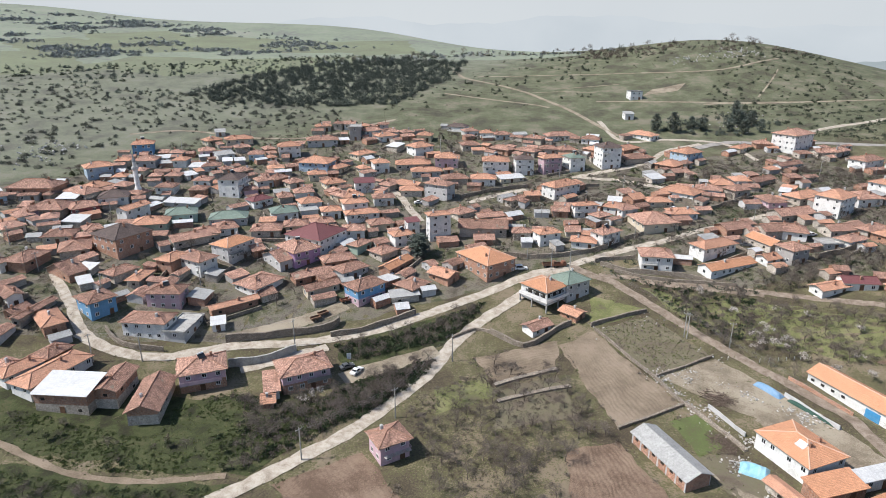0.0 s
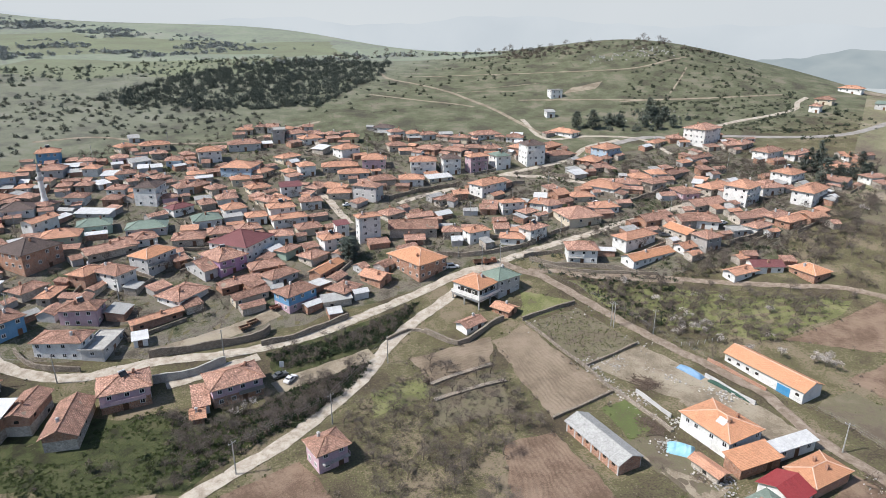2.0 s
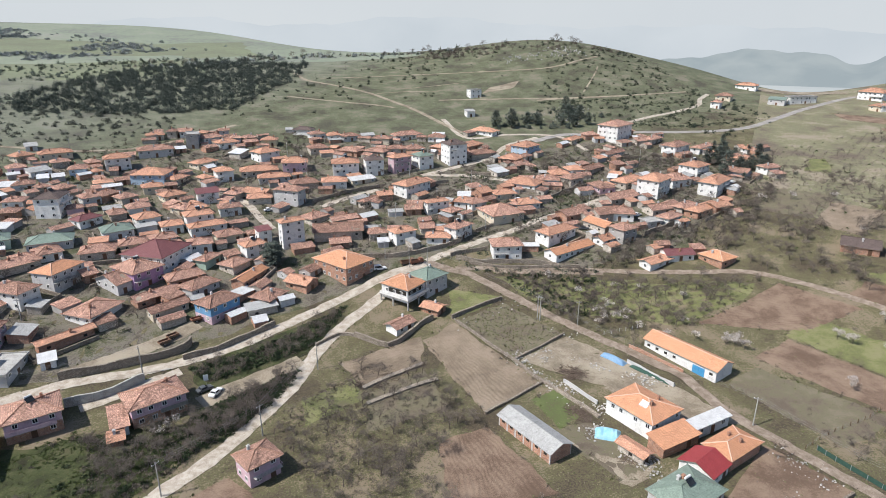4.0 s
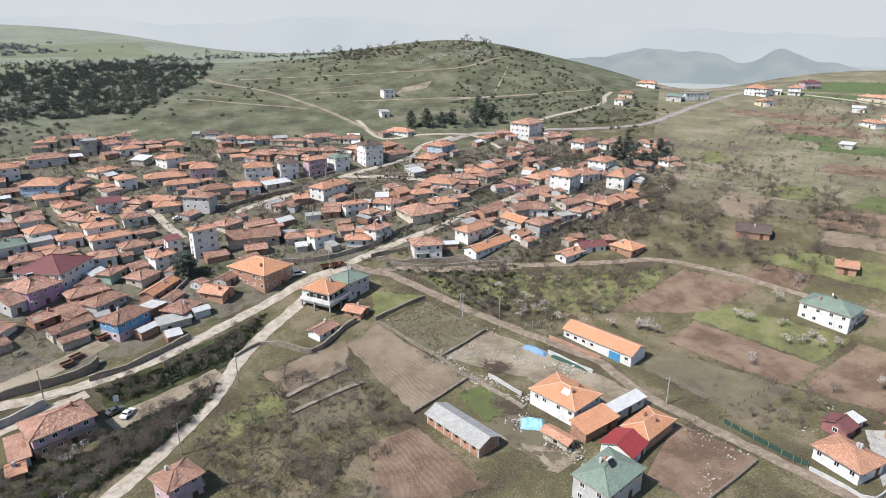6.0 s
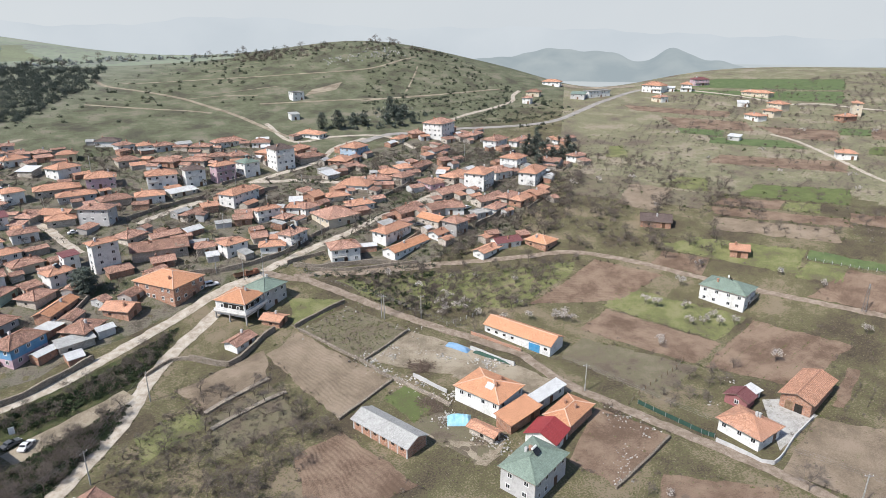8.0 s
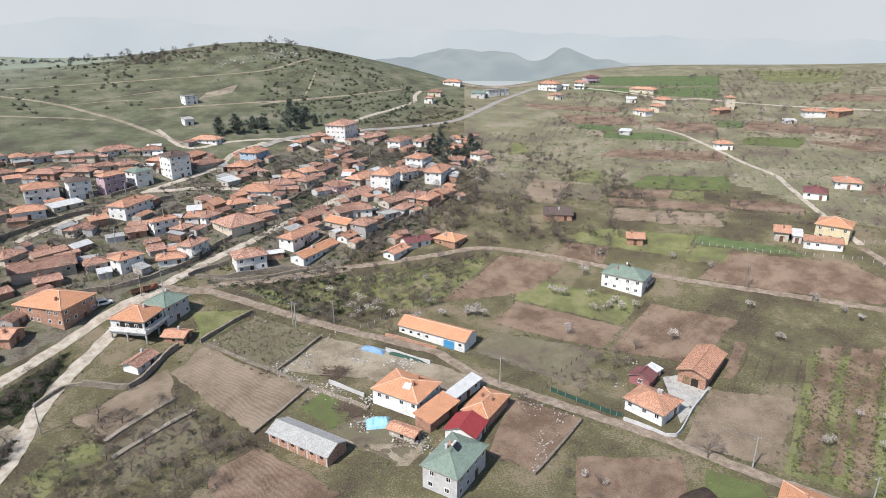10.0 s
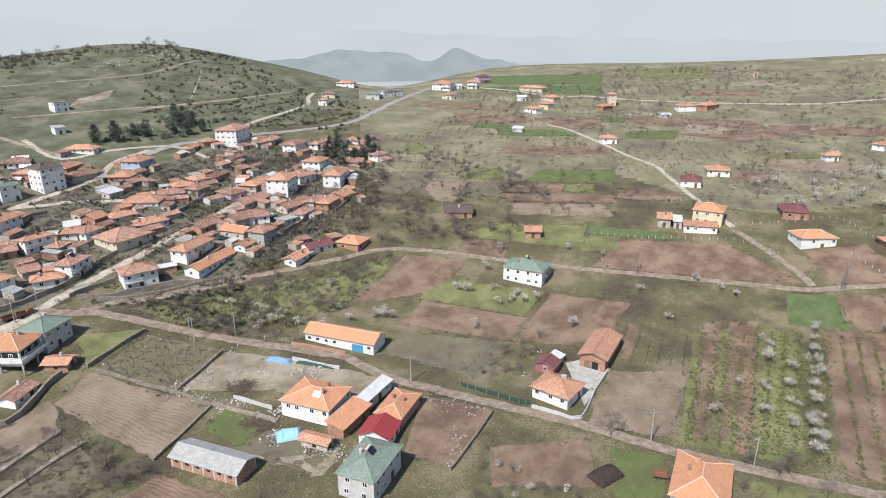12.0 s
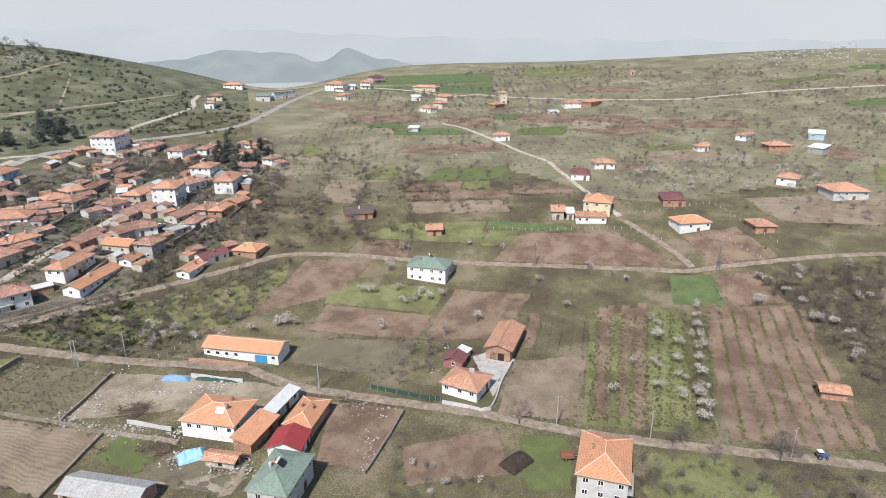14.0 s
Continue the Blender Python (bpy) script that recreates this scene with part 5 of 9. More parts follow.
house(156.3, 259.8, 27.2, 16.6, 8.7, 0.96, "s", "n", "h", far=True)
house(-166.4, 253.8, -10.5, 3.5, 5.0, 0.8, "s", "r", "h", far=True)
house(188.0, 238.5, 34.3, 17.1, 8.5, 2.05, "w", "n", "h", far=True)
house(-142.3, 268.9, 72.0, 6.5, 7.0, 0.96, "s", "r", "h", far=True)
house(128.2, 277.0, -8.3, 9.1, 8.0, 0.96, "s", "n", "h", far=True)
house(100.9, 288.2, 19.7, 7.5, 6, 0.8, "s", "wh", "l", far=True)
house(151.2, 265.5, -37.1, 3.8, 5.0, 0.8, "k", "wh", "l", far=True)
house(-152.9, 265.0, 69.4, 9.8, 8.0, 1.04, "c", "n", "h", far=True)
house(40.1, 303.8, 4.6, 8.9, 6.7, 2.79, "w", "d", "h", far=True)
house(-40.0, 304.5, 38.5, 5.2, 6.0, 0.96, "c", "n", "h", far=True)
house(-183.2, 246.5, 44.8, 3.8, 8.0, 1.12, "lb", "r", "h", far=True)
house(26.4, 307.2, -2.5, 12.6, 10.0, 2.23, "w", "n", "h", far=True)
house(177.1, 252.7, 7.9, 11.0, 9.8, 1.28, "w", "r", "h", far=True)
house(-31.8, 307.2, 19.0, 7.5, 8.0, 1.77, "w", "n", "h", far=True)
house(-52.5, 305.1, 59.7, 9.7, 6.0, 0.96, "c", "n", "h", far=True)
house(53.5, 305.2, 22.5, 10.3, 5.6, 2.79, "p", "n", "h", far=True)
house(-126.0, 283.8, 0.7, 6.4, 6.0, 1.04, "s", "r", "h", far=True)
house(-120.4, 287.1, 50.9, 5.3, 5.0, 0.8, "k", "wh", "l", far=True)
house(-97.8, 295.9, 46.1, 7.6, 7.0, 0.96, "s", "r", "h", far=True)
house(-83.0, 301.3, 18.7, 7.2, 6.0, 0.96, "w", "n", "h", far=True)
house(-134.0, 282.5, 11.9, 4.7, 6.0, 0.96, "s", "r", "h", far=True)
house(-175.4, 259.4, 0.7, 19.2, 11.0, 1.28, "b", "r", "h", far=True)
house(-15.5, 312.8, 4.4, 17.1, 9.0, 0.96, "s", "n", "h", far=True)
house(138.6, 281.3, -1.1, 8.7, 8.0, 0.96, "w", "n", "h", far=True)
house(-63.4, 307.5, 77.3, 11.7, 15.2, 1.67, "lb", "n", "h", far=True)
house(66.0, 308.4, 18.8, 8.2, 8.3, 2.42, "w", "gn", "h", far=True)
house(-106.4, 297.4, 41.7, 4.6, 6.0, 0.88, "s", "r", "h", far=True)
house(-148.7, 279.0, 10.3, 5.6, 6.0, 0.96, "w", "n", "h", far=True)
house(1.9, 316.5, -2.0, 11.9, 9.0, 1.67, "p", "n", "h", far=True)
house(114.3, 296.2, 24.4, 8.9, 6.0, 0.8, "s", "r", "g", far=True)
house(147.7, 281.7, 31.7, 14.8, 6.0, 0.88, "s", "r", "g", far=True)
house(-114.4, 300.6, 17.4, 8.0, 7.0, 0.96, "w", "r", "h", far=True)
house(-143.8, 288.1, 0.8, 5.4, 6.0, 0.96, "c", "r", "h", far=True)
house(-120.5, 299.0, 0.8, 6.7, 6.0, 0.8, "k", "wh", "l", far=True)
house(83.8, 312.3, 14.0, 10.3, 9.6, 3.72, "w", "d", "h", far=True)
house(162.8, 282.0, 12.2, 6.6, 5.0, 1.04, "b", "r", "l", far=True)
house(-160.9, 283.2, 38.1, 11.0, 9.0, 1.86, "lb", "n", "h", far=True)
house(113.8, 306.1, 44.4, 11.3, 10.1, 0.96, "b", "n", "h", far=True)
house(194.6, 263.8, 28.0, 11.5, 9.9, 1.86, "w", "n", "h", far=True)
house(-109.3, 309.1, 17.0, 4.1, 5.0, 0.8, "k", "wh", "l", far=True)
house(-89.1, 316.8, 36.6, 3.8, 5.0, 0.88, "w", "n", "h", far=True)
house(121.6, 306.7, 33.3, 5.5, 5.0, 0.96, "s", "r", "h", far=True)
house(-42.9, 327.2, 47.9, 11.7, 7.0, 0.96, "c", "n", "h", far=True)
house(211.9, 253.5, -58.3, 10.8, 8.0, 1.12, "k", "r", "g", far=True)
house(-130.2, 303.7, 0.8, 6.6, 7.0, 1.28, "w", "n", "h", far=True)
house(-97.2, 318.3, 11.5, 7.0, 8.0, 1.28, "lb", "r", "h", far=True)
house(100.1, 317.9, 14.2, 15.3, 9.0, 0.96, "s", "r", "h", far=True)
house(-146.2, 300.9, 8.0, 9.8, 9.0, 1.28, "k", "r", "h", far=True)
house(-12.7, 334.7, 36.5, 11.4, 8.9, 1.67, "w", "n", "h", far=True)
house(45.7, 332.6, -37.7, 12.4, 7.0, 0.96, "s", "r", "h", far=True)
house(-81.9, 326.6, 16.7, 11.0, 8.0, 2.05, "w", "n", "h", far=True)
house(-113.6, 317.5, 39.9, 8.8, 6.0, 0.96, "w", "gy", "l", far=True)
house(32.0, 336.2, -38.6, 12.2, 7.0, 0.96, "b", "r", "h", far=True)
house(-139.7, 308.6, 0.9, 3.8, 5.0, 0.8, "k", "wh", "l", far=True)
house(-157.2, 300.2, 11.3, 6.3, 6.0, 0.96, "s", "n", "h", far=True)
house(66.5, 332.9, 10.7, 9.2, 7.0, 0.96, "c", "r", "h", far=True)
house(57.4, 334.9, -8.3, 9.4, 7.0, 0.96, "s", "r", "h", far=True)
house(125.5, 316.7, 32.7, 11.8, 10.2, 1.86, "lb", "n", "h", far=True)
house(80.6, 331.0, -55.4, 8.2, 7.0, 1.12, "b", "n", "h", far=True)
house(-26.4, 340, -32.8, 7.1, 7, 0.96, "s", "wh", "l", far=True)
house(229.2, 253.7, 7.7, 7.3, 7.0, 1.2, "w", "r", "h", far=True)
house(-93.7, 329.2, 31.0, 5.2, 7.0, 1.04, "b", "r", "h", far=True)
house(14.8, 342.3, 10.4, 9.7, 8.0, 1.12, "s", "r", "h", far=True)
house(-123.8, 321.0, 22.9, 7.1, 7.0, 1.12, "p", "r", "h", far=True)
house(-137.4, 316.3, 12.7, 6.2, 6.0, 0.96, "w", "r", "h", far=True)
house(98.4, 331.8, 38.7, 13.3, 8.0, 1.04, "b", "n", "h", far=True)
house(-108.2, 330.5, 23.9, 7.3, 7.0, 0.96, "s", "r", "h", far=True)
house(171.1, 302.8, 28.1, 16.3, 4.4, 0.8, "w", "r", "g", far=True)
house(-67.9, 346.1, 13.2, 16.4, 9.0, 1.28, "k", "r", "h", far=True)
house(-155.7, 319.3, 18.6, 9.7, 9.0, 1.86, "l", "n", "h", far=True)
house(229.1, 271.7, 13.5, 9.6, 6.0, 1.04, "c", "n", "h", far=True)
house(52.0, 352.8, -27.8, 10.6, 7.0, 1.12, "c", "r", "h", far=True)
house(-10.6, 358.6, -8.3, 8.2, 7.0, 1.2, "y", "n", "h", far=True)
house(-33.4, 357.4, 30.0, 11.1, 7.0, 1.12, "w", "n", "h", far=True)
house(83.4, 350.1, -19.1, 9.3, 7.0, 0.96, "w", "r", "h", far=True)
house(-113.5, 342.8, 22.4, 14.0, 8.0, 1.12, "c", "n", "h", far=True)
house(-127.1, 338.9, 48.5, 8.6, 7.0, 1.04, "c", "n", "h", far=True)
house(34.2, 361.4, 13.8, 9.7, 7.0, 1.04, "k", "r", "h", far=True)
house(67.3, 358.4, 12.2, 16.5, 8.0, 0.96, "w", "r", "h", far=True)
house(25.2, 364.2, 5.9, 7.3, 7.0, 1.04, "w", "n", "h", far=True)
house(208.4, 300.8, 27.4, 14.9, 8.3, 1.58, "w", "r", "h", far=True)
house(-21.9, 366.3, 22.3, 6.7, 7.0, 0.96, "s", "r", "h", far=True)
house(-29.5, 366.0, 8.2, 5.9, 6.0, 0.96, "k", "r", "h", far=True)
house(15.7, 366.9, 17.8, 8.4, 7.0, 1.2, "w", "r", "h", far=True)
house(-51.4, 363.8, 1.1, 6.8, 6.0, 1.86, "k", "f", "f", far=True)
house(160.5, 331.7, 39.3, 12.9, 5.7, 0.8, "c", "n", "h", far=True)
house(-42.6, 367.0, 31.7, 11.4, 7.0, 1.12, "w", "r", "h", far=True)
house(224.2, 298.8, 31.0, 18.9, 5.3, 1.04, "w", "r", "h", far=True)
house(115.2, 357.5, 41.6, 8.5, 15.3, 0.8, "w", "n", "h", far=True)
house(197.4, 320.0, 11.3, 9.6, 7.0, 0.96, "s", "r", "g", far=True)
house(8.9, 377.2, -19.1, 11.3, 7.0, 1.04, "w", "d", "h", far=True)
house(245.1, 287.6, 4.6, 5.6, 5.0, 0.8, "w", "n", "h", far=True)
house(-128.2, 355.8, 21.2, 5.1, 6.0, 0.8, "k", "gy", "l", far=True)
house(174.1, 336.1, -8.3, 8.3, 8.0, 0.96, "b", "r", "h", far=True)
house(206.1, 321.6, 31.9, 13.1, 7.0, 0.96, "s", "r", "h", far=True)
house(188.0, 332.6, 33.4, 17.5, 12.8, 3.26, "w", "r", "h", far=True)
house(198.5, 337.3, 25.7, 6.2, 6.0, 1.2, "b", "n", "h", far=True)
house(69.4, 101.3, 21.8, 2.7, 6.8, 0.75, "s", "n", "e", chimneys=0)
brick_barn = house(49.8, 112.2, 20.7, 6.3, 17.5, 1, "b", "gy", "e", windows=False, chimneys=0, name="barn")
house(81.0, 92.7, 25.4, 6.9, 7.5, 0.95, "w", "red", "g", chimneys=0)
house(79.9, 102.2, 14.9, 11.4, 4.6, 1, "b", "o", "l")
house(90.7, 96.3, 20.0, 11.4, 6.7, 1.1, "b", "o", "h", chimneys=2, pitch=0.34)
farmhouse = house(78.4, 113.0, 21.0, 10.8, 13.4, 1.6, "w", "o", "h", chimneys=2, pitch=0.34)
house(91.3, 105.3, 14.8, 11.2, 2.6, 1.1, "w", "wh", "l")
house(123.6, 70.8, 4.7, 8.7, 10.0, 1.2, "w", "n", "h", chimneys=2)
house(133.0, 79.9, 11.6, 4.6, 5.6, 0.85, "m", "m", "g", chimneys=0)
house(137.9, 79.9, 3.8, 3.3, 2.6, 0.8, "w", "wh", "l", chimneys=0)
open_barn = house(149.3, 72.3, 12.6, 16.4, 7.2, 1.3, "b", "n", "g", windows=False, chimneys=0, name="barn")
house(169.6, -11.3, -72.4, 6.2, 4.2, 0.9, "b", "n", "g", chimneys=0)
long_barn = house(104.9, 133.9, 21.3, 7.6, 23.0, 1.1, "w", "o", "e", windows=False, chimneys=0, name="barn")
corner_house = house(33.2, 186.1, 40.7, 10.2, 10.8, 1.15, "w", "o", "h", chimneys=2, windows=False, base=level(33.2, 186.1) + 2.5)
house(176.8, 117.1, 16.5, 10.3, 14.4, 1.8, "w", "gn", "h")
house(203.4, 132.8, -52.2, 6.0, 7.1, 0.9, "b", "n", "g", far=True)
house(244.4, 80.4, -63.4, 12.4, 4.7, 1, "w", "n", "l", far=True)
house(197.9, 168.2, -46.0, 11.8, 9.4, 0.8, "b", "d", "g", far=True)
house(256.1, 43.1, -47.8, 13.0, 9.1, 1.3, "w", "o", "h", far=True)
house(244.1, 89.6, -62.6, 3.0, 5.9, 1, "k", "wh", "l", far=True)
house(243.1, 95.0, -62.2, 4.8, 8.3, 1.2, "s", "n", "g", far=True)
house(265.5, 18.2, -57.7, 7.6, 9.4, 1, "b", "n", "h", far=True)
house(255.6, 81.3, -77.0, 11.2, 10.6, 2, "y", "o", "h", far=True)
house(279.0, 55.6, -64.9, 9.6, 10.6, 1.1, "b", "m", "h", far=True)
house(295.1, 104.3, -68.6, 9.0, 10.6, 1, "w", "m", "h", far=True, chimneys=1)
house(317.0, -8.2, -59.3, 15.0, 12.2, 1.4, "k", "n", "h", far=True, chimneys=1)
house(317.6, 99.9, -63.1, 10.4, 9.8, 1.1, "w", "n", "h", far=True, chimneys=1)
house(-51.0, 360.1, 4.6, 6.1, 10.6, 2.6, "g", "f", "f", far=True, chimneys=1)
house(-47.3, 373.0, 90.1, 6.6, 5.0, 1.4, "c", "n", "h", far=True, chimneys=1)
house(-35.9, 376.2, 94.8, 4.7, 5.2, 1.4, "k", "r", "e", far=True, chimneys=1)
house(-72.3, 373.7, 8.5, 8.7, 6.6, 1, "s", "n", "h", far=True, chimneys=1)
house(-56.4, 377.7, -2.8, 6.2, 6.8, 1.2, "w", "r", "g", far=True, chimneys=1)
house(-63.2, 376.6, 82.5, 6.1, 5.1, 1.4, "s", "r", "h", far=True, chimneys=1)
house(358.8, 434.1, -51.6, 15.4, 9.0, 1.3, "w", "n", "h", far=True)
house(314.4, 402.2, -51.5, 10.7, 8.0, 1.2, "c", "r", "h", far=True)
house(414.2, 369.0, -72.8, 16.9, 11.0, 2, "w", "n", "h", far=True)
house(426.1, 362.6, -51.4, 6.4, 6.0, 1, "w", "wh", "l", far=True)
house(435.7, 354.8, -51.7, 8.5, 9.0, 2, "w", "n", "h", far=True)
house(465.5, 366.4, -19.4, 13.2, 8.0, 1.8, "p", "m", "h", far=True)
house(386.1, 338.8, -82.8, 8.0, 7.0, 1.2, "c", "n", "h", far=True)
house(387.0, 336.1, -10.3, 6.2, 6.0, 1.5, "w", "r", "h", far=True)
house(456.3, 304.5, -83.8, 21.7, 8.0, 1.2, "c", "n", "h", far=True)
house(417.1, 288.3, -50.8, 7.0, 6.0, 1.1, "w", "wh", "l", far=True)
house(422.3, 264.4, -96.7, 11.4, 8.0, 1.8, "c", "n", "h", far=True)
house(402.9, 255.9, -99.1, 9.3, 7.0, 1.5, "c", "n", "h", far=True)
house(386.9, 256.8, -103.0, 12.4, 7.0, 1.2, "w", "n", "h", far=True)
house(441.5, 222.8, -50.9, 5.3, 8.0, 3, "c", "n", "h", far=True)
house(423.4, 218.8, -13.1, 10.9, 7.0, 1.2, "b", "n", "h", far=True)
house(451.4, 170.3, -50.5, 12.4, 9.0, 1.4, "w", "n", "h", far=True)
house(463.0, 158.6, -10.7, 15.7, 8.0, 1.3, "b", "n", "h", far=True)
house(343.2, 173.5, -49.8, 8.9, 8.0, 1.2, "w", "n", "h", far=True)
house(370.5, 61.8, -49.5, 6.3, 6.0, 1.1, "w", "n", "h", far=True)
house(425.2, 173.8, -50.2, 7.4, 5.0, 0.6, "w", "wh", "l", far=True)
house(294.2, 383.6, -51.0, 6.2, 7.0, 1.5, "w", "r", "h", far=True)
house(333.2, 232.2, -69.7, 6.5, 5.0, 0.9, "k", "wh", "l", far=True)
house(386.3, 25.6, -58.8, 11.4, 9.0, 1.3, "b", "n", "h", far=True)
house(389.2, 5.0, -112.1, 7.7, 8.0, 1.1, "g", "wh", "l", far=True)
house(420.1, 8.0, -87.2, 8.0, 8.0, 1.2, "lb", "wh", "l", far=True)
house(407.1, 43.8, -13.9, 13.9, 6.0, 1.1, "w", "r", "h", far=True)
house(327.1, 14.0, -97.4, 8.1, 9.0, 1.3, "w", "n", "h", far=True)
house(375.8, 60.3, -80.8, 3.6, 6.0, 1, "w", "n", "h", far=True)
house(602.2, 169.2, -60.9, 4.3, 5.0, 1.2, "c", "n", "h", far=True)

house(342.9, 381.5, -51.0, 10.8, 8.0, 1.4, "k", "gn", "l", far=True, label="pale hall with a grey-green lean-to roof by the platform")
house(362.0, 380.7, -4.6, 21.2, 6.0, 1.8, "w", "f", "f", far=True, label="long white concrete building below the earth platform")

# ---- sheds, yards and roof tanks among the village houses ----
yard_rng = random.Random(77)


def clear_of(x, y, r):
    """Whether a circle touches no house but the first one within its own reach, and no road."""
    near_ = 0
    for px, py, pt, pw, pd in PLOTS:
        dx, dy = x - px, y - py
        c, s_ = math.cos(radians(pt)), math.sin(radians(pt))
        u, v = abs(dx * c + dy * s_) - pw / 2, abs(dy * c - dx * s_) - pd / 2
        if max(u, v) < r * 0.7:
            near_ += 1
    i, j = int(x) + 500, int(y) + 200
    return near_ == 0 and not ROADS[i - 2:i + 3, j - 2:j + 3].any()


def yard_things(plots):
    for x, y, turn, w, d in plots:
        m = pose(x, y, 0, 0, 0, turn)
        for _ in range(4):
            if yard_rng.random() < 0.28:
                continue
            sw, sd = yard_rng.uniform(3.2, 8.0), yard_rng.uniform(3.0, 5.4)
            side = yard_rng.choice(((1, 0), (-1, 0), (0, 1), (0, -1)))
            q = m @ Vector((side[0] * (w / 2 + sw / 2 + 1.4) + (side[0] == 0) * yard_rng.uniform(-0.4, 0.4) * w, side[1] * (d / 2 + sd / 2 + 1.4) + (side[1] == 0) * yard_rng.uniform(-0.4, 0.4) * d, 0))
            if not clear_of(q.x, q.y, max(sw, sd) / 2):
                continue
            house(q.x, q.y, turn + yard_rng.gauss(0, 6), sw, sd, yard_rng.uniform(0.7, 0.9), yard_rng.choice("ssbbgk"), yard_rng.choice(("r", "r", "r", "n", "r", "r", "gy", "r", "wh")), yard_rng.choice("ggl"), far=True, over=0.3, chimneys=0, windows=yard_rng.random() < 0.15, name="shed")


def yard_wall(x, y, turn, w, d):
    """A low rubble wall round two sides of a yard."""
    m = pose(x, y, 0, 0, 0, turn)
    sx, out = yard_rng.choice((-1, 1)), yard_rng.uniform(2.2, 4.0)
    pts = [m @ Vector(p) for p in ((sx * (w / 2 + out), d / 2, 0), (sx * (w / 2 + out), -d / 2 - out, 0), (-sx * w / 2, -d / 2 - out, 0))]
    line = [(p.x, p.y) for p in pts]
    if all(not ROADS[int(a) + 498:int(a) + 503, int(b) + 198:int(b) + 203].any() for a, b in line):
        wall_line("low rubble yard wall beside a village house", line, high=yard_rng.uniform(0.8, 1.5), thick=0.4, gap=30)


def roof_tank(x, y, turn, z):
    top = tagged(new("solar_heater"), "small solar water heater with a white tank on a village roof", "heater")
    top.matrix_basis = pose(x, y, z, 0, 0, turn)
    part("collector", Shape().box(-0.9, -0.7, 0, 0.9, 0.7, 0.09, turn=pose(0, -0.5, 0.45, 38)).mesh("collector", GLASS), top)
    part("tank", Shape().tube((-0.8, 0.25, 1.05), (0.8, 0.25, 1.05), 0.26, sides=8).mesh("tank", FRAME), top)
    part("stand", Shape().box(-0.8, 0.2, -0.5, -0.74, 0.28, 0.85).box(0.74, 0.2, -0.5, 0.8, 0.28, 0.85).mesh("stand", METAL), top)


plots = [q for q in PLOTS if math.hypot(q[0], q[1]) > 186 and math.hypot(q[0] - 36, q[1] - 184) > 24]
yard_things(plots)
for k, plot in enumerate(plots):
    if k % 4 == 1:
        yard_wall(*plot)
for k, (ob, high_, rise_) in enumerate(RIDGES):
    if k % 4 == 0 and ob.location.length < 420:
        roof_tank(ob.location.x, ob.location.y, 20 + k * 7 % 40, ob.location.z + high_ + rise_)

# ---- stone walls ----
wall_line("rubble retaining wall below the terrace houses", [(-63.4, 160.7), (-52.6, 163.3), (-41.5, 166.3), (-33.5, 169.6), (-32.3, 173.3)], high=2.4, thick=0.6)
wall_line("rubble retaining wall below the blue and pink house", [(-33.6, 165.2), (-24.7, 168.2), (-16.5, 173.3), (-8.8, 178.1)], high=1.8, thick=0.6)
wall_line("concrete retaining wall along the village street", [(-59.0, 149.2), (-52.4, 150.8), (-45.5, 154.7), (-42.2, 157.6)], high=2.4, thick=0.5, mat=CONCRETE)
wall_line("low rubble wall round the white house yard", [(-98.8, 162.3), (-93.8, 157.6), (-87.1, 155.1), (-79.1, 154.9)], high=1.6, thick=0.5)
wall_line("dry-stone field wall beside the ploughed field", [(46.4, 169.3), (50.2, 161.6), (53.6, 153.2), (57.5, 145.1), (59.4, 137.6), (61.2, 133.7)], high=0.8, thick=0.6)
wall_line("dry-stone wall between orchard and yard", [(57.6, 145.6), (64.8, 148.9), (76.7, 154.6)], high=0.8, thick=0.5)
wall_line("stone terrace wall across the gardens", [(13.7, 141.9), (20.9, 145.5), (31.5, 149.5)], high=0.6, thick=1.3)
wall_line("stone terrace wall across the gardens", [(13.9, 134.9), (24.6, 139.1), (33.9, 141.6)], high=0.5, thick=1.3)
wall_line("rubble wall below the corner house", [(14.5, 168.2), (23.5, 160.7), (29.8, 164.4), (34.8, 169.4), (39.7, 172.2)], high=1.6, thick=0.7)
wall_line("stone wall beside the green plot", [(45.6, 171.1), (54.2, 174.6), (64.5, 177.7)], high=1.3, thick=0.6)
wall_line("retaining wall along the village road", [(56.3, 206.0), (64.6, 200.9), (77.4, 197.8), (87.6, 193.7), (90.6, 190.7)], high=1.6, thick=0.5)
wall_line("retaining wall under the houses", [(9.7, 216.4), (24.2, 213.3), (36.5, 211.7), (51.5, 214.3), (61.7, 218.1)], high=1.8, thick=0.5)
wall_line("broken dry-stone wall by the farm", [(61.2, 133.7), (64.0, 127.1), (66.8, 120.7), (68.4, 115.7)], high=0.7, thick=0.9)
wall_line("white block wall beside the farmyard", [(66.5, 132.3), (68.5, 127.1), (70.6, 121.0)], high=1.1, thick=0.3, mat=WALL["k"])
wall_line("long white block wall beside the road", [(87.8, 136.6), (90.7, 130.0), (93.9, 123.1)], high=1.2, thick=0.3, mat=WALL["k"])
wall_line("low brick garden wall before the long barn", [(92.4, 143.7), (96.1, 137.2), (100.1, 128.2)], high=1.0, thick=0.3, mat=WALL["b"])
wall_line("white wall round the farm courtyard", [(114.8, 72.8), (116.6, 65.7), (118.8, 61.0), (130.7, 64.0), (142.2, 66.3)], high=1.0, thick=0.25, mat=WALL["k"])
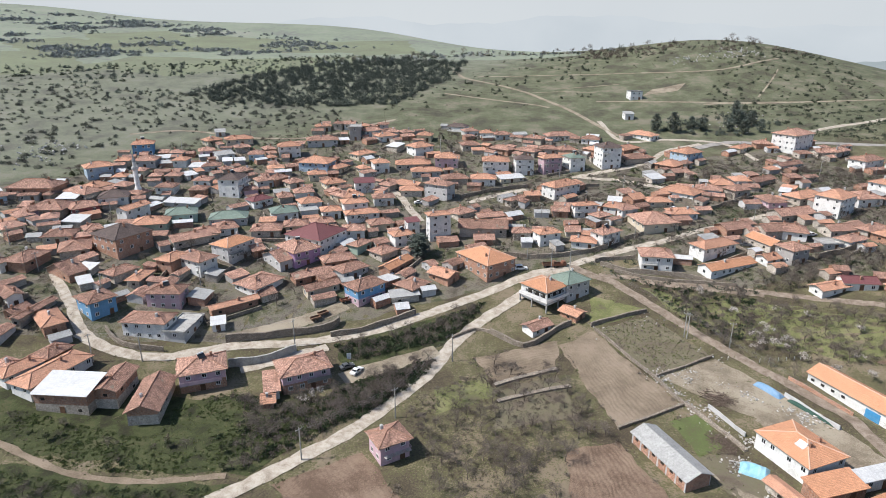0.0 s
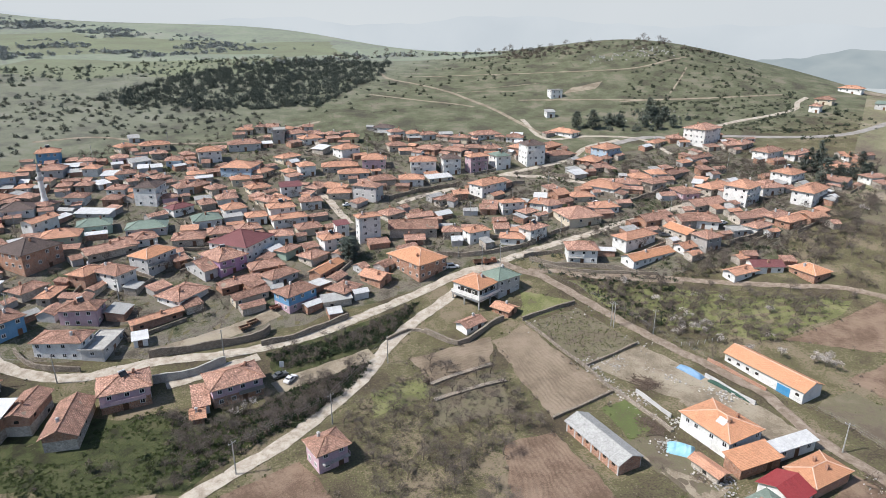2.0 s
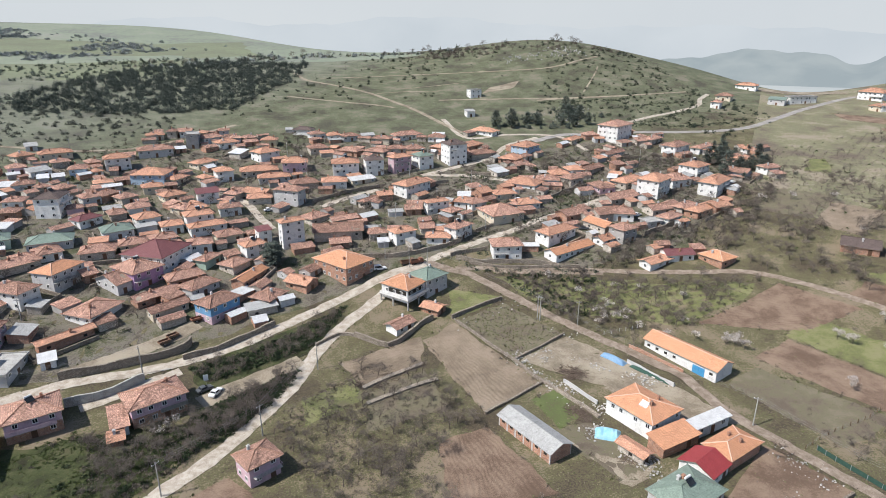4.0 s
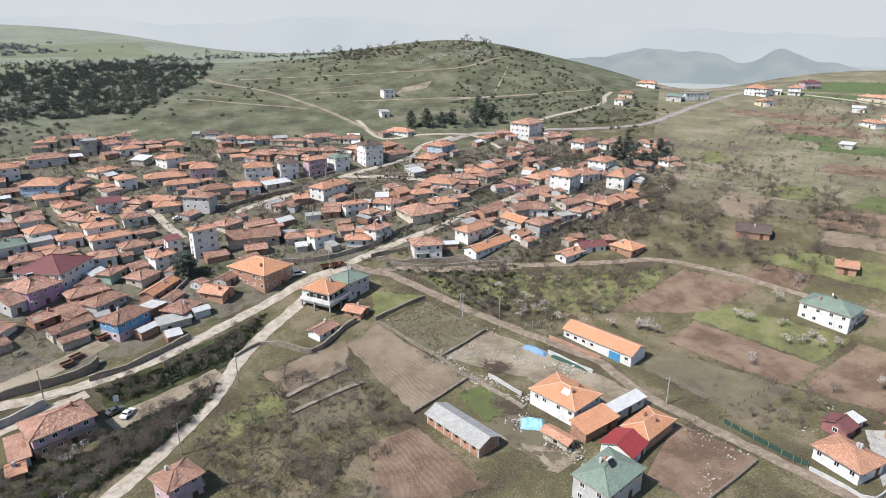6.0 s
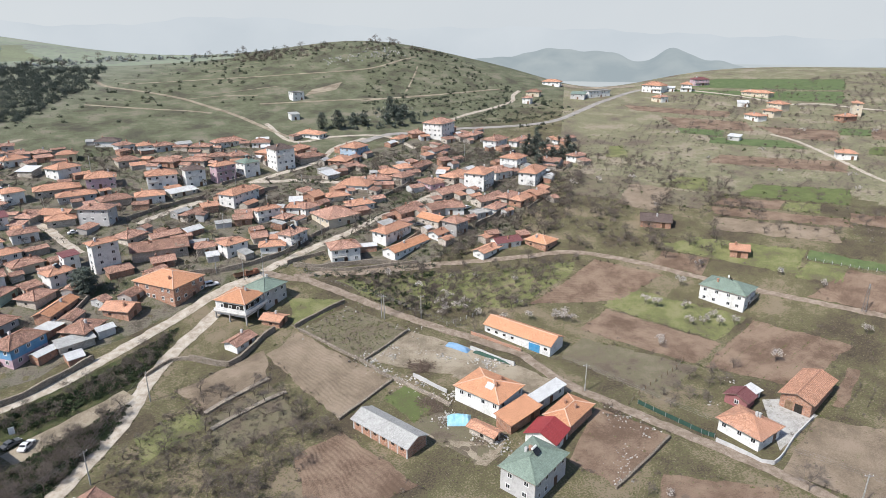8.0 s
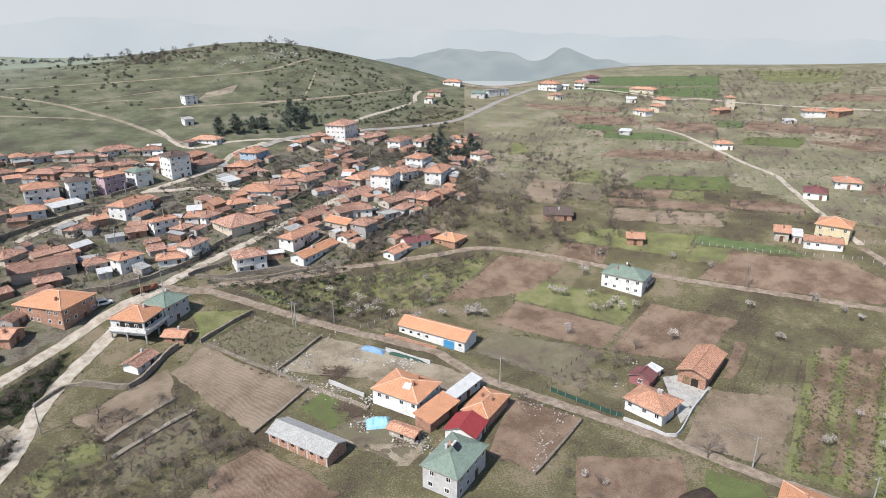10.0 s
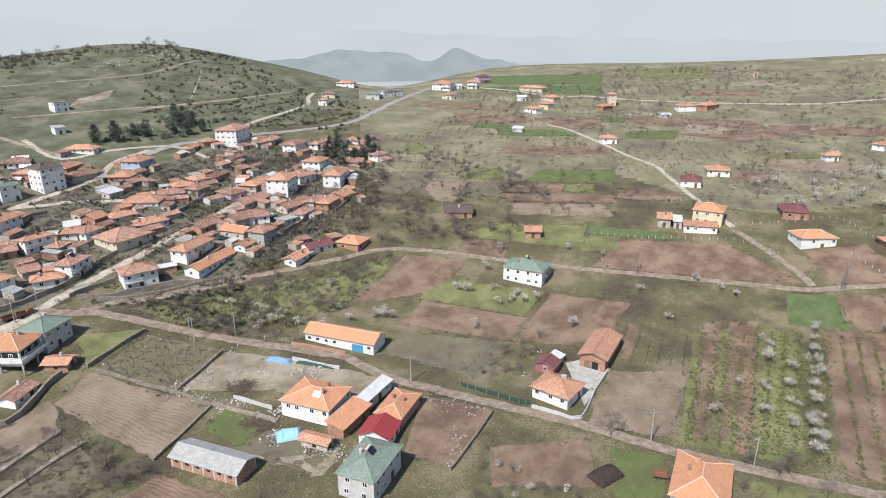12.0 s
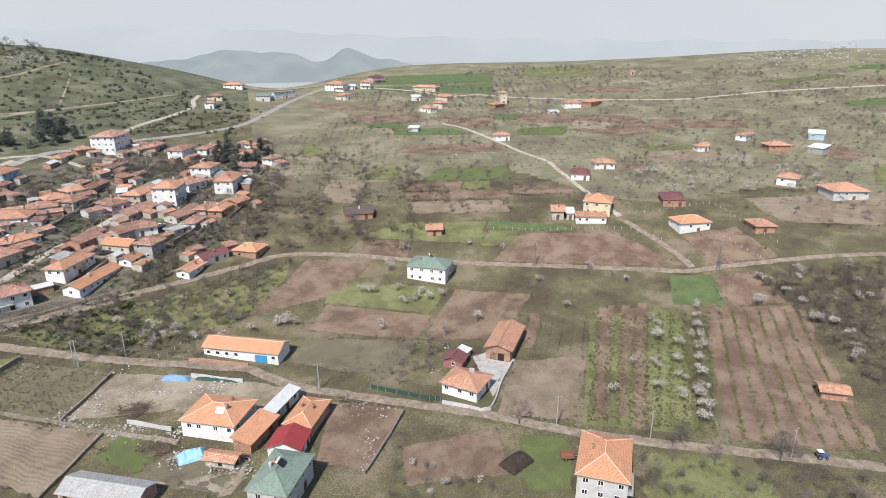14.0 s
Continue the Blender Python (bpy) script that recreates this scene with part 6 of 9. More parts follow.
wall_line("rubble wall round the muddy yard", [(106.4, 78.9), (96.7, 76.1), (87.3, 73.6), (83.3, 72.7)], high=0.9, thick=0.5)
wall_line("dry-stone wall under the ploughed field", [(41.8, 124.0), (50.7, 128.3), (60.8, 133.3)], high=0.7, thick=0.6)
wall_line("rubble wall along the gravel road", [(2.8, 165.2), (9.8, 169.7), (14.5, 168.2)], high=1.0, thick=0.6)
wall_line("rubble retaining wall by the village lane", [(7.9, 270.2), (22.5, 278.7), (40.2, 284.1)], high=1.8, thick=0.5)
wall_line("stone terrace wall in the village", [(40.4, 274.6), (57.0, 281.1), (73.5, 283.7)], high=1.5, thick=0.5)
wall_line("rubble terrace wall on the slope", [(101.4, 260.3), (118.3, 269.2), (128.4, 263.3)], high=1.6, thick=0.5)
wall_line("rubble retaining wall below village houses", [(69.8, 224.6), (81.3, 230.5), (92.4, 237.3)], high=1.5, thick=0.5)
wall_line("rubble retaining wall above the lower lane", [(54.8, 207.9), (60.9, 209.1), (69.6, 209.4)], high=1.6, thick=0.5)
wall_line("low rubble terrace wall above the orchard road", [(60.2, 201.3), (72.0, 195.4), (88.6, 191.3), (97.6, 189.1)], high=1.2, thick=0.5)
wall_line("rubble retaining wall under village houses", [(55.9, 241.7), (63.7, 239.4), (72.2, 237.8)], high=2.0, thick=0.5)
wall_line("short rubble terrace wall between houses", [(73.5, 241.2), (81.4, 247.5)], high=1.8, thick=0.5)
wall_line("rubble bank wall beside the village street", [(107.7, 248.3), (121.9, 256.0), (130.2, 260.8)], high=1.8, thick=0.5)
wall_line("rubble wall under a white house", [(102.5, 263.2), (111.0, 258.9)], high=1.6, thick=0.5)
wall_line("grey rubble wall of a ruined yard", [(131.8, 203.2), (140.1, 205.4), (149.2, 209.2)], high=2.2, thick=0.5)
wall_line("rubble terrace wall on the upper slope", [(156.5, 297.9), (171.4, 296.2), (184.3, 295.1)], high=1.4, thick=0.5)
wall_line("rubble terrace wall on the upper slope", [(84.9, 293.4), (94.3, 289.1), (103.3, 288.7)], high=1.5, thick=0.5)
field("village", "trodden dark ground between village houses", (72.4, 293.1), (124.4, 288.5), (91.1, 209.8), (44.5, 206.6), lift=0.025, ragged=1.5)
field("village", "trodden dark ground between village houses", (124.4, 288.5), (211.6, 262.5), (142.2, 190.3), (91.1, 209.8), lift=0.025, ragged=1.5)
field("village", "trodden dark ground between village houses", (89.0, 304.7), (176.0, 331.6), (232.4, 287.2), (211.6, 262.5), lift=0.025, ragged=1.5)
field("village", "trodden dark ground between village houses", (91.1, 209.8), (142.2, 190.3), (97.6, 189.1), (60.8, 200.8), lift=0.025, ragged=1.5)

# ---- trees and scrub ----
SCRUB_BY_ROAD = [(66.1, 189.9), (94.3, 182.4), (134.8, 172.3), (153.5, 163.0), (132.0, 155.3), (115.4, 147.7), (100.8, 150.7), (92.8, 142.9), (76.5, 167.9)]
BANK = [(-108.6, 129.6), (-74.0, 120.6), (-66.7, 131.6), (-53.6, 139.2), (-43.8, 130.1), (-26.6, 136.3), (-17.9, 136.4), (-31.5, 118.5), (-42.9, 108.9), (-64.1, 107.4), (-79.2, 108.8), (-92.2, 114.1), (-100.8, 117.7)]
BANK_EAST = [(-51.4, 136.9), (-26.6, 136.3), (-17.9, 136.4), (-31.5, 118.5), (-42.9, 108.9)]
LOWBANK = [(-99.4, 108.4), (-63.2, 103.0), (-45.0, 104.2), (-49.1, 93.7), (-88.8, 93.2)]
PINKBANK = [(-28.6, 139.9), (-22.2, 147.9), (-13.1, 150.7), (-0.6, 157.0), (2.7, 161.7), (-3.7, 149.5), (-13.4, 134.7), (-22.4, 127.0), (-30.0, 123.7)]
MIDBANK = [(-32.1, 160.9), (-14.3, 166.4), (14.2, 185.2), (11.1, 178.9), (1.9, 165.2), (-13.7, 158.6), (-26.1, 153.2)]
ROADBANK = [(-19.5, 137.6), (-12.9, 148.0), (1.1, 159.3), (-3.7, 152.2), (-13.5, 136.4), (-19.9, 129.3)]
GARDENS = [(-9.5, 129.4), (2.5, 142.9), (15.4, 153.7), (31.8, 146.8), (40.7, 121.9), (29.3, 117.8), (13.5, 101.6), (-1.5, 103.2), (-5.5, 115.7)]
LOWFIELD = [(-2.6, 101.6), (-8.0, 115.7), (8.7, 117.7), (27.7, 115.8), (25.8, 94.1), (1.9, 94.0)]
GREYWOOD = [(193.7, 235.8), (235.8, 243.8), (245.3, 212.4), (211.0, 160.9), (176.3, 149.0), (158.4, 167.8), (154.9, 188.6)]
EAST = [(227.9, 15.5), (250.1, -23.4), (176.7, -23.2), (194.7, -11.7), (213.6, 1.7)]
NEARORCHARD = [(89.2, 70.3), (94.4, 69.4), (98.2, 45.6), (87.3, 39.0), (74.6, 59.4)]
BELOWROAD = [(120.1, 24.3), (140.1, -22.2), (125.1, -21.7), (100.0, 18.7)]
YARDTREES = [(117.8, 95.7), (138.0, 96.1), (147.0, 91.5), (129.6, 82.6), (113.0, 82.6)]
FIELDS = [(261.7, 288.3), (403.7, 298.7), (478.3, 185.9), (569.6, -27.6), (268.3, -23.5), (284.4, 42.0), (239.1, 116.3), (198.9, 149.0), (165.5, 162.7), (156.0, 180.4)]
BACKFIELDS = [(386.6, 342.6), (606.7, 300.4), (643.8, 87.3), (673.3, -28.1), (560.2, -27.5), (472.1, 183.4), (394.9, 292.3)]
BLOSSOM = [(307.9, 87.0), (356.7, 41.7), (356.4, 2.7), (320.2, -1.5), (286.4, 54.5)]
HILL = [(-51.7, 393.8), (-37.4, 495.7), (61.7, 610.8), (141.9, 589.7), (202.9, 561.3), (324.5, 515.7)]
HILLTOP = [(128.3, 652.2), (184.8, 580.9), (248.4, 565.9), (299.2, 521.0), (232.8, 516.7), (150.1, 542.8), (108.3, 573.1)]
HILLEAST = [(209.3, 490.8), (284.5, 550.7), (319.0, 525.7), (311.4, 425.9), (316.0, 345.3), (257.8, 313.7), (207.8, 363.3), (159.9, 391.0)]
PINEWOOD = [(-178.3, 437.9), (-161.5, 498.9), (-121.4, 562.3), (-51.5, 617.6), (23.4, 591.0), (6.9, 517.2), (-18.8, 468.9), (-33.1, 434.6), (-85.8, 424.0), (-146.7, 424.3)]
WESTSLOPE = [(-302.5, 433.0), (-237.9, 457.1), (-143.1, 437.6), (-61.4, 412.6), (-62.7, 372.6), (-126.6, 360.6), (-172.1, 345.7), (-179.9, 296.1), (-201.3, 274.7)]
RIDGE = [(-339.3, 490.0), (-253.8, 538.6), (-144.0, 619.9), (43.3, 660.3), (-74.9, 587.3), (-209.4, 486.7), (-255.0, 451.3), (-307.7, 441.2)]
FARSLOPE = [(-627.3, 932.1), (-475.3, 945.1), (-236.9, 816.4), (-53.8, 725.7), (-204.6, 606.0), (-319.5, 530.4), (-373.4, 542.3)]
VILLAGE = [(-187.5, 253.1), (-160.4, 325.9), (-63.4, 377.1), (38.8, 368.5), (87.6, 346.5), (117.5, 303.9), (215.8, 296.0), (173.3, 230.7), (97.2, 219.9), (44.9, 212.6), (1.2, 207.6), (-30.9, 189.0), (-57.2, 174.5), (-97.2, 166.7), (-123.9, 154.0)]
JUNCTION_SLOPE = [(68.7, 194.3), (87.5, 188.4), (101.9, 183.2), (91.1, 162.5), (75.9, 166.2)]
PINES = [(168.5, 365.8), (176.5, 373.0), (174.0, 359.3), (186.3, 376.0), (181.6, 389.2), (185.1, 362.2), (152.1, 366.6), (147.8, 371.2), (134.8, 364.5), (126.0, 368.4)]
CYPRESSES = [(211.0, 275.1), (215.6, 273.0), (213.4, 262.5), (227.8, 286.1), (224.0, 259.3), (232.7, 262.2), (214.2, 254.9), (203.8, 252.3), (242.3, 276.1)]
DARK_TREES = [(-8.8, 213.3), (-10.3, 215.4), (-7.2, 216.3)]
WHITE_TREES = [(121.7, 138.1), (123.5, 137.4), (91.8, 162.1), (97.9, 156.0), (96.5, 163.4), (158.3, 86.8), (170.1, 130.7), (154.5, 126.5), (161.1, 120.3), (164.0, 112.6), (166.2, 105.8), (152.3, 129.7), (184.1, 134.9), (205.3, 101.7), (201.8, 115.5), (211.2, 11.3), (211.8, 11.7)]
ROADSIDE_TREES = [(128.2, 18.8), (130.3, 17.3), (137.7, -2.4), (137.6, -4.1), (128.6, 24.0), (81.7, 160.2)]
BLOSSOM_NEAR = [(-33.8, 134.5), (-32.4, 136.2), (-35.5, 133.7), (100.2, 159.2), (92.9, 161.0)]
POLES = [(-11.5, 128.2), (-31.1, 112.7), (-95.6, 148.4), (-82.9, 149.9), (-43.2, 160.4), (2.7, 153.7), (38.4, 203.9), (44.8, 202.9), (72.4, 163.6)]
POLES2 = [(71.9, 164.5), (102.7, 103.8), (121.9, 44.5), (127.6, 23.7), (137.5, -4.6), (83.0, 158.7)]
LATTICE = [(228.0, 26.7), (202.2, 86.9)]
ORCHARD = [(181.0, 55.7), (202.8, 23.3), (137.2, 10.0), (126.3, 39.0)]
BROWN_FIELD = [(202.8, 23.3), (214.9, -1.4), (150.2, -21.1), (136.7, 6.8)]
WEEDY_ORCHARD = [(47.6, 168.7), (64.2, 175.0), (76.1, 154.6), (57.6, 146.9)]
OLD_ROWS = [(166.6, 69.7), (176.9, 55.6), (158.7, 49.9), (149.7, 64.8)]
MINARET = [(-132.7, 261.2)]
CAR_WHITE = [(-23.5, 147.8)]
CAR_DARK = [(-26.5, 149.9)]
VAN = [(27.8, 204.4)]
TRUCK = [(37.4, 205.9)]
TRUCK2 = [(40.7, 205.6)]
CART = [(-39.6, 173.5)]
CART2 = [(-37.7, 176.2)]
CART3 = [(-31.9, 183.9)]
TRACTOR = [(140.9, -10.1)]
TRAILER = [(111.2, 37.7)]
SIGN = [(-26.3, 152.7)]
HUT = [(132.1, 434.3)]
HUT2 = [(116.4, 391.1)]
HEAP = [(103.6, 46.6)]
CAR3 = [(98.3, 252.6)]
CAR4 = [(112.2, 215.6)]
PARKED = [(-10.7, 263.9)]
PARKED2 = [(-8.1, 263.5)]
CARVILLE = [(139.4, 221.6)]
WOODPILES = [(68.4, 133.5), (70.4, 134.2), (68.9, 136.3), (72.1, 134.3), (71.4, 136.6), (64.0, 119.0), (63.4, 121.0), (64.9, 117.5), (65.0, 119.5), (65.5, 116.1), (68.4, 137.6)]
RUBBLE = [(58.4, 147.0), (58.7, 145.2), (63.1, 148.0), (67.6, 148.3), (66.0, 143.8), (64.9, 111.1), (66.0, 112.2), (64.5, 112.2), (64.4, 108.8), (68.3, 100.5), (69.3, 98.9), (67.2, 102.2), (72.8, 97.6), (70.3, 97.3), (70.9, 94.2), (88.6, 128.3), (87.6, 130.0), (87.9, 126.2), (92.3, 125.9), (90.5, 128.4), (85.3, 131.2), (77.6, 138.0), (79.5, 135.5), (72.3, 119.5), (70.9, 118.6), (69.9, 118.8), (61.8, 133.9), (62.7, 131.5), (60.9, 139.3), (59.5, 143.8), (65.3, 130.7), (66.7, 127.9)]
RUBBLE2 = [(88.3, 74.5), (86.5, 74.4), (93.3, 78.0), (85.1, 73.9), (102.1, 82.3), (101.9, 84.7), (104.9, 83.4), (104.8, 89.0), (103.3, 90.3), (105.5, 83.5), (126.9, 83.0), (139.9, 87.6), (139.2, 66.5), (138.2, 66.7), (106.7, 87.1)]
BLUE_COVER = [(83.0, 142.3), (86.8, 135.7)]
NET_PILE = [(88.0, 135.1), (93.9, 124.4)]
NET_FENCE = [(110.5, 92.6), (111.4, 88.4), (113.0, 81.9), (114.3, 76.4), (115.5, 73.7)]
TARP_AT = [(64.6, 110.7), (69.9, 107.8)]
FENCE_A = [(217.2, 115.2), (223.8, 100.8), (232.0, 86.7), (243.5, 66.8)]
FENCE_B = [(256.4, 70.9), (269.4, 55.2), (283.5, 40.6), (272.8, 28.6), (262.2, 18.6), (255.0, 10.8)]
FENCE_C = [(252.4, 29.3), (243.1, 17.8), (240.9, 14.7)]
FENCE_D = [(108.2, 93.5), (117.3, 96.4), (132.1, 99.1), (137.2, 101.0)]
FENCE_E = [(88.4, 151.5), (95.8, 151.7), (100.0, 152.1)]
FENCE_F = [(311.6, 118.8), (315.9, 101.6), (330.3, 81.9), (316.5, 69.6)]
FENCE_G = [(243.6, 63.3), (240.9, 50.1)]
ROCKS_HILL = [(185.5, 508.7), (192.2, 508.8), (220.6, 514.2), (228.0, 515.8), (232.8, 516.7), (237.2, 516.4), (245.9, 521.0), (245.6, 514.9), (211.6, 507.7), (190.4, 512.7), (229.3, 525.1), (246.4, 527.5), (198.3, 513.8)]
ROCKS_WEST = [(-203.9, 309.5), (-202.9, 312.6), (-196.0, 307.9), (-199.4, 316.4), (-200.8, 299.5), (-204.3, 303.0), (-193.3, 310.5), (-205.2, 321.7), (-218.9, 322.8), (-191.8, 318.4), (-193.0, 292.9)]
ROCKS_GRAVES = [(175.9, 384.0), (181.6, 389.2), (181.4, 380.5), (188.2, 386.8), (194.3, 394.2), (174.9, 373.1), (169.5, 376.6), (191.3, 383.4), (170.4, 387.5), (177.6, 367.7)]
ROCKS_EAST = [(685.4, 69.2), (698.5, 37.2), (713.0, 10.4), (723.4, 1.6), (704.2, 28.3), (687.6, 55.0), (677.0, 77.8), (686.5, 18.1)]
CUT_A = [(188.0, 344.2), (214.7, 356.7), (241.8, 365.6), (275.0, 383.9), (289.0, 403.9)]
CUT_B = [(229.2, 351.3), (249.8, 345.9), (273.8, 345.5), (293.7, 351.6)]
CUT_C = [(170.4, 412.9), (192.3, 410.9), (219.0, 409.4), (237.9, 410.1)]
CUT_D = [(218.8, 393.5), (249.8, 398.1), (283.5, 401.6)]
TERRACE_A = [(12.1, 140.3), (20.8, 145.0), (32.3, 149.4)]
TERRACE_B = [(12.4, 133.9), (24.5, 138.3), (34.7, 141.6)]
TERRACE_C = [(-6.1, 132.9), (2.5, 140.3), (11.9, 148.2), (18.6, 153.7)]
RIDGE_LINE = [(-115.2, 581.9), (-75.7, 593.8), (-35.3, 618.9), (8.4, 636.7), (53.6, 644.5), (87.1, 641.9), (117.4, 623.8), (145.3, 604.4)]
WEST_LINE = [(-328.1, 472.6), (-298.4, 493.1), (-267.6, 518.7), (-229.6, 537.1), (-182.6, 568.5), (-137.7, 591.4), (-98.3, 604.9)]
VILLAGE_EAST = [(98.0, 283.1), (164.5, 324.4), (224.8, 312.2), (224.4, 266.9), (175.6, 208.8), (131.4, 188.7), (109.6, 184.7), (94.1, 182.8), (68.1, 200.2), (53.4, 233.9), (65.6, 272.0)]
VILLAGE_EDGE = [(226.1, 274.1), (252.0, 276.2), (209.2, 225.0), (164.4, 186.5), (146.8, 178.1), (141.0, 193.5), (111.2, 183.3), (104.9, 188.7), (120.9, 201.4), (153.9, 205.6), (183.8, 224.7)]
GREYWOOD_WIDE = [(188.8, 242.0), (252.0, 259.9), (267.0, 198.8), (237.6, 144.8), (183.4, 132.3), (162.4, 159.9), (150.3, 186.7)]
SKYLINE_EAST = [(624.8, 254.9), (636.3, 179.5), (604.4, 169.7), (591.7, 240.8)]
ORCHARD_WHITE = [(175.6, 34.3), (160.4, 30.8), (149.0, 27.6), (183.9, 36.7), (165.6, 25.8), (148.7, 21.7), (174.5, 28.0), (200.4, 28.8), (187.1, 25.5), (181.1, 24.5), (169.4, 21.1), (162.0, 19.3), (153.2, 17.3), (145.5, 15.0), (141.1, 13.8), (194.0, 26.9), (150.0, 16.5), (211.0, 11.2), (175.5, 22.1), (157.6, 23.2)]
SMALL_WHITE = [(159.2, 36.5), (141.4, 36.9), (208.2, 59.2), (207.3, 53.0), (208.9, 68.3), (191.6, 80.1), (230.8, 2.0), (225.3, 10.2), (224.2, -16.0), (221.6, -9.2), (180.8, 65.4), (186.4, 39.0)]
GARDEN_WHITE = [(120.1, 137.3), (122.4, 135.9), (123.7, 133.5), (91.4, 158.0), (99.5, 158.1), (94.9, 156.6), (155.1, 114.0), (158.3, 111.2), (161.8, 107.9), (113.0, 141.7), (106.0, 145.9), (137.8, 110.2)]
BIG_BARE = [(130.6, 17.8), (135.7, -2.6), (212.8, -5.8), (206.7, -18.3), (230.5, -3.4), (223.0, 4.4), (233.5, -11.6), (126.3, 9.3), (111.7, 19.0), (117.4, 52.3)]
field("soil", "brown ploughed strip between orchard rows", (189.7, 54.3), (190.9, 52.0), (130.2, 35.6), (129.1, 37.4), lift=0.11, ragged=0.3)
field("soil", "brown ploughed strip between orchard rows", (191.9, 50.2), (193.3, 47.5), (133.9, 31.1), (131.8, 33.0), lift=0.11, ragged=0.3)
field("soil", "brown ploughed strip between orchard rows", (195.4, 46.0), (196.8, 43.2), (131.3, 25.7), (129.9, 28.0), lift=0.11, ragged=0.3)
field("soil", "brown ploughed strip between orchard rows", (171.6, 74.3), (173.1, 71.7), (152.9, 64.5), (151.5, 66.8), lift=0.11, ragged=0.3)
SLOPE_A = [(54.4, 206.9), (61.8, 207.1), (70.3, 206.9)]
SLOPE_B = [(57.8, 201.3), (71.3, 194.0), (87.6, 189.5), (101.8, 185.5)]
SLOPE_C = [(55.2, 239.5), (62.9, 237.1), (73.0, 235.2)]
SLOPE_D = [(105.5, 245.4), (119.9, 252.4), (135.3, 261.1)]
SLOPE_E = [(129.5, 200.0), (146.0, 205.8), (163.5, 212.8)]
SLOPE_F = [(83.5, 289.6), (92.7, 285.2), (103.4, 283.3), (120.9, 278.7)]
SLOPE_G = [(145.7, 294.7), (168.3, 291.1), (187.0, 288.7)]
SLOPE_H = [(89.3, 236.5), (91.4, 227.7), (100.5, 233.1)]
RUBBLE3 = [(57.9, 145.6), (58.7, 142.8), (59.9, 139.6), (61.1, 136.8), (62.2, 132.8), (63.4, 130.0), (64.5, 127.4), (65.6, 124.7), (66.6, 121.9), (64.8, 111.0), (67.1, 112.6), (67.7, 101.2), (69.5, 98.5), (72.0, 96.9), (65.4, 144.0), (69.1, 145.2), (74.5, 140.8), (86.1, 130.7), (89.4, 127.2), (100.9, 91.8), (101.6, 89.3), (102.1, 94.1), (88.4, 76.2), (91.9, 77.9), (95.0, 80.0)]
BRUSHPILES = [(70.1, 136.3), (70.6, 134.2), (72.6, 135.1), (64.6, 119.2), (65.1, 117.4), (63.7, 115.7), (103.1, 95.2), (102.6, 92.4), (64.0, 110.4), (67.3, 99.2), (18.4, 142.4), (21.5, 145.7), (13.6, 143.5)]
FAR_CREST = [(-627.3, 932.1), (-548.0, 931.6), (-458.8, 911.2), (-365.1, 872.4), (-272.7, 818.0), (-187.0, 754.8), (-100.5, 698.1)]
BROADLEAF = [(232.0, 299.2), (244.4, 308.2), (234.9, 285.0), (243.9, 285.7), (253.0, 288.6), (239.2, 266.8), (208.9, 261.6), (209.3, 245.3), (224.1, 267.7)]


# ---- trees ----
BARK = material("grey_brown_bark", [(0.10, 0.08, 0.065), (0.17, 0.14, 0.115)], 3.0, 0.95, 0.3, spread=0.2)
TWIGS = material("bare_grey_twigs", [(0.10, 0.082, 0.068), (0.18, 0.15, 0.128)], 1.5, 0.95, 0.0, spread=0.22)
PETALS = material("white_blossom", [(0.48, 0.44, 0.40), (0.66, 0.61, 0.56)], 1.5, 0.8, 0.0, spread=0.1)
# Needle colour raised above pine's own for the haze over the wood.
NEEDLES = material("hazed_pine_needles", [(0.066, 0.08, 0.068), (0.112, 0.132, 0.108)], 1.2, 0.9, 0.0, spread=0.25)
LEAVES = material("olive_scrub_leaves", [(0.06, 0.075, 0.035), (0.10, 0.115, 0.05)], 1.2, 0.9, 0.0, island=0.3)
DARK_LEAVES = material("dark_green_scrub", [(0.035, 0.05, 0.026), (0.065, 0.085, 0.038)], 1.2, 0.9, 0.0, island=0.35)
BRUSH = material("brown_bare_scrub", [(0.10, 0.082, 0.066), (0.175, 0.145, 0.118)], 1.2, 0.95, 0.0, island=0.3)
STRAW = material("dry_grass_tufts", [(0.16, 0.14, 0.09), (0.25, 0.22, 0.15)], 0.8, 0.95, 0.0, island=0.3)
GREENS = material("fresh_grass_tufts", [(0.08, 0.095, 0.036), (0.135, 0.15, 0.058)], 0.8, 0.95, 0.0, island=0.35)
JUNIPER = material("dark_juniper", [(0.045, 0.055, 0.038), (0.075, 0.088, 0.06)], 1.2, 0.95, 0.0, island=0.3)


# Oak scrub of the western slope, greyed by haze mixed into its colour.
HAZED_SCRUB = material("hazed_oak_scrub", [(0.085, 0.09, 0.072), (0.125, 0.13, 0.102)], 1.2, 0.95, 0.0, island=0.3)
# Lighter copy of the brush for far trees, haze included in the colour.
FAR_BRUSH = material("hazed_far_brush", [(0.145, 0.122, 0.102), (0.225, 0.19, 0.16)], 1.2, 0.95, 0.0, island=0.3)
BRAMBLE = material("lush_green_brambles", [(0.045, 0.062, 0.02), (0.085, 0.112, 0.036)], 1.0, 0.85, 0.0, island=0.4)


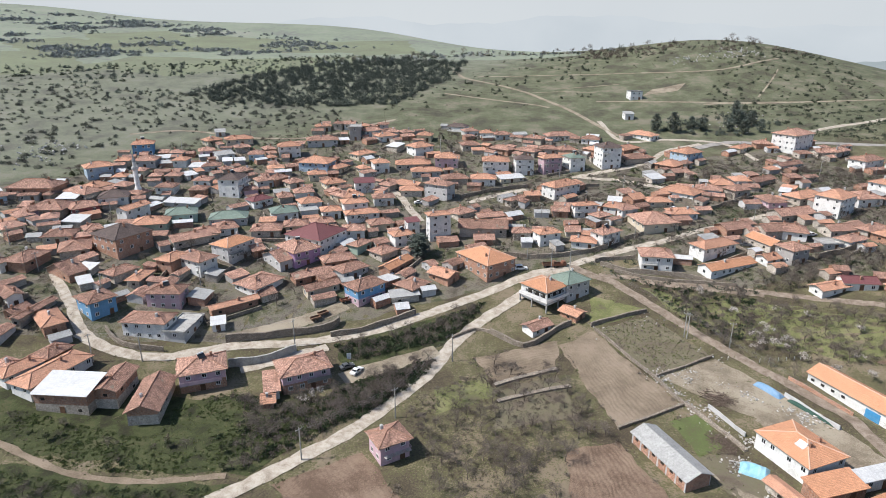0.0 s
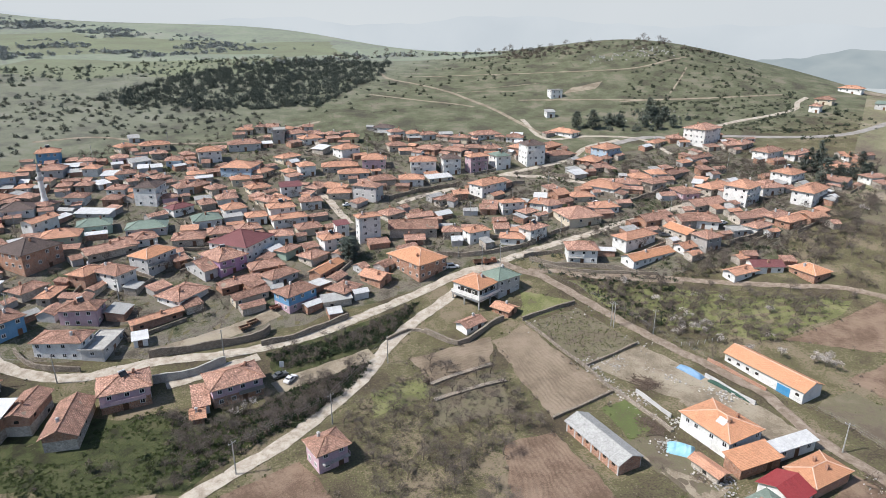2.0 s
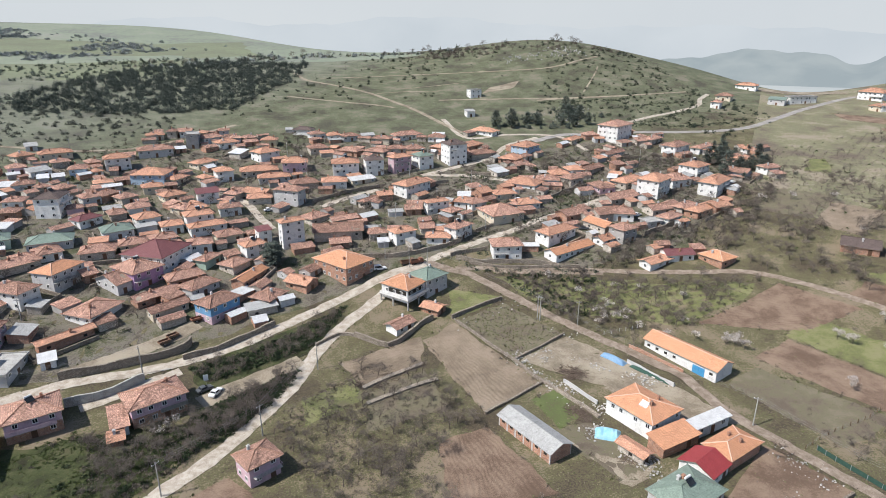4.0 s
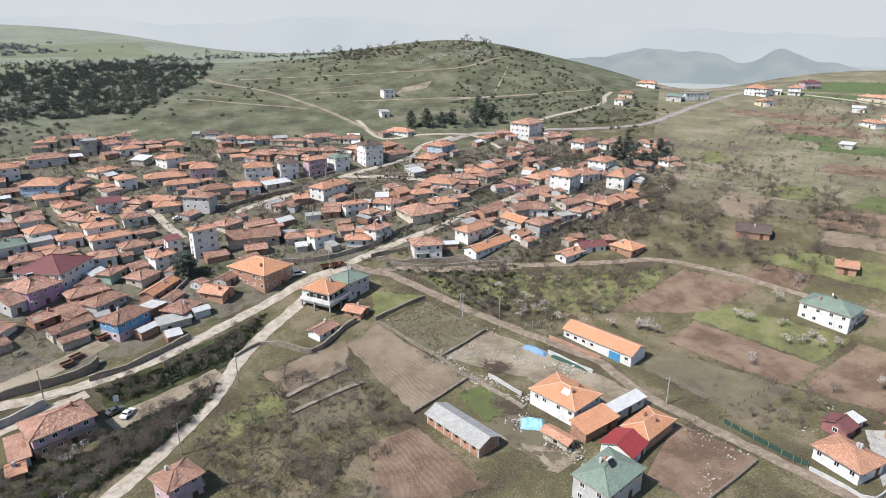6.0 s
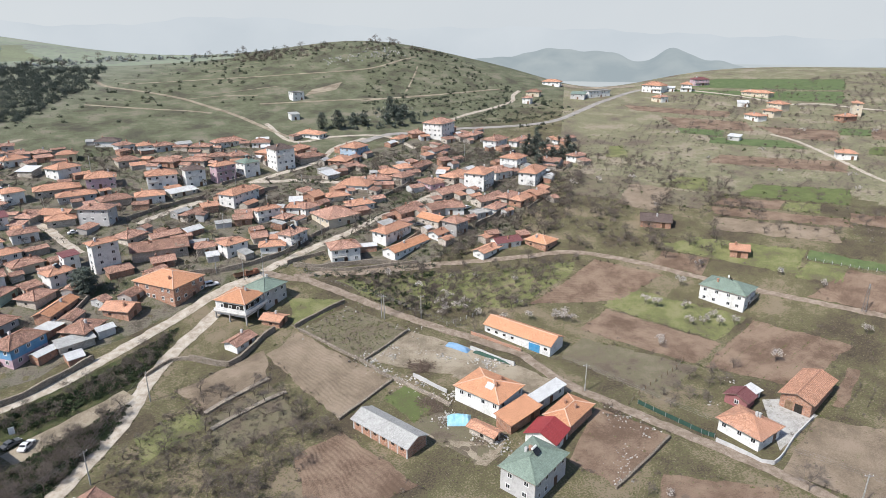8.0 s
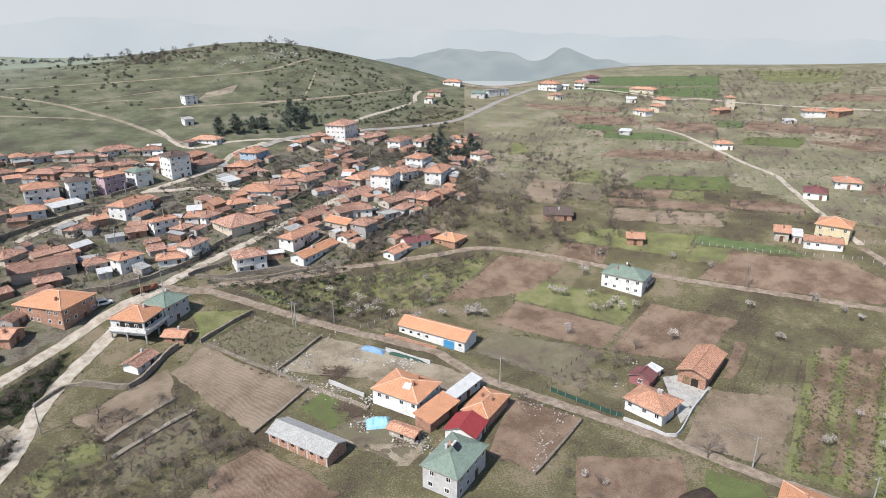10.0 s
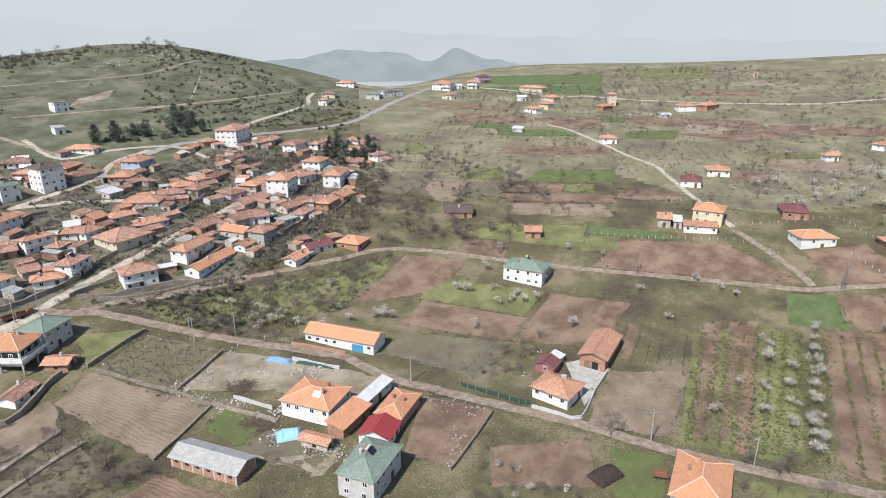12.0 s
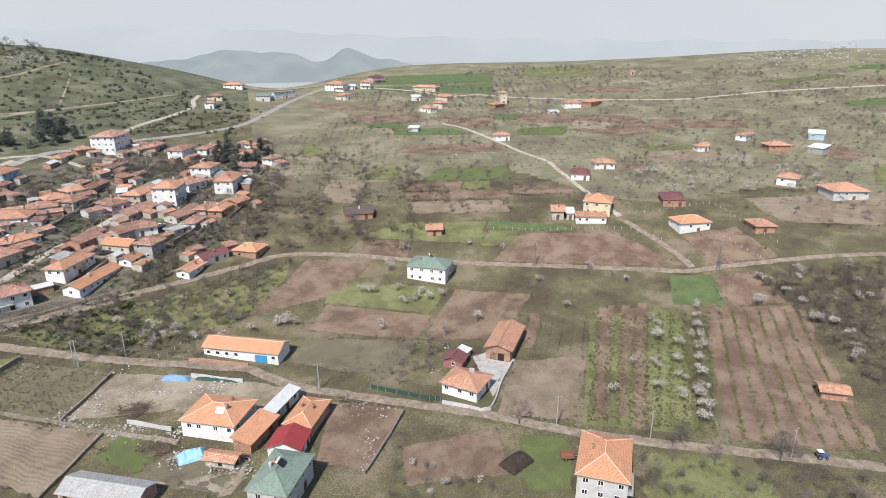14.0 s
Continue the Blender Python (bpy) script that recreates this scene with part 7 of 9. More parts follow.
def limb_lines(rng, high, wide, levels):
    """Branches of a tree as (from, to, radius, radius, level)."""
    out = []

    def grow(a, d, long, r, lev):
        b = a + d * long
        out.append((a, b, r, r * 0.62, lev))
        if lev >= levels:
            return
        for _ in range(rng.choice((3, 4)) if lev < 2 else 3):
            turn = Vector((rng.gauss(0, 1), rng.gauss(0, 1), rng.gauss(0.25, 0.6))).normalized()
            e = (d * (0.75 if lev else 0.55) + turn * (0.75 + 0.1 * lev) * wide).normalized()
            if e.z < -0.15:
                e.z *= -0.4
            grow(a + d * long * rng.uniform(0.55, 1.0), e, long * rng.uniform(0.62, 0.86), r * 0.55, lev + 1)

    grow(Vector((0, 0, -0.2)), Vector((rng.gauss(0, 0.06), rng.gauss(0, 0.06), 1)).normalized(), high * 0.31, high * 0.02, 0)
    return out


def tree_meshes(seed, high, wide, levels=4, petals=0, leaf=0, size=0.16, fuzz=9):
    rng = random.Random(seed)
    lines = limb_lines(rng, high, wide, levels)
    trunk, crown = Shape(), Shape()
    tips = []
    for a, b, ra, rb, lev in lines:
        if lev < 2:
            trunk.tube(a, b, max(ra, 0.02), max(rb, 0.012), 5, cap=False)
        else:
            w = max(0.010, ra)
            side = (b - a).cross(Vector((rng.gauss(0, 1), rng.gauss(0, 1), rng.gauss(0, 1)))).normalized() * w
            crown.face([a - side, a + side, b + side * 0.4, b - side * 0.4])
            if lev == levels:
                tips.append(b)
                for _ in range(fuzz):
                    c = b + Vector((rng.gauss(0, 0.5), rng.gauss(0, 0.5), rng.gauss(0.15, 0.4))) * high * 0.13
                    crown.face([b - side * 1.2, b + side * 1.2, c])
    for _ in range(petals + leaf):
        p = rng.choice(tips) + Vector((rng.gauss(0, 1), rng.gauss(0, 1), rng.gauss(0, 1))) * high * 0.045
        u = Vector((rng.gauss(0, 1), rng.gauss(0, 1), rng.gauss(0, 1))).normalized()
        v = u.cross(Vector((rng.gauss(0, 1), rng.gauss(0, 1), rng.gauss(0, 1)))).normalized()
        s = size * rng.uniform(0.6, 1.3)
        crown.face([p - u * s, p + v * s, p + u * s, p - v * s], 1)
    return trunk.mesh("trunk", BARK), crown.mesh("crown", TWIGS, PETALS if petals else LEAVES)


def pine_meshes(seed, high, wide, round_=False):
    rng = random.Random(seed)
    trunk, crown = Shape(), Shape()
    trunk.tube((0, 0, -0.2), (0, 0, high * 0.95), high * 0.025, high * 0.006, 6)
    for k in range(26):
        t = 0.16 + 0.82 * k / 26
        r = wide * (math.sin(math.pi * min(0.97, t)) ** 0.7 if round_ else 1.05 - t) * rng.uniform(0.75, 1.15)
        ang = k * 2.4 + rng.uniform(-0.3, 0.3)
        tip = Vector((math.cos(ang) * r, math.sin(ang) * r, high * t - r * 0.12))
        root = Vector((0, 0, high * t))
        crown.tube(root, tip, 0.05, 0.015, 3, mat=1, cap=False)
        for _ in range(84):
            c = root.lerp(tip, rng.uniform(0.25, 1.05)) + Vector((rng.gauss(0, 1), rng.gauss(0, 1), rng.gauss(0, 0.7))) * (0.15 * wide)
            u = Vector((rng.gauss(0, 1), rng.gauss(0, 1), rng.gauss(0, 0.6))).normalized() * rng.uniform(0.2, 0.42)
            v = Vector((-u.y, u.x, rng.gauss(0, 0.1))) * 0.5
            crown.face([c - u, c + v, c + u, c - v])
    return trunk.mesh("trunk", BARK), crown.mesh("crown", NEEDLES, BARK)


TREES = {
    "bare": [tree_meshes(s, 5.4, 1.0) for s in (1, 2, 3, 4)],
    "tall": [tree_meshes(s, 8.0, 0.7, 4) for s in (11, 12)],
    "white": [tree_meshes(s, 4.4, 0.62, 4, petals=620, size=0.075) for s in (21, 22, 23)],
    "sapling": [tree_meshes(s, 2.2, 0.9, 3) for s in (31, 32)],
    "pine": [pine_meshes(s, 9.0, 2.4) for s in (41, 42, 43)],
    "cypress": [pine_meshes(s, 8.5, 2.9, True) for s in (51, 52, 53)],
    "olive": [tree_meshes(s, 4.2, 1.0, 3, leaf=420, size=0.17) for s in (61, 62)],
}
TREE_WORDS = {"bare": ("bare_tree", "leafless fruit tree with a spreading twiggy crown"), "tall": ("bare_tree", "tall leafless roadside tree with upright branches"),
              "white": ("blossom_tree", "fruit tree in full white blossom"), "sapling": ("young_tree", "young leafless sapling in an orchard row"),
              "pine": ("pine_tree", "dark green pine tree with layered branches"), "cypress": ("conifer", "tall dark conifer beside village houses"), "olive": ("tree", "small olive-green leafy tree on the slope")}
rng = random.Random(99)


def tree(kind, x, y, scale=1.0, group=""):
    trunk, crown = rng.choice(TREES[kind])
    name, label = TREE_WORDS[kind]
    top = tagged(new(name, trunk), label, "tree", group)
    s = scale * rng.uniform(0.8, 1.2)
    top.matrix_basis = pose(x, y, level(x, y), 0, 0, rng.uniform(0, 360)) @ Matrix.Diagonal((s, s, s * rng.uniform(0.9, 1.1), 1))
    part("crown", crown, top)
    return top


def inside(poly, x, y):
    x, y = np.asarray(x), np.asarray(y)
    c = np.zeros(x.shape, bool)
    for (x1, y1), (x2, y2) in zip(poly, poly[1:] + poly[:1]):
        if y1 != y2:
            c ^= ((y1 > y) != (y2 > y)) & (x < (x2 - x1) * (y - y1) / (y2 - y1) + x1)
    return c


def spots(poly, n, seed, free=True, gap=0.0):
    """n random places in the polygon, clear of houses and roads."""
    g = np.random.default_rng(seed)
    p = np.array(poly)
    lo, hi = p.min(0), p.max(0)
    out = np.zeros((0, 2))
    for _ in range(40):
        q = g.uniform(lo, hi, (max(400, n * 3), 2))
        q = q[inside(poly, q[:, 0], q[:, 1])]
        if free:
            i, j = np.clip((q[:, 0] + 500).astype(int), 0, 1299), np.clip((q[:, 1] + 200).astype(int), 0, 1299)
            q = q[~TAKEN[i, j]]
        out = np.concatenate([out, q])
        if gap:
            keep = []
            for a in out:
                if all((a[0] - b[0]) ** 2 + (a[1] - b[1]) ** 2 > gap * gap for b in keep):
                    keep.append(a)
                if len(keep) >= n:
                    break
            out = np.array(keep).reshape(-1, 2)
        if len(out) >= n:
            break
    return out[:n]


def clump(seed, n, flat=1.0, leaf=0.2):
    """A unit clump of n small leaves or twigs, uneven and loose, as triangles."""
    g = np.random.default_rng(seed)
    d = g.normal(size=(n, 3))
    d /= np.linalg.norm(d, axis=1)[:, None]
    lump = 0.65 + 0.35 * np.sin(d[:, :1] * 4 + seed) * np.cos(d[:, 1:2] * 3.3 + seed) + g.uniform(-0.2, 0.2, (n, 1))
    c = d * lump * g.uniform(0.45, 1.0, (n, 1)) ** 0.5
    c[:, 2] = np.abs(c[:, 2]) * flat + 0.02
    a, b = g.normal(size=(n, 3)), g.normal(size=(n, 3))
    a *= leaf / np.linalg.norm(a, axis=1)[:, None]
    b *= leaf / np.linalg.norm(b, axis=1)[:, None]
    return np.stack([c - a, c + a, c + b * 1.4], 1).reshape(-1, 3)


def stuff(name, label, places, sizes, mat, leaves=36, flat=0.9, leaf=0.22, seed=0, category="bushes"):
    """Many clumps on the ground, joined into one."""
    g = np.random.default_rng(seed)
    kinds = [clump(seed * 10 + k, leaves, flat, leaf) for k in range(5)]
    places = np.asarray(places, float)
    if not len(places):
        return None
    z = ground_z(places[:, 0], places[:, 1])
    out = []
    for i, (p, h) in enumerate(zip(places, z)):
        k, t = kinds[i % 5], g.uniform(0, 2 * math.pi)
        s = sizes[0] + (sizes[1] - sizes[0]) * g.random() ** 1.5
        r = np.array([[math.cos(t), -math.sin(t), 0], [math.sin(t), math.cos(t), 0], [0, 0, g.uniform(0.7, 1.2)]])
        out.append(k @ r.T * s + (p[0], p[1], h))
    v = np.concatenate(out).astype(np.float32)
    me = bpy.data.meshes.new(name)
    n = len(v) // 3
    me.vertices.add(len(v))
    me.vertices.foreach_set("co", v.ravel())
    me.loops.add(len(v))
    me.loops.foreach_set("vertex_index", np.arange(len(v), dtype=np.int32))
    me.polygons.add(n)
    me.polygons.foreach_set("loop_start", np.arange(0, len(v), 3, dtype=np.int32))
    me.update(calc_edges=True)
    me.materials.append(mat)
    return tagged(new(name, me), label, category, "", "stuff")


def along_line(points, gap, spread, seed):
    line = smooth_line(points, gap)
    return line + np.random.default_rng(seed).normal(0, spread, line.shape)


def patchy(places, size, keep, seed):
    """Thins places out into loose clusters with open ground between them."""
    p = np.asarray(places) / size
    w = sum(np.sin(p[:, 0] * k * math.cos(a) + p[:, 1] * k * math.sin(a) + c) for k, a, c in ((1.0, seed, 0.3), (1.7, seed + 1.1, 1.9), (2.6, seed + 2.3, 4.0), (4.1, seed + 3.6, 2.2))) / 4
    return np.asarray(places)[w + np.random.default_rng(seed).normal(0, 0.15, len(p)) > np.quantile(w, 1 - keep)]


def grove(kind, poly, n, seed, scale=1.0, gap=2.5, group=""):
    for x, y in spots(poly, n, seed, True, gap):
        tree(kind, float(x), float(y), scale, group)


def joined(name, label, kinds, places, scale, seed, category="trees"):
    """Far trees joined into one: limbs, twigs and petals of the same trees, turned and sized."""
    g = np.random.default_rng(seed)
    verts, faces, mats, base = [], [], [], 0
    source = []
    for kind in kinds:
        for pair in TREES[kind]:
            v, f, m = [], [], []
            for me, shift in ((pair[0], 0), (pair[1], 1)):
                o = len(v)
                v += [tuple(p.co) for p in me.vertices]
                f += [tuple(k + o for k in p.vertices) for p in me.polygons]
                m += [p.material_index + shift for p in me.polygons]
            source.append((np.array(v), f, m))
    white = "white" in kinds
    for x, y in places:
        v, f, m = source[g.integers(len(source))]
        t, s = g.uniform(0, 6.28), scale * g.uniform(0.7, 1.25)
        r = np.array([[math.cos(t), -math.sin(t), 0], [math.sin(t), math.cos(t), 0], [0, 0, 1]]) * s
        verts.append(v @ r.T + (x, y, level(x, y)))
        faces += [tuple(k + base for k in q) for q in f]
        mats += m
        base += len(v)
    me = bpy.data.meshes.new(name)
    me.from_pydata(np.concatenate(verts).tolist(), [], faces)
    for q in (BARK, TWIGS, PETALS if white else LEAVES):
        me.materials.append(q)
    me.polygons.foreach_set("material_index", mats)
    return tagged(new(name, me), label, category, "", "stuff")


grove("bare", SCRUB_BY_ROAD, 85, 1, 1.0, 2.6)
grove("white", SCRUB_BY_ROAD, 9, 2, 0.85, 6)
grove("bare", JUNCTION_SLOPE, 16, 3, 0.85)
grove("bare", BANK_EAST, 42, 4, 0.95, 1.8)
grove("bare", PINKBANK, 30, 204, 0.95, 1.8)
grove("bare", BANK, 8, 104, 0.7, 6)
grove("olive", BANK, 10, 5, 0.6, 5)
grove("bare", MIDBANK, 34, 6, 0.9, 2)
grove("bare", ROADBANK, 22, 7, 0.95, 2)
grove("bare", GARDENS, 64, 8, 1.0, 2.6)
grove("bare", LOWFIELD, 16, 9, 1.15, 3.5)
grove("bare", LOWBANK, 10, 109, 0.9, 4)
grove("white", EAST, 12, 12, 1.1, 5)
grove("bare", NEARORCHARD, 14, 13, 0.75, 3)
grove("white", NEARORCHARD, 5, 14, 0.6, 4)
grove("bare", BELOWROAD, 26, 15, 0.95, 4)
grove("bare", YARDTREES, 14, 16, 0.8, 3)
joined("trees", "grey leafless trees in a thicket beside the village", ["bare"], np.concatenate([patchy(spots(GREYWOOD_WIDE, 330, 10, True, 2.2), 9, 0.4, 3), spots(VILLAGE_EDGE, 90, 110, True, 2.0)]), 1.1, 10)
joined("trees", "leafless trees in the eastern thicket", ["bare"], spots(EAST, 100, 11, True, 2.5), 1.05, 11)
joined("trees", "leafless trees scattered over the fields", ["bare"], np.concatenate([patchy(spots(FIELDS, 640, 17, True, 3), 12, 0.5, 2), patchy(spots(BACKFIELDS, 420, 117, True, 4), 16, 0.5, 7), spots(SKYLINE_EAST, 26, 145, True, 5)]), 1.0, 17)
joined("trees", "blossoming trees scattered over the fields", ["white"], np.concatenate([spots(FIELDS, 34, 18, True, 8), spots(BLOSSOM, 46, 19, True, 4)]), 1.05, 18)
joined("trees", "bare trees along the hill crest", ["bare", "tall"], np.concatenate([along_line(RIDGE_LINE, 9.0, 5.0, 501), patchy(spots(HILLTOP, 110, 502), 20, 0.5, 5)]), 1.0, 501)
stuff("trees", "dark conifers and bushes of the hillside graveyard", spots([(118, 362), (140, 384), (195, 402), (204, 372), (165, 352)], 70, 505), (1.3, 3.2), NEEDLES, 170, 1.6, 0.13, 505, "trees")
stuff("trees", "dark round oaks along the hill crest", np.concatenate([along_line(RIDGE_LINE, 11.0, 6.0, 503), spots(HILLTOP, 26, 504)]), (1.4, 2.8), JUNIPER, 170, 1.7, 0.12, 503, "trees")
joined("trees", "leafless trees between village houses", ["bare"], np.concatenate([spots(VILLAGE, 260, 21, True, 3.2), spots(VILLAGE_EAST, 110, 121, True, 3)]), 1.0, 21)
grove("olive", VILLAGE, 14, 22, 1.0, 10)
for x, y in PINES:
    tree("cypress", x, y, 1.1)
for x, y in CYPRESSES:
    tree("cypress", x, y, 1.0)
for x, y in BROADLEAF:
    tree("cypress", x, y, 0.55)
for x, y in DARK_TREES:
    tree("cypress", x, y, 1.0)
for x, y in WHITE_TREES:
    tree("white", x, y, 0.95)
for x, y in ORCHARD_WHITE:
    tree("white", x, y, 1.1, "blossoming orchard rows")
for x, y in SMALL_WHITE:
    tree("white", x, y, 0.85)
for x, y in GARDEN_WHITE:
    tree("white", x, y, 1.0)
for x, y in BIG_BARE:
    tree("tall", x, y, 0.95)
for x, y in BLOSSOM_NEAR:
    tree("white", x, y, 0.75)
for x, y in ROADSIDE_TREES:
    tree("tall", x, y, 0.8)

# orchard rows, and young trees in the brown field
def between(q, u, v):
    (ax, ay), (bx, by), (cx, cy), (dx, dy) = q
    return ((ax * (1 - u) + bx * u) * (1 - v) + (dx * (1 - u) + cx * u) * v, (ay * (1 - u) + by * u) * (1 - v) + (dy * (1 - u) + cy * u) * v)


def rows_of(q, across, along, kind, scale, group, white=()):
    for i in range(across):
        for k in range(along):
            if rng.random() < 0.1:
                continue
            x, y = between(q, (i + 0.5) / across + rng.gauss(0, 0.006), (k + 0.5) / along + rng.gauss(0, 0.01))
            tree("white" if i in white and rng.random() < 0.85 else kind, x, y, scale * (0.85 if i in white and kind == "sapling" else 1.0), group)


rows_of(ORCHARD, 10, 14, "sapling", 0.85, "orchard rows")
rows_of(BROWN_FIELD, 6, 14, "sapling", 0.6, "young trees in the brown field")
rows_of(WEEDY_ORCHARD, 6, 6, "sapling", 0.75, "young orchard by the ploughed field")
rows_of(OLD_ROWS, 5, 8, "sapling", 0.8, "garden rows behind the barn")

# scrub, grass and weeds
stuff("scrub", "dense dark green scrub on the bank", np.concatenate([spots(BANK, 45, 31), spots(BANK_EAST, 160, 131), spots(PINKBANK, 230, 231)]), (0.4, 1.5), DARK_LEAVES, 46, seed=1)
stuff("brambles", "lush green brambles and weeds covering the bank", np.concatenate([patchy(spots(BANK, 3000, 331), 7, 0.65, 3), spots(LOWBANK, 420, 332)]), (0.2, 0.8), BRAMBLE, 34, 0.8, 0.2, 331)
stuff("scrub", "brown leafless scrub on the bank", np.concatenate([spots(BANK, 25, 32), spots(BANK_EAST, 300, 132), spots(PINKBANK, 260, 232)]), (0.5, 1.4), BRUSH, 46, leaf=0.16, seed=2)
stuff("scrub", "dark scrub between road and street", np.concatenate([spots(MIDBANK, 520, 33), spots(ROADBANK, 300, 133), spots(JUNCTION_SLOPE, 160, 134), spots(PINKBANK, 160, 135)]), (0.5, 1.6), DARK_LEAVES, 60, seed=3)
stuff("scrub", "brown scrub between road and street", np.concatenate([spots(MIDBANK, 420, 34), spots(ROADBANK, 320, 35)]), (0.5, 1.5), BRUSH, 60, leaf=0.11, seed=4)
stuff("scrub", "brown scrub below the village road", np.concatenate([spots(SCRUB_BY_ROAD, 700, 36), spots(JUNCTION_SLOPE, 100, 37)]), (0.4, 1.5), BRUSH, 64, leaf=0.1, seed=5)
stuff("scrub", "low weeds and scrub in the gardens", np.concatenate([spots(GARDENS, 1300, 38), spots(LOWFIELD, 200, 39)]), (0.3, 1.1), BRUSH, 60, leaf=0.1, seed=6)
stuff("scrub", "grey leafless thicket beside the village", np.concatenate([patchy(spots(GREYWOOD_WIDE, 1300, 40), 9, 0.4, 3), spots(VILLAGE_EDGE, 420, 140)]), (0.6, 2.0), BRUSH, 60, leaf=0.09, seed=7)
stuff("scrub", "grey leafless thicket in the east", np.concatenate([spots(EAST, 520, 41), spots(BELOWROAD, 90, 42)]), (0.6, 1.9), BRUSH, 64, leaf=0.1, seed=8)
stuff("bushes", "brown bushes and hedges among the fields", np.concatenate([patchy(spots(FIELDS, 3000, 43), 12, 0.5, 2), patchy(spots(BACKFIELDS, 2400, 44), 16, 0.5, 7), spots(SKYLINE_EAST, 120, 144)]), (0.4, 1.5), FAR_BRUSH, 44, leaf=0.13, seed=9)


def orchard_grid(poly, gap, seed, keep):
    """Fruit trees on a loose grid along the strips, in patches, off the ploughed and green fields."""
    g = np.random.default_rng(seed)
    u, v = np.meshgrid(np.arange(-900, 900, gap), np.arange(-900, 900, gap * 1.1))
    t = radians(-56)
    p = np.stack([u * math.cos(t) - v * math.sin(t), u * math.sin(t) + v * math.cos(t)], -1).reshape(-1, 2) + g.normal(0, 0.5, (u.size, 2))
    ok = inside(poly, p[:, 0], p[:, 1])
    for quad in OPEN_FIELDS:
        ok &= ~inside(quad, p[:, 0], p[:, 1])
    p = p[ok]
    i, j = np.clip((p[:, 0] + 500).astype(int), 0, 1299), np.clip((p[:, 1] + 200).astype(int), 0, 1299)
    return patchy(p[~TAKEN[i, j]], 22, keep, seed)


stuff("orchard_trees", "rows of small leafless fruit trees in the far orchards", orchard_grid(FIELDS, 4.6, 401, 0.6), (0.9, 1.9), FAR_BRUSH, 56, 1.25, 0.10, 401, "trees")
GARDEN_ROWS, BARN_ROWS = [(176.3, 106.9), (207.0, 71.0), (190.3, 60.3), (177.8, 61.9), (174.3, 70.8), (175.0, 92.7)], [(112.1, 110.0), (138.6, 102.1), (130.7, 87.9), (113.8, 88.4)]
stuff("orchard_trees", "rows of small leafless fruit trees beside the lane", np.concatenate([orchard_grid(GARDEN_ROWS, 4.2, 403, 0.85), orchard_grid(BARN_ROWS, 4.0, 404, 0.8)]), (0.8, 1.6), BRUSH, 90, 1.25, 0.08, 403, "trees")
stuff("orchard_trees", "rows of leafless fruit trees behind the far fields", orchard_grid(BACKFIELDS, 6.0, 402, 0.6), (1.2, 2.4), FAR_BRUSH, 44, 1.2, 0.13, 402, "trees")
stuff("bushes", "olive bushes among the fields", np.concatenate([spots(FIELDS, 500, 45), spots(BACKFIELDS, 400, 46)]), (0.5, 1.5), LEAVES, 26, leaf=0.22, seed=10)
stuff("bushes", "dark juniper bushes scattered over the hillside", np.concatenate([patchy(spots(HILL, 420, 47), 30, 0.55, 4), spots(HILLEAST, 430, 48), spots(RIDGE, 160, 49), along_line(WEST_LINE, 2.5, 6.0, 153), along_line(RIDGE_LINE, 6, 6.0, 154)]), (0.8, 2.6), JUNIPER, 150, leaf=0.13, seed=11, flat=1.2)
stuff("bushes", "low brown brush over the hillside", np.concatenate([patchy(spots(HILL, 1700, 50), 26, 0.5, 6), spots(HILLEAST, 1500, 51)]), (0.3, 1.1), BRUSH, 30, leaf=0.15, seed=12)
stuff("bushes", "brown leafless trees along the hilltop", np.concatenate([patchy(spots(HILLTOP, 420, 52), 14, 0.45, 8), along_line(RIDGE_LINE, 5.0, 4.0, 152)]), (1.0, 3.4), BRUSH, 170, leaf=0.10, seed=13, flat=1.3)
stuff("bushes", "dark oak bushes scattered over the western slope", spots(WESTSLOPE, 520, 53), (0.8, 2.7), HAZED_SCRUB, 150, leaf=0.13, seed=14, flat=1.15)
# Far woods in a pale grey that paints the haze onto the leaves.
HAZY_WOOD = material("hazed_far_wood", [(0.19, 0.205, 0.20), (0.26, 0.275, 0.26)], 1.2, 0.95, 0.0, island=0.25)
far_slope = spots(FARSLOPE, 5200, 57, False)
stuff("wood", "woods and hedges on the far slope, greyed with painted haze", np.concatenate([patchy(far_slope, 38, 0.2, 5), along_line(RIDGE_LINE, 4, 9.0, 155), along_line(FAR_CREST, 5, 12.0, 156)]), (1.8, 4.6), HAZY_WOOD, 26, leaf=0.3, seed=40, flat=0.9, category="woods")
stuff("wood", "dark pine wood along the ridge", spots(PINEWOOD, 1500, 54), (1.8, 3.9), NEEDLES, 170, leaf=0.12, seed=15, flat=1.5, category="woods")
stuff("bushes", "bare scrub and gardens between village houses", np.concatenate([spots(VILLAGE, 2300, 55), spots(VILLAGE_EAST, 900, 155)]), (0.4, 1.8), BRUSH, 44, leaf=0.12, seed=16)
stuff("bushes", "green garden weeds between village houses", np.concatenate([spots(VILLAGE, 1500, 56), spots(VILLAGE_EAST, 700, 156), spots(VILLAGE_EDGE, 160, 157)]), (0.3, 1.5), DARK_LEAVES, 30, leaf=0.19, seed=17)

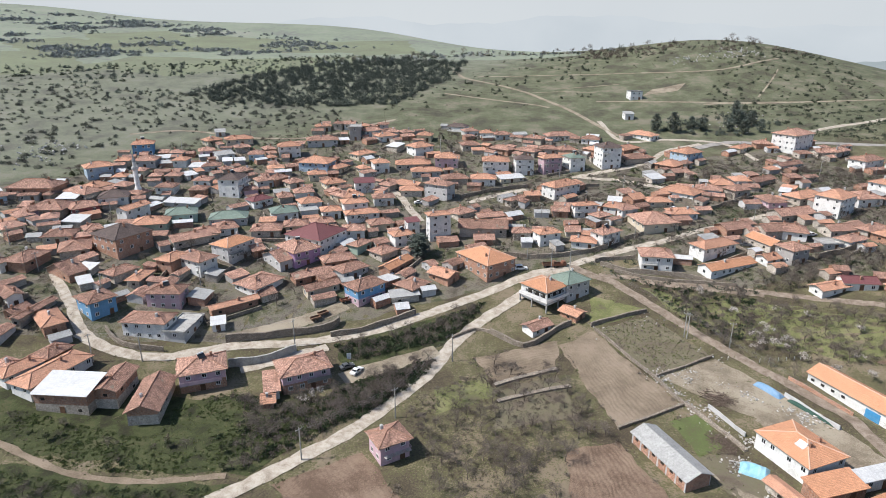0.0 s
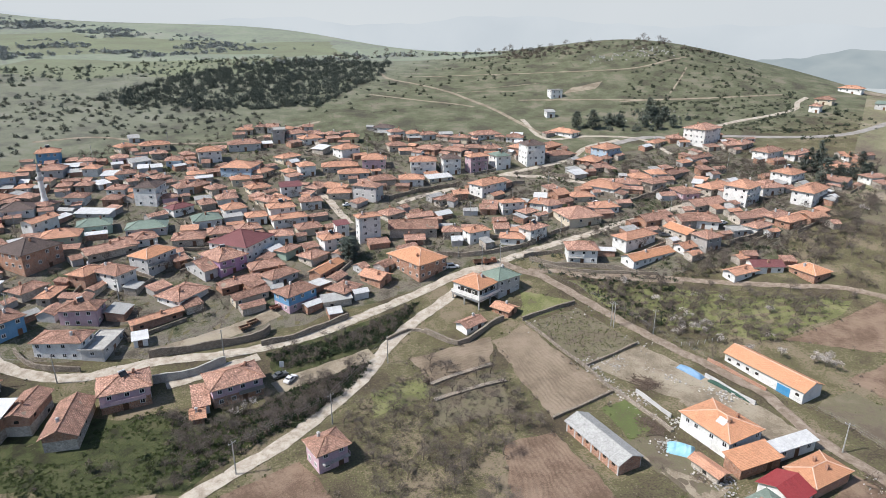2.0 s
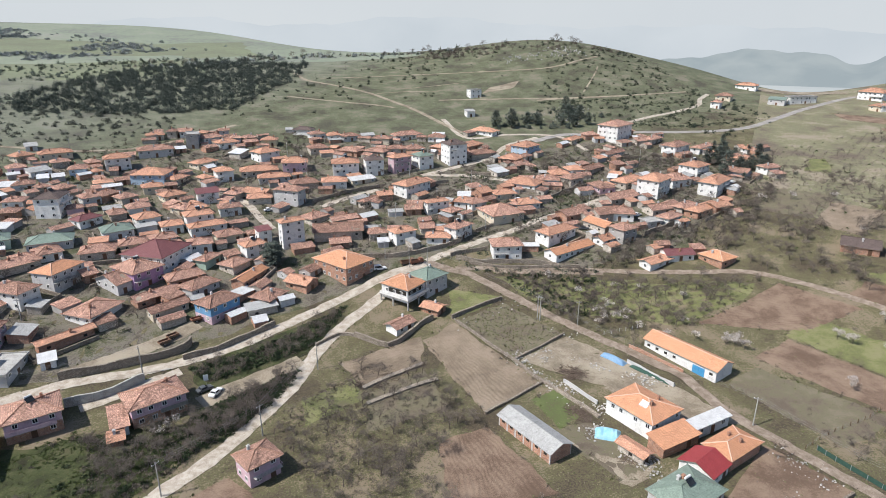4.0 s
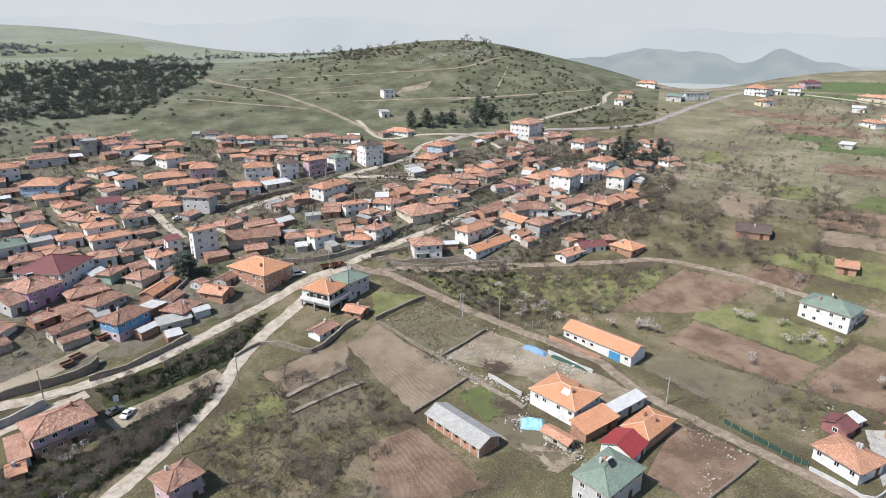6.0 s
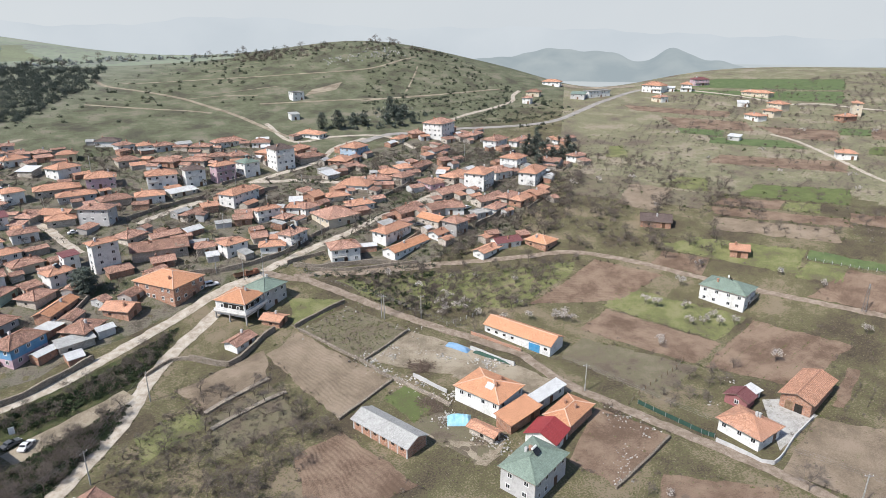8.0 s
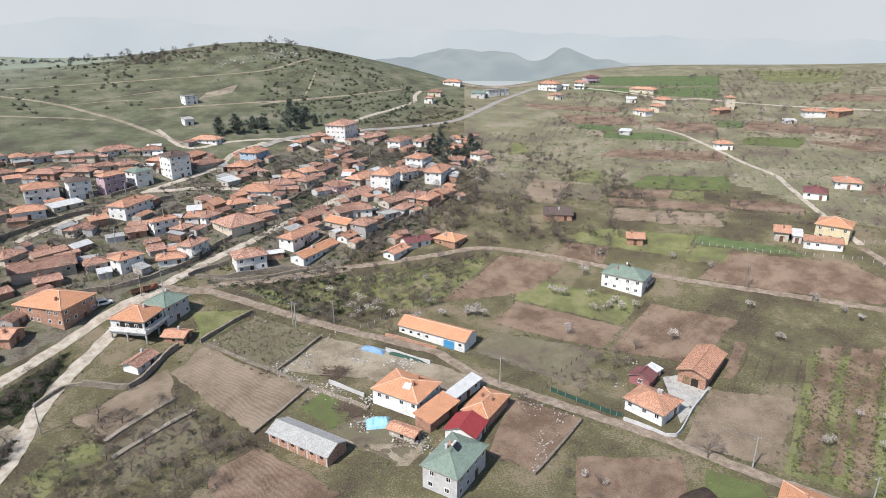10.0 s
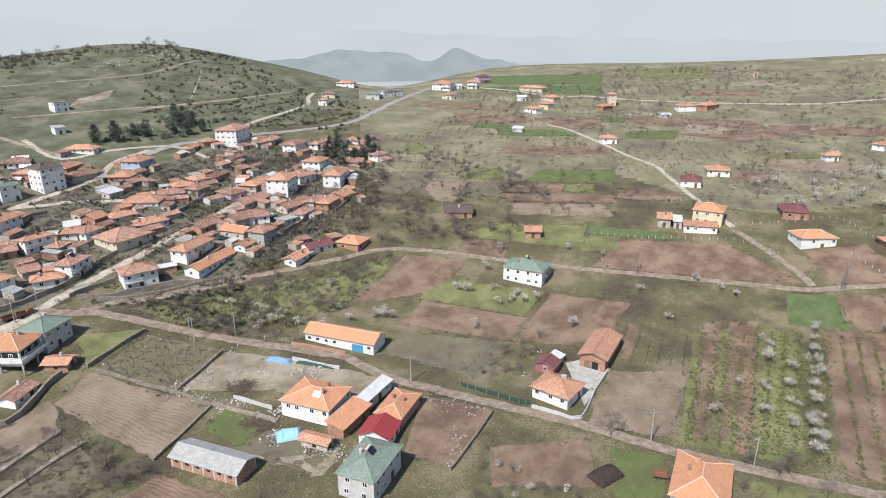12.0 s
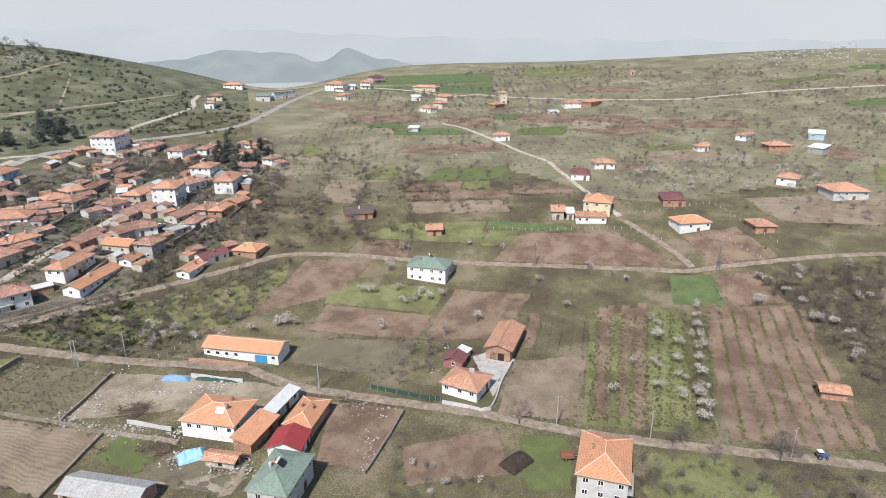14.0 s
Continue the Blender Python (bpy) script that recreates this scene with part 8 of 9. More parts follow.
NEAR = [(-130, 60), (-130, 200), (60, 215), (130, 190), (210, 60), (215, -40), (110, -40), (80, 40), (30, 85), (-60, 85)]
stuff("grass", "dry straw-coloured grass tufts and weeds", spots(NEAR, 16000, 61), (0.14, 0.4), STRAW, 5, 0.4, 0.45, 21, "grass")
stuff("grass", "fresh green grass tufts and weeds", spots(NEAR, 11000, 62), (0.14, 0.38), GREENS, 5, 0.4, 0.45, 22, "grass")
stuff("grass", "low brown dead weeds", spots(NEAR, 4000, 63), (0.18, 0.45), BRUSH, 6, 0.5, 0.35, 23, "grass")
stuff("grass", "fresh green grass on the bank", np.concatenate([spots(BANK, 2200, 64), spots(LOWBANK, 900, 164)]), (0.2, 0.5), GREENS, 7, 0.5, 0.45, 24, "grass")

border = np.array(EDGES) + np.random.default_rng(70).normal(0, 0.7, (len(EDGES), 2))
cell = np.clip((border + (500, 200)).astype(int), 0, 1299)
border = border[~TAKEN[cell[:, 0], cell[:, 1]]]
pick = np.random.default_rng(71).random(len(border))
stuff("hedges", "brown leafless hedges along the field borders", border[pick < 0.30], (0.3, 1.2), BRUSH, 26, 1.0, 0.17, 25, "hedges")
stuff("hedges", "green weeds along the field borders", border[(pick > 0.3) & (pick < 0.55)], (0.25, 0.7), GREENS, 16, 0.8, 0.3, 26, "hedges")
stuff("hedges", "dry straw along the field borders", border[pick > 0.75], (0.25, 0.7), STRAW, 12, 0.8, 0.3, 27, "hedges")


cuts = np.concatenate([along_line(q, 0.7, 1.6, 80 + i) for i, q in enumerate((CUT_A, CUT_B, CUT_C, CUT_D, SLOPE_A, SLOPE_B, SLOPE_C, SLOPE_D, SLOPE_E, SLOPE_F, SLOPE_G, SLOPE_H))])
stuff("scrub", "dark brush along cut banks and terraces", cuts, (0.6, 1.8), JUNIPER, 30, 0.9, 0.2, 28, "bushes")
stuff("trees", "loose pines at the edge of the wood", spots(RIDGE + [(-30.0, 440.0), (-170.0, 400.0)], 260, 83), (1.2, 3.0), NEEDLES, 150, 1.4, 0.13, 29, "trees")


def strips(q, across, step_, spread, seed, skip=0.0):
    """Places in lines that run from the first side of the quad to the opposite one."""
    g = np.random.default_rng(seed)
    out = []
    for i in range(across):
        (x0, y0), (x1, y1) = between(q, (i + 0.5) / across, 0.02), between(q, (i + 0.5) / across, 0.98)
        n = int(math.hypot(x1 - x0, y1 - y0) / step_)
        for k in range(n):
            if g.random() > skip:
                out.append((x0 + (x1 - x0) * k / n + g.normal(0, spread), y0 + (y1 - y0) * k / n + g.normal(0, spread)))
    return np.array(out)


stuff("grass", "green grass strips between the ploughed rows", np.concatenate([strips(BROWN_FIELD, 7, 0.075, 0.32, 90, 0.2), strips(ORCHARD, 10, 0.1, 0.8, 91, 0.2)]), (0.25, 0.6), GREENS, 7, 0.7, 0.5, 30, "grass")
stuff("grass", "dry grass strips between the ploughed rows", np.concatenate([strips(BROWN_FIELD, 6, 0.35, 0.6, 92, 0.3), strips(ORCHARD, 10, 0.4, 1.0, 93, 0.3), strips(WEEDY_ORCHARD, 6, 0.3, 0.9, 94, 0.2)]), (0.2, 0.5), STRAW, 6, 0.7, 0.5, 31, "grass")
stuff("grass", "thin green lines of weeds between the brown garden rows", strips([(173.1, 104.2), (183.6, 79.4), (152.3, 76.4), (139.9, 96.3)], 7, 0.22, 0.22, 98, 0.25), (0.16, 0.42), GREENS, 7, 0.6, 0.5, 98, "grass")
stuff("grass", "weeds over the fallow orchard", strips(WEEDY_ORCHARD, 12, 0.25, 1.2, 95, 0.1), (0.15, 0.4), GREENS, 6, 0.7, 0.5, 32, "grass")

verge = np.array(VERGES) + np.random.default_rng(96).normal(0, 0.35, (len(VERGES), 2))
pick = np.random.default_rng(97).random(len(verge))
near = np.hypot(verge[:, 0], verge[:, 1]) < 330
stuff("grass", "green weeds along the road verges", verge[near & (pick < 0.45)], (0.2, 0.6), GREENS, 9, 0.7, 0.45, 33, "grass")
stuff("grass", "dry weeds along the road verges", verge[near & (pick > 0.5)], (0.2, 0.6), STRAW, 9, 0.7, 0.45, 34, "grass")
stuff("scrub", "dark scrub below the grassy track", spots(LOWBANK, 120, 165), (0.5, 1.6), DARK_LEAVES, 60, 0.9, 0.14, 35)
terraces = np.concatenate([along_line(q, 0.5, 0.6, 180 + i) for i, q in enumerate((TERRACE_A, TERRACE_B, TERRACE_C))])
stuff("scrub", "brown brush along the garden terraces", terraces, (0.3, 1.0), BRUSH, 50, 0.9, 0.12, 36)


# ---- the farms: special parts ----
WHITE = WALL["w"]
TYRE = material("black_rubber", [(0.018, 0.018, 0.018), (0.03, 0.03, 0.03)], 2.0, 0.8, 0.1)
SKY_TARP = material("sky_blue_tarpaulin", [(0.20, 0.44, 0.58), (0.34, 0.56, 0.66)], 0.8, 0.5, 0.4)
BLUE_TARP = material("dark_blue_tarpaulin", [(0.13, 0.24, 0.38), (0.20, 0.33, 0.47)], 0.8, 0.5, 0.4)
NET = material("dark_green_netting", [(0.025, 0.06, 0.045), (0.045, 0.09, 0.07)], 1.5, 0.8, 0.3)
LOGS = material("cut_firewood", [(0.09, 0.065, 0.05), (0.17, 0.13, 0.10)], 2.0, 0.9, 0.3, island=0.35)
CHUNK = material("pale_rubble", [(0.30, 0.28, 0.25), (0.50, 0.48, 0.45)], 1.5, 0.9, 0.3, island=0.4)
ROCK = material("pale_limestone", [(0.30, 0.29, 0.27), (0.48, 0.47, 0.45)], 0.8, 0.9, 0.3, island=0.25)
MUCK = material("dark_manure", [(0.03, 0.023, 0.018), (0.06, 0.045, 0.035)], 1.0, 0.95, 0.6)


def paint(name, c, rough=0.35):
    return material(name, [tuple(v * 0.85 for v in c), c], 1.0, rough, 0.0)


def width_of(ob):
    w = [c for c in ob.children if c.name.startswith("wall")][0].data
    xs, ys = [v.co.x for v in w.vertices], [v.co.y for v in w.vertices]
    return max(xs), max(ys), max(v.co.z for v in w.vertices)


# corner house on pillars: slab, columns, balcony bands, windows
hx, hy, hz = width_of(corner_house)
part("slab", Shape().box(-hx - 1.1, -hy - 1.1, -0.25, hx + 0.2, hy + 0.2, 0.0).mesh("slab", CONCRETE), corner_house)
for cx in (-hx - 0.7, 0, hx - 0.3):
    for cy in (-hy - 0.7, 0, hy - 0.3):
        part("pillar", Shape().box(cx - 0.2, cy - 0.2, -3.4, cx + 0.2, cy + 0.2, -0.25).mesh("pillar", CONCRETE), corner_house)
part("parapet", Shape().box(-hx - 1.1, -hy - 1.1, 0, hx, -hy - 0.95, 0.95).box(-hx - 1.1, -hy - 0.95, 0, -hx - 0.95, hy, 0.95).mesh("parapet", WHITE), corner_house)
part("ground_floor_wall", Shape().box(-hx + 3.0, -hy + 2.5, -3.2, hx - 0.4, hy - 0.4, -0.25).mesh("ground_floor_wall", CONCRETE), corner_house)
for k in (-0.55, 0.0, 0.55):
    for at in (pose(k * hx, -hy, 0.9), pose(hx, k * hy, 0.9, 0, 0, 90), pose(-hx, k * hy, 0.9, 0, 0, 270)):
        win = part("window", WINDOW[False], corner_house, at)
        part("pane", PANE, win, pose(-0.257, 0, 0.13))
        part("pane", PANE, win, pose(0.257, 0, 0.13))

# Balcony recesses as flat dark panels on the wall, their shade painted.
part("loggia", Shape().box(-hx + 0.5, -hy - 0.02, 1.0, hx - 2.2, -hy + 0.05, 2.55).mesh("loggia", DARK_SLAB.materials[0]), corner_house, None, "flat dark panel painted as a shaded balcony recess")
part("loggia", Shape().box(-hx - 0.02, -hy + 0.5, 1.0, -hx + 0.05, hy - 3.0, 2.55).mesh("loggia", DARK_SLAB.materials[0]), corner_house, None, "flat dark panel painted as a shaded balcony recess")

# brick barn: white pillars and dark slabs for openings; long barn: blue double door and small windows; open barn:
# gateway as a dark panel with painted shade
bx, by, bz = width_of(brick_barn)
for sx in (-1, 1):
    for k in range(7):
        y = -by + 0.15 + k * (2 * by - 0.3) / 6
        part("pillar", Shape().box(sx * bx - 0.07, y - 0.2, -1, sx * bx + 0.07, y + 0.2, 2.85).mesh("pillar", WALL["k"]), brick_barn)
        if k < 6:
            part("window", DARK_SLAB, brick_barn, pose(sx * bx, y + by / 6, 1.6, 0, 0, 90 if sx > 0 else 270))
lx, ly, lz = width_of(long_barn)
for k in range(8):
    y = -ly + 1.5 + k * (2 * ly - 3) / 7
    if k in (2, 3):
        continue
    part("window", DARK_SLAB, long_barn, pose(-lx, y, 1.7, 0, 0, 270))
for dy in (-0.92, 0.92):
    part("door", Shape().box(-0.9, -0.06, 0, 0.9, 0.06, 2.5).box(-0.9, -0.1, 0, -0.8, -0.06, 2.5).box(0.8, -0.1, 0, 0.9, -0.06, 2.5).mesh("door", SHEET_DOOR), long_barn, pose(-lx - 0.02, -ly + 5.2 + dy, 0.1, 0, 0, 270), "blue sheet-metal door")
ox, oy, oz = width_of(open_barn)
part("door", Shape().box(-0.9, -0.05, 0, 0.9, 0.05, 2.4).mesh("door", DARK_SLAB.materials[0]), open_barn, pose(-ox, -0.8, 0, 0, 0, 270), "dark panel painted as a shaded open gateway")
part("door", Shape().box(-0.9, -0.05, 0, 0.9, 0.05, 2.4).mesh("door", WOOD), open_barn, pose(-ox, 1.4, 0, 0, 0, 270), "brown plank door")

# farmhouse: solar water heater on the roof
panel = tagged(new("solar_heater"), "white solar water heater on the orange farmhouse roof", "heater")
fx, fy, fz = width_of(farmhouse)
panel.matrix_basis = farmhouse.matrix_basis @ pose(-fx * 0.45, -fy * 0.25, fz + 0.95)
part("collector", Shape().box(-1.1, -0.9, 0, 1.1, 0.9, 0.1, turn=pose(0, 0, 0.25, 28, 0, 270)).mesh("collector", WALL["k"]), panel)
part("tank", Shape().tube((0.9, -1.0, 0.85), (0.9, 1.0, 0.85), 0.28, sides=10).mesh("tank", FRAME), panel)
part("stand", Shape().box(0.8, -0.9, -0.9, 0.88, -0.82, 0.7).box(0.8, 0.82, -0.9, 0.88, 0.9, 0.7).box(-0.9, -0.9, -0.9, -0.82, -0.82, 0.0).box(-0.9, 0.82, -0.9, -0.82, 0.9, 0.0).mesh("stand", METAL), panel)


# ---- minaret and hillside huts ----
def lathe(profile, n=12, mat=0):
    s = Shape()
    for (r0, z0), (r1, z1) in zip(profile, profile[1:]):
        for i in range(n):
            a, b = 2 * math.pi * i / n, 2 * math.pi * (i + 1) / n
            q = [(r0 * math.cos(a), r0 * math.sin(a), z0), (r0 * math.cos(b), r0 * math.sin(b), z0), (r1 * math.cos(b), r1 * math.sin(b), z1), (r1 * math.cos(a), r1 * math.sin(a), z1)]
            s.face([q[0], q[1], q[2], q[3]] if r1 > 0.001 and r0 > 0.001 else ([q[0], q[1], q[2]] if r1 <= 0.001 else [q[0], q[2], q[3]]), mat)
    return s


(mx, my), = MINARET
minaret = tagged(new("minaret"), "slender white minaret with one gallery and grey cone", "minaret")
minaret.matrix_basis = pose(mx, my, level(mx, my))
part("shaft", lathe([(1.5, -1), (1.5, 3.5), (1.05, 5), (0.95, 12.4)]).mesh("shaft", WHITE), minaret)
part("gallery", lathe([(0.95, 11.9), (1.5, 12.6), (1.5, 13.5), (1.4, 13.5), (1.4, 12.8), (0.8, 12.8)]).mesh("gallery", WALL["k"]), minaret)
part("upper_shaft", lathe([(0.75, 12.8), (0.7, 15.4), (0.85, 15.5)]).mesh("upper_shaft", WHITE), minaret)
part("cone", lathe([(0.9, 15.5), (0.0, 19.2)]).mesh("cone", METAL), minaret)
(ux, uy), = HUT
house(ux, uy + 3, 8, 8.5, 7, 1.9, "w", "f", "f", far=True, name="hut", label="plain white flat-roofed hut on the green hillside", over=0.1)
(ux, uy), = HUT2
house(ux, uy + 3, 5, 5.5, 5, 1.3, "w", "gy", "l", far=True, name="hut", label="small pale block hut below the hillside track")


# ---- vehicles ----
def wheel(parent, x, y, r=0.32, w=0.2):
    ob = part("wheel", Shape().tube((0, -w / 2, 0), (0, w / 2, 0), r, sides=14).mesh("wheel", TYRE), parent, pose(x, y, r))
    part("rim", Shape().tube((0, -w / 2 - 0.01, 0), (0, w / 2 + 0.01, 0), r * 0.58, sides=10).mesh("rim", METAL), ob)


def car(x, y, turn, colour, label, van=False):
    top = tagged(new("car"), label, "car")
    top.matrix_basis = pose(x, y, level(x, y) + 0.16, 0, 0, turn)
    long, wide, high = (4.6, 1.75, 1.75) if van else (4.2, 1.68, 1.42)
    side = [(-long / 2, 0.25), (-long / 2, 0.72), (-long / 2 + 0.12, 0.85), (-long / 2 + (0.1 if van else 0.75), 0.9), (-long / 2 + (0.25 if van else 1.1), high), (long / 2 - 2.0, high), (long / 2 - 1.25, 0.92), (long / 2 - 0.15, 0.78), (long / 2, 0.6), (long / 2, 0.25)]
    body = Shape()
    h = wide / 2
    for (ax, az), (bx_, bz_) in zip(side, side[1:] + side[:1]):
        ta, tb = h - 0.16 * (az > 0.95), h - 0.16 * (bz_ > 0.95)
        body.face([(ax, -ta, az), (ax, ta, az), (bx_, tb, bz_), (bx_, -tb, bz_)])
    for sgn in (-1, 1):
        body.face([(p, sgn * (h - 0.16 * (q > 0.95)), q) for p, q in (side if sgn > 0 else side[::-1])])
    part("body", body.mesh("body", colour), top)
    g = Shape()
    r0, r1 = side[4], side[5]
    for sgn in (-1, 1):
        g.face([(r0[0] + 0.2, sgn * (h - 0.13), high - 0.1), (r1[0] - 0.05, sgn * (h - 0.13), high - 0.1), (side[6][0] - 0.25, sgn * (h + 0.01), 0.97), (side[3][0] + 0.3, sgn * (h + 0.01), 0.97)])
    part("side_window", g.mesh("side_window", GLASS), top)
    part("windscreen", Shape().face([(r1[0] + 0.1, -h + 0.22, high - 0.08), (r1[0] + 0.1, h - 0.22, high - 0.08), (side[6][0] - 0.02, h - 0.12, 1.0), (side[6][0] - 0.02, -h + 0.12, 1.0)]).mesh("windscreen", GLASS), top, pose(0.03, 0, 0.02))
    part("rear_window", Shape().face([(side[3][0] + 0.03, -h + 0.15, 1.0), (side[3][0] + 0.03, h - 0.15, 1.0), (r0[0] - 0.02, h - 0.22, high - 0.08), (r0[0] - 0.02, -h + 0.22, high - 0.08)]).mesh("rear_window", GLASS), top, pose(-0.03, 0, 0.02))
    for sgn in (-1, 1):
        part("headlight", Shape().box(long / 2 - 0.06, sgn * 0.6 - 0.16, 0.55, long / 2 + 0.02, sgn * 0.6 + 0.16, 0.7).mesh("headlight", FRAME), top)
    for wx in (-long / 2 + 0.8, long / 2 - 0.85):
        for wy in (-h + 0.08, h - 0.08):
            wheel(top, wx, wy)
    return top


CAR_WHITE_PAINT, CAR_GREY, CAR_RED, CAR_BLUE = paint("white_car_paint", (0.75, 0.75, 0.75)), paint("grey_car_paint", (0.10, 0.105, 0.11)), paint("red_car_paint", (0.35, 0.04, 0.03)), paint("blue_car_paint", (0.06, 0.12, 0.30))
for spot, turn, colour, label, van in (
        (CAR_WHITE, 60, CAR_WHITE_PAINT, "white hatchback parked on the dirt lane", False), (CAR_DARK, 35, CAR_GREY, "dark grey car parked on the dirt lane", False),
        (VAN, 5, CAR_WHITE_PAINT, "white van parked beside the brick house", True), (CAR3, 10, CAR_WHITE_PAINT, "white car in a village lane", False),
        (CAR4, -20, CAR_GREY, "dark car beside a village house", False), (PARKED, 10, CAR_WHITE_PAINT, "white car parked in the village street", False),
        (PARKED2, 15, CAR_GREY, "dark car parked in the village street", False), (CARVILLE, 20, CAR_WHITE_PAINT, "white car beside a terrace house", False)):
    car(*spot[0], turn, colour, label, van)


def cart(x, y, turn, colour, label, long=3.2, high=0.55, cab=False):
    """A farm trailer, or a small truck with a cab."""
    top = tagged(new("truck" if cab else "trailer"), label, "truck" if cab else "trailer")
    top.matrix_basis = pose(x, y, level(x, y) + 0.05, 0, 0, turn)
    s = Shape().box(-long / 2, -0.9, 0.75, long / 2, 0.9, 0.83)
    s.box(-long / 2, -0.9, 0.83, long / 2, -0.84, 0.83 + high).box(-long / 2, 0.84, 0.83, long / 2, 0.9, 0.83 + high).box(-long / 2, -0.84, 0.83, -long / 2 + 0.06, 0.84, 0.83 + high).box(long / 2 - 0.06, -0.84, 0.83, long / 2, 0.84, 0.83 + high)
    part("bed", s.mesh("bed", colour), top)
    part("chassis", Shape().box(-long / 2 + 0.2, -0.4, 0.6, long / 2 + 0.9, -0.3, 0.75).box(-long / 2 + 0.2, 0.3, 0.6, long / 2 + 0.9, 0.4, 0.75).mesh("chassis", METAL), top)
    if cab:
        part("cab", Shape().box(long / 2 + 0.1, -0.9, 0.6, long / 2 + 1.6, 0.9, 1.6).box(long / 2 + 0.2, -0.8, 1.6, long / 2 + 1.3, 0.8, 2.2).mesh("cab", colour), top)
        part("windscreen", Shape().box(long / 2 + 1.3, -0.75, 1.62, long / 2 + 1.34, 0.75, 2.15).mesh("windscreen", GLASS), top)
    for wx in ((-long / 2 + 0.8, long / 2 + 0.8) if cab else (-0.3,)):
        for wy in (-0.8, 0.8):
            wheel(top, wx, wy, 0.38, 0.24)
    return top


RED_CART, BROWN_CART = paint("faded_red_paint", (0.25, 0.115, 0.075), 0.7), paint("rusty_brown_paint", (0.20, 0.12, 0.08), 0.8)
cart(*TRUCK[0], 8, BROWN_CART, "rusty brown truck parked at the junction", 3.6, 0.8, True)
cart(*TRUCK2[0], 12, RED_CART, "orange-red truck parked at the junction", 3.4, 0.8, True)
cart(*CART[0], 35, BROWN_CART, "brown farm trailer on the dirt terrace")
cart(*CART2[0], 40, BROWN_CART, "wooden farm trailer on the dirt terrace")
cart(*CART3[0], 30, RED_CART, "rusty farm trailer beside the blue house")
cart(*TRAILER[0], -60, RED_CART, "faded red trailer beside the orange-roofed house", 3.0, 0.7)

# tractor on the dirt road
(tx, ty), = TRACTOR
tractor = tagged(new("tractor"), "small white-roofed tractor standing on the dirt road", "tractor")
tractor.matrix_basis = pose(tx, ty, level(tx, ty) + 0.15, 0, 0, -62)
tractor.matrix_basis = tractor.matrix_basis @ Matrix.Diagonal((0.8, 0.8, 0.8, 1))
part("bonnet", Shape().box(0.2, -0.35, 0.7, 1.9, 0.35, 1.35).box(1.85, -0.3, 0.75, 1.95, 0.3, 1.3).mesh("bonnet", CAR_BLUE), tractor)
part("cab", Shape().box(-1.0, -0.65, 0.7, 0.2, 0.65, 1.3).box(-1.0, -0.65, 1.3, -0.92, -0.57, 2.3).box(0.1, -0.65, 1.3, 0.18, -0.57, 2.3).box(-1.0, 0.57, 1.3, -0.92, 0.65, 2.3).box(0.1, 0.57, 1.3, 0.18, 0.65, 2.3).mesh("cab", CAR_GREY), tractor)
part("roof", Shape().box(-1.1, -0.75, 2.3, 0.35, 0.75, 2.42).mesh("roof", FRAME), tractor)
for q, r in ((-0.6, 0.7), (1.4, 0.42)):
    for sgn in (-1, 1):
        wheel(tractor, q, sgn * 0.8, r, 0.32)


# ---- poles and wires ----
def pole(x, y, high=8.0, arms=1, turn=0.0, lattice=False):
    top = tagged(new("utility_pole"), "grey steel lattice power pylon beside the lane" if lattice else "grey utility pole with a crossarm", "utility pole")
    top.matrix_basis = pose(x, y, level(x, y), 0, 0, turn)
    if lattice:
        s = Shape()
        for k in range(10):
            a, b = k * high / 10, (k + 1) * high / 10
            w0, w1 = 0.6 - 0.045 * k, 0.6 - 0.045 * (k + 1)
            for sx, sy, ex, ey in ((-1, -1, 1, -1), (1, -1, 1, 1), (1, 1, -1, 1), (-1, 1, -1, -1)):
                s.tube((sx * w0, sy * w0, a), (sx * w1, sy * w1, b), 0.045, sides=4, cap=False)
                s.tube((sx * w0, sy * w0, a), (ex * w1, ey * w1, b), 0.03, sides=3, cap=False)
        part("lattice", s.mesh("lattice", METAL), top)
    else:
        part("post", Shape().tube((0, 0, -0.5), (0, 0, high), 0.17, 0.10, 8).mesh("post", CONCRETE), top)
    for k in range(arms):
        arm = part("crossarm", Shape().box(-0.9, -0.06, high - 0.5 - k * 0.8, 0.9, 0.06, high - 0.38 - k * 0.8).mesh("crossarm", METAL), top)
        for q in (-0.8, 0.0, 0.8):
            part("insulator", Shape().tube((q, 0, high - 0.38 - k * 0.8), (q, 0, high - 0.15 - k * 0.8), 0.05, 0.03, 6).mesh("insulator", FRAME), arm)
    return Vector((x, y, level(x, y) + high - 0.15))


def wires(a, b, label="thin sagging power lines between utility poles"):
    s = Shape()
    d = (b - a)
    n = Vector((-d.y, d.x, 0)).normalized()
    for q in (-0.8, 0.0, 0.8):
        p = [a + d * (k / 10) + n * q - Vector((0, 0, 4 * d.length * 0.018 * (k / 10) * (1 - k / 10))) for k in range(11)]
        for u, v in zip(p, p[1:]):
            s.tube(u, v, 0.014, sides=3, cap=False)
    tagged(new("power_lines", s.mesh("power_lines", METAL)), label, "wires")


heads = [pole(x, y, 8.5, 1, 40 + 9 * i) for i, (x, y) in enumerate(POLES)]
heads2 = [pole(x, y, 8.0, 1, -40 + 5 * i) for i, (x, y) in enumerate(POLES2)]
for i, (x, y) in enumerate(LATTICE):
    pole(x, y, 9.5, 2, 20, True)
for i, j in ((1, 0), (0, 5), (2, 3), (3, 4), (6, 7), (7, 8)):
    wires(heads[i], heads[j])
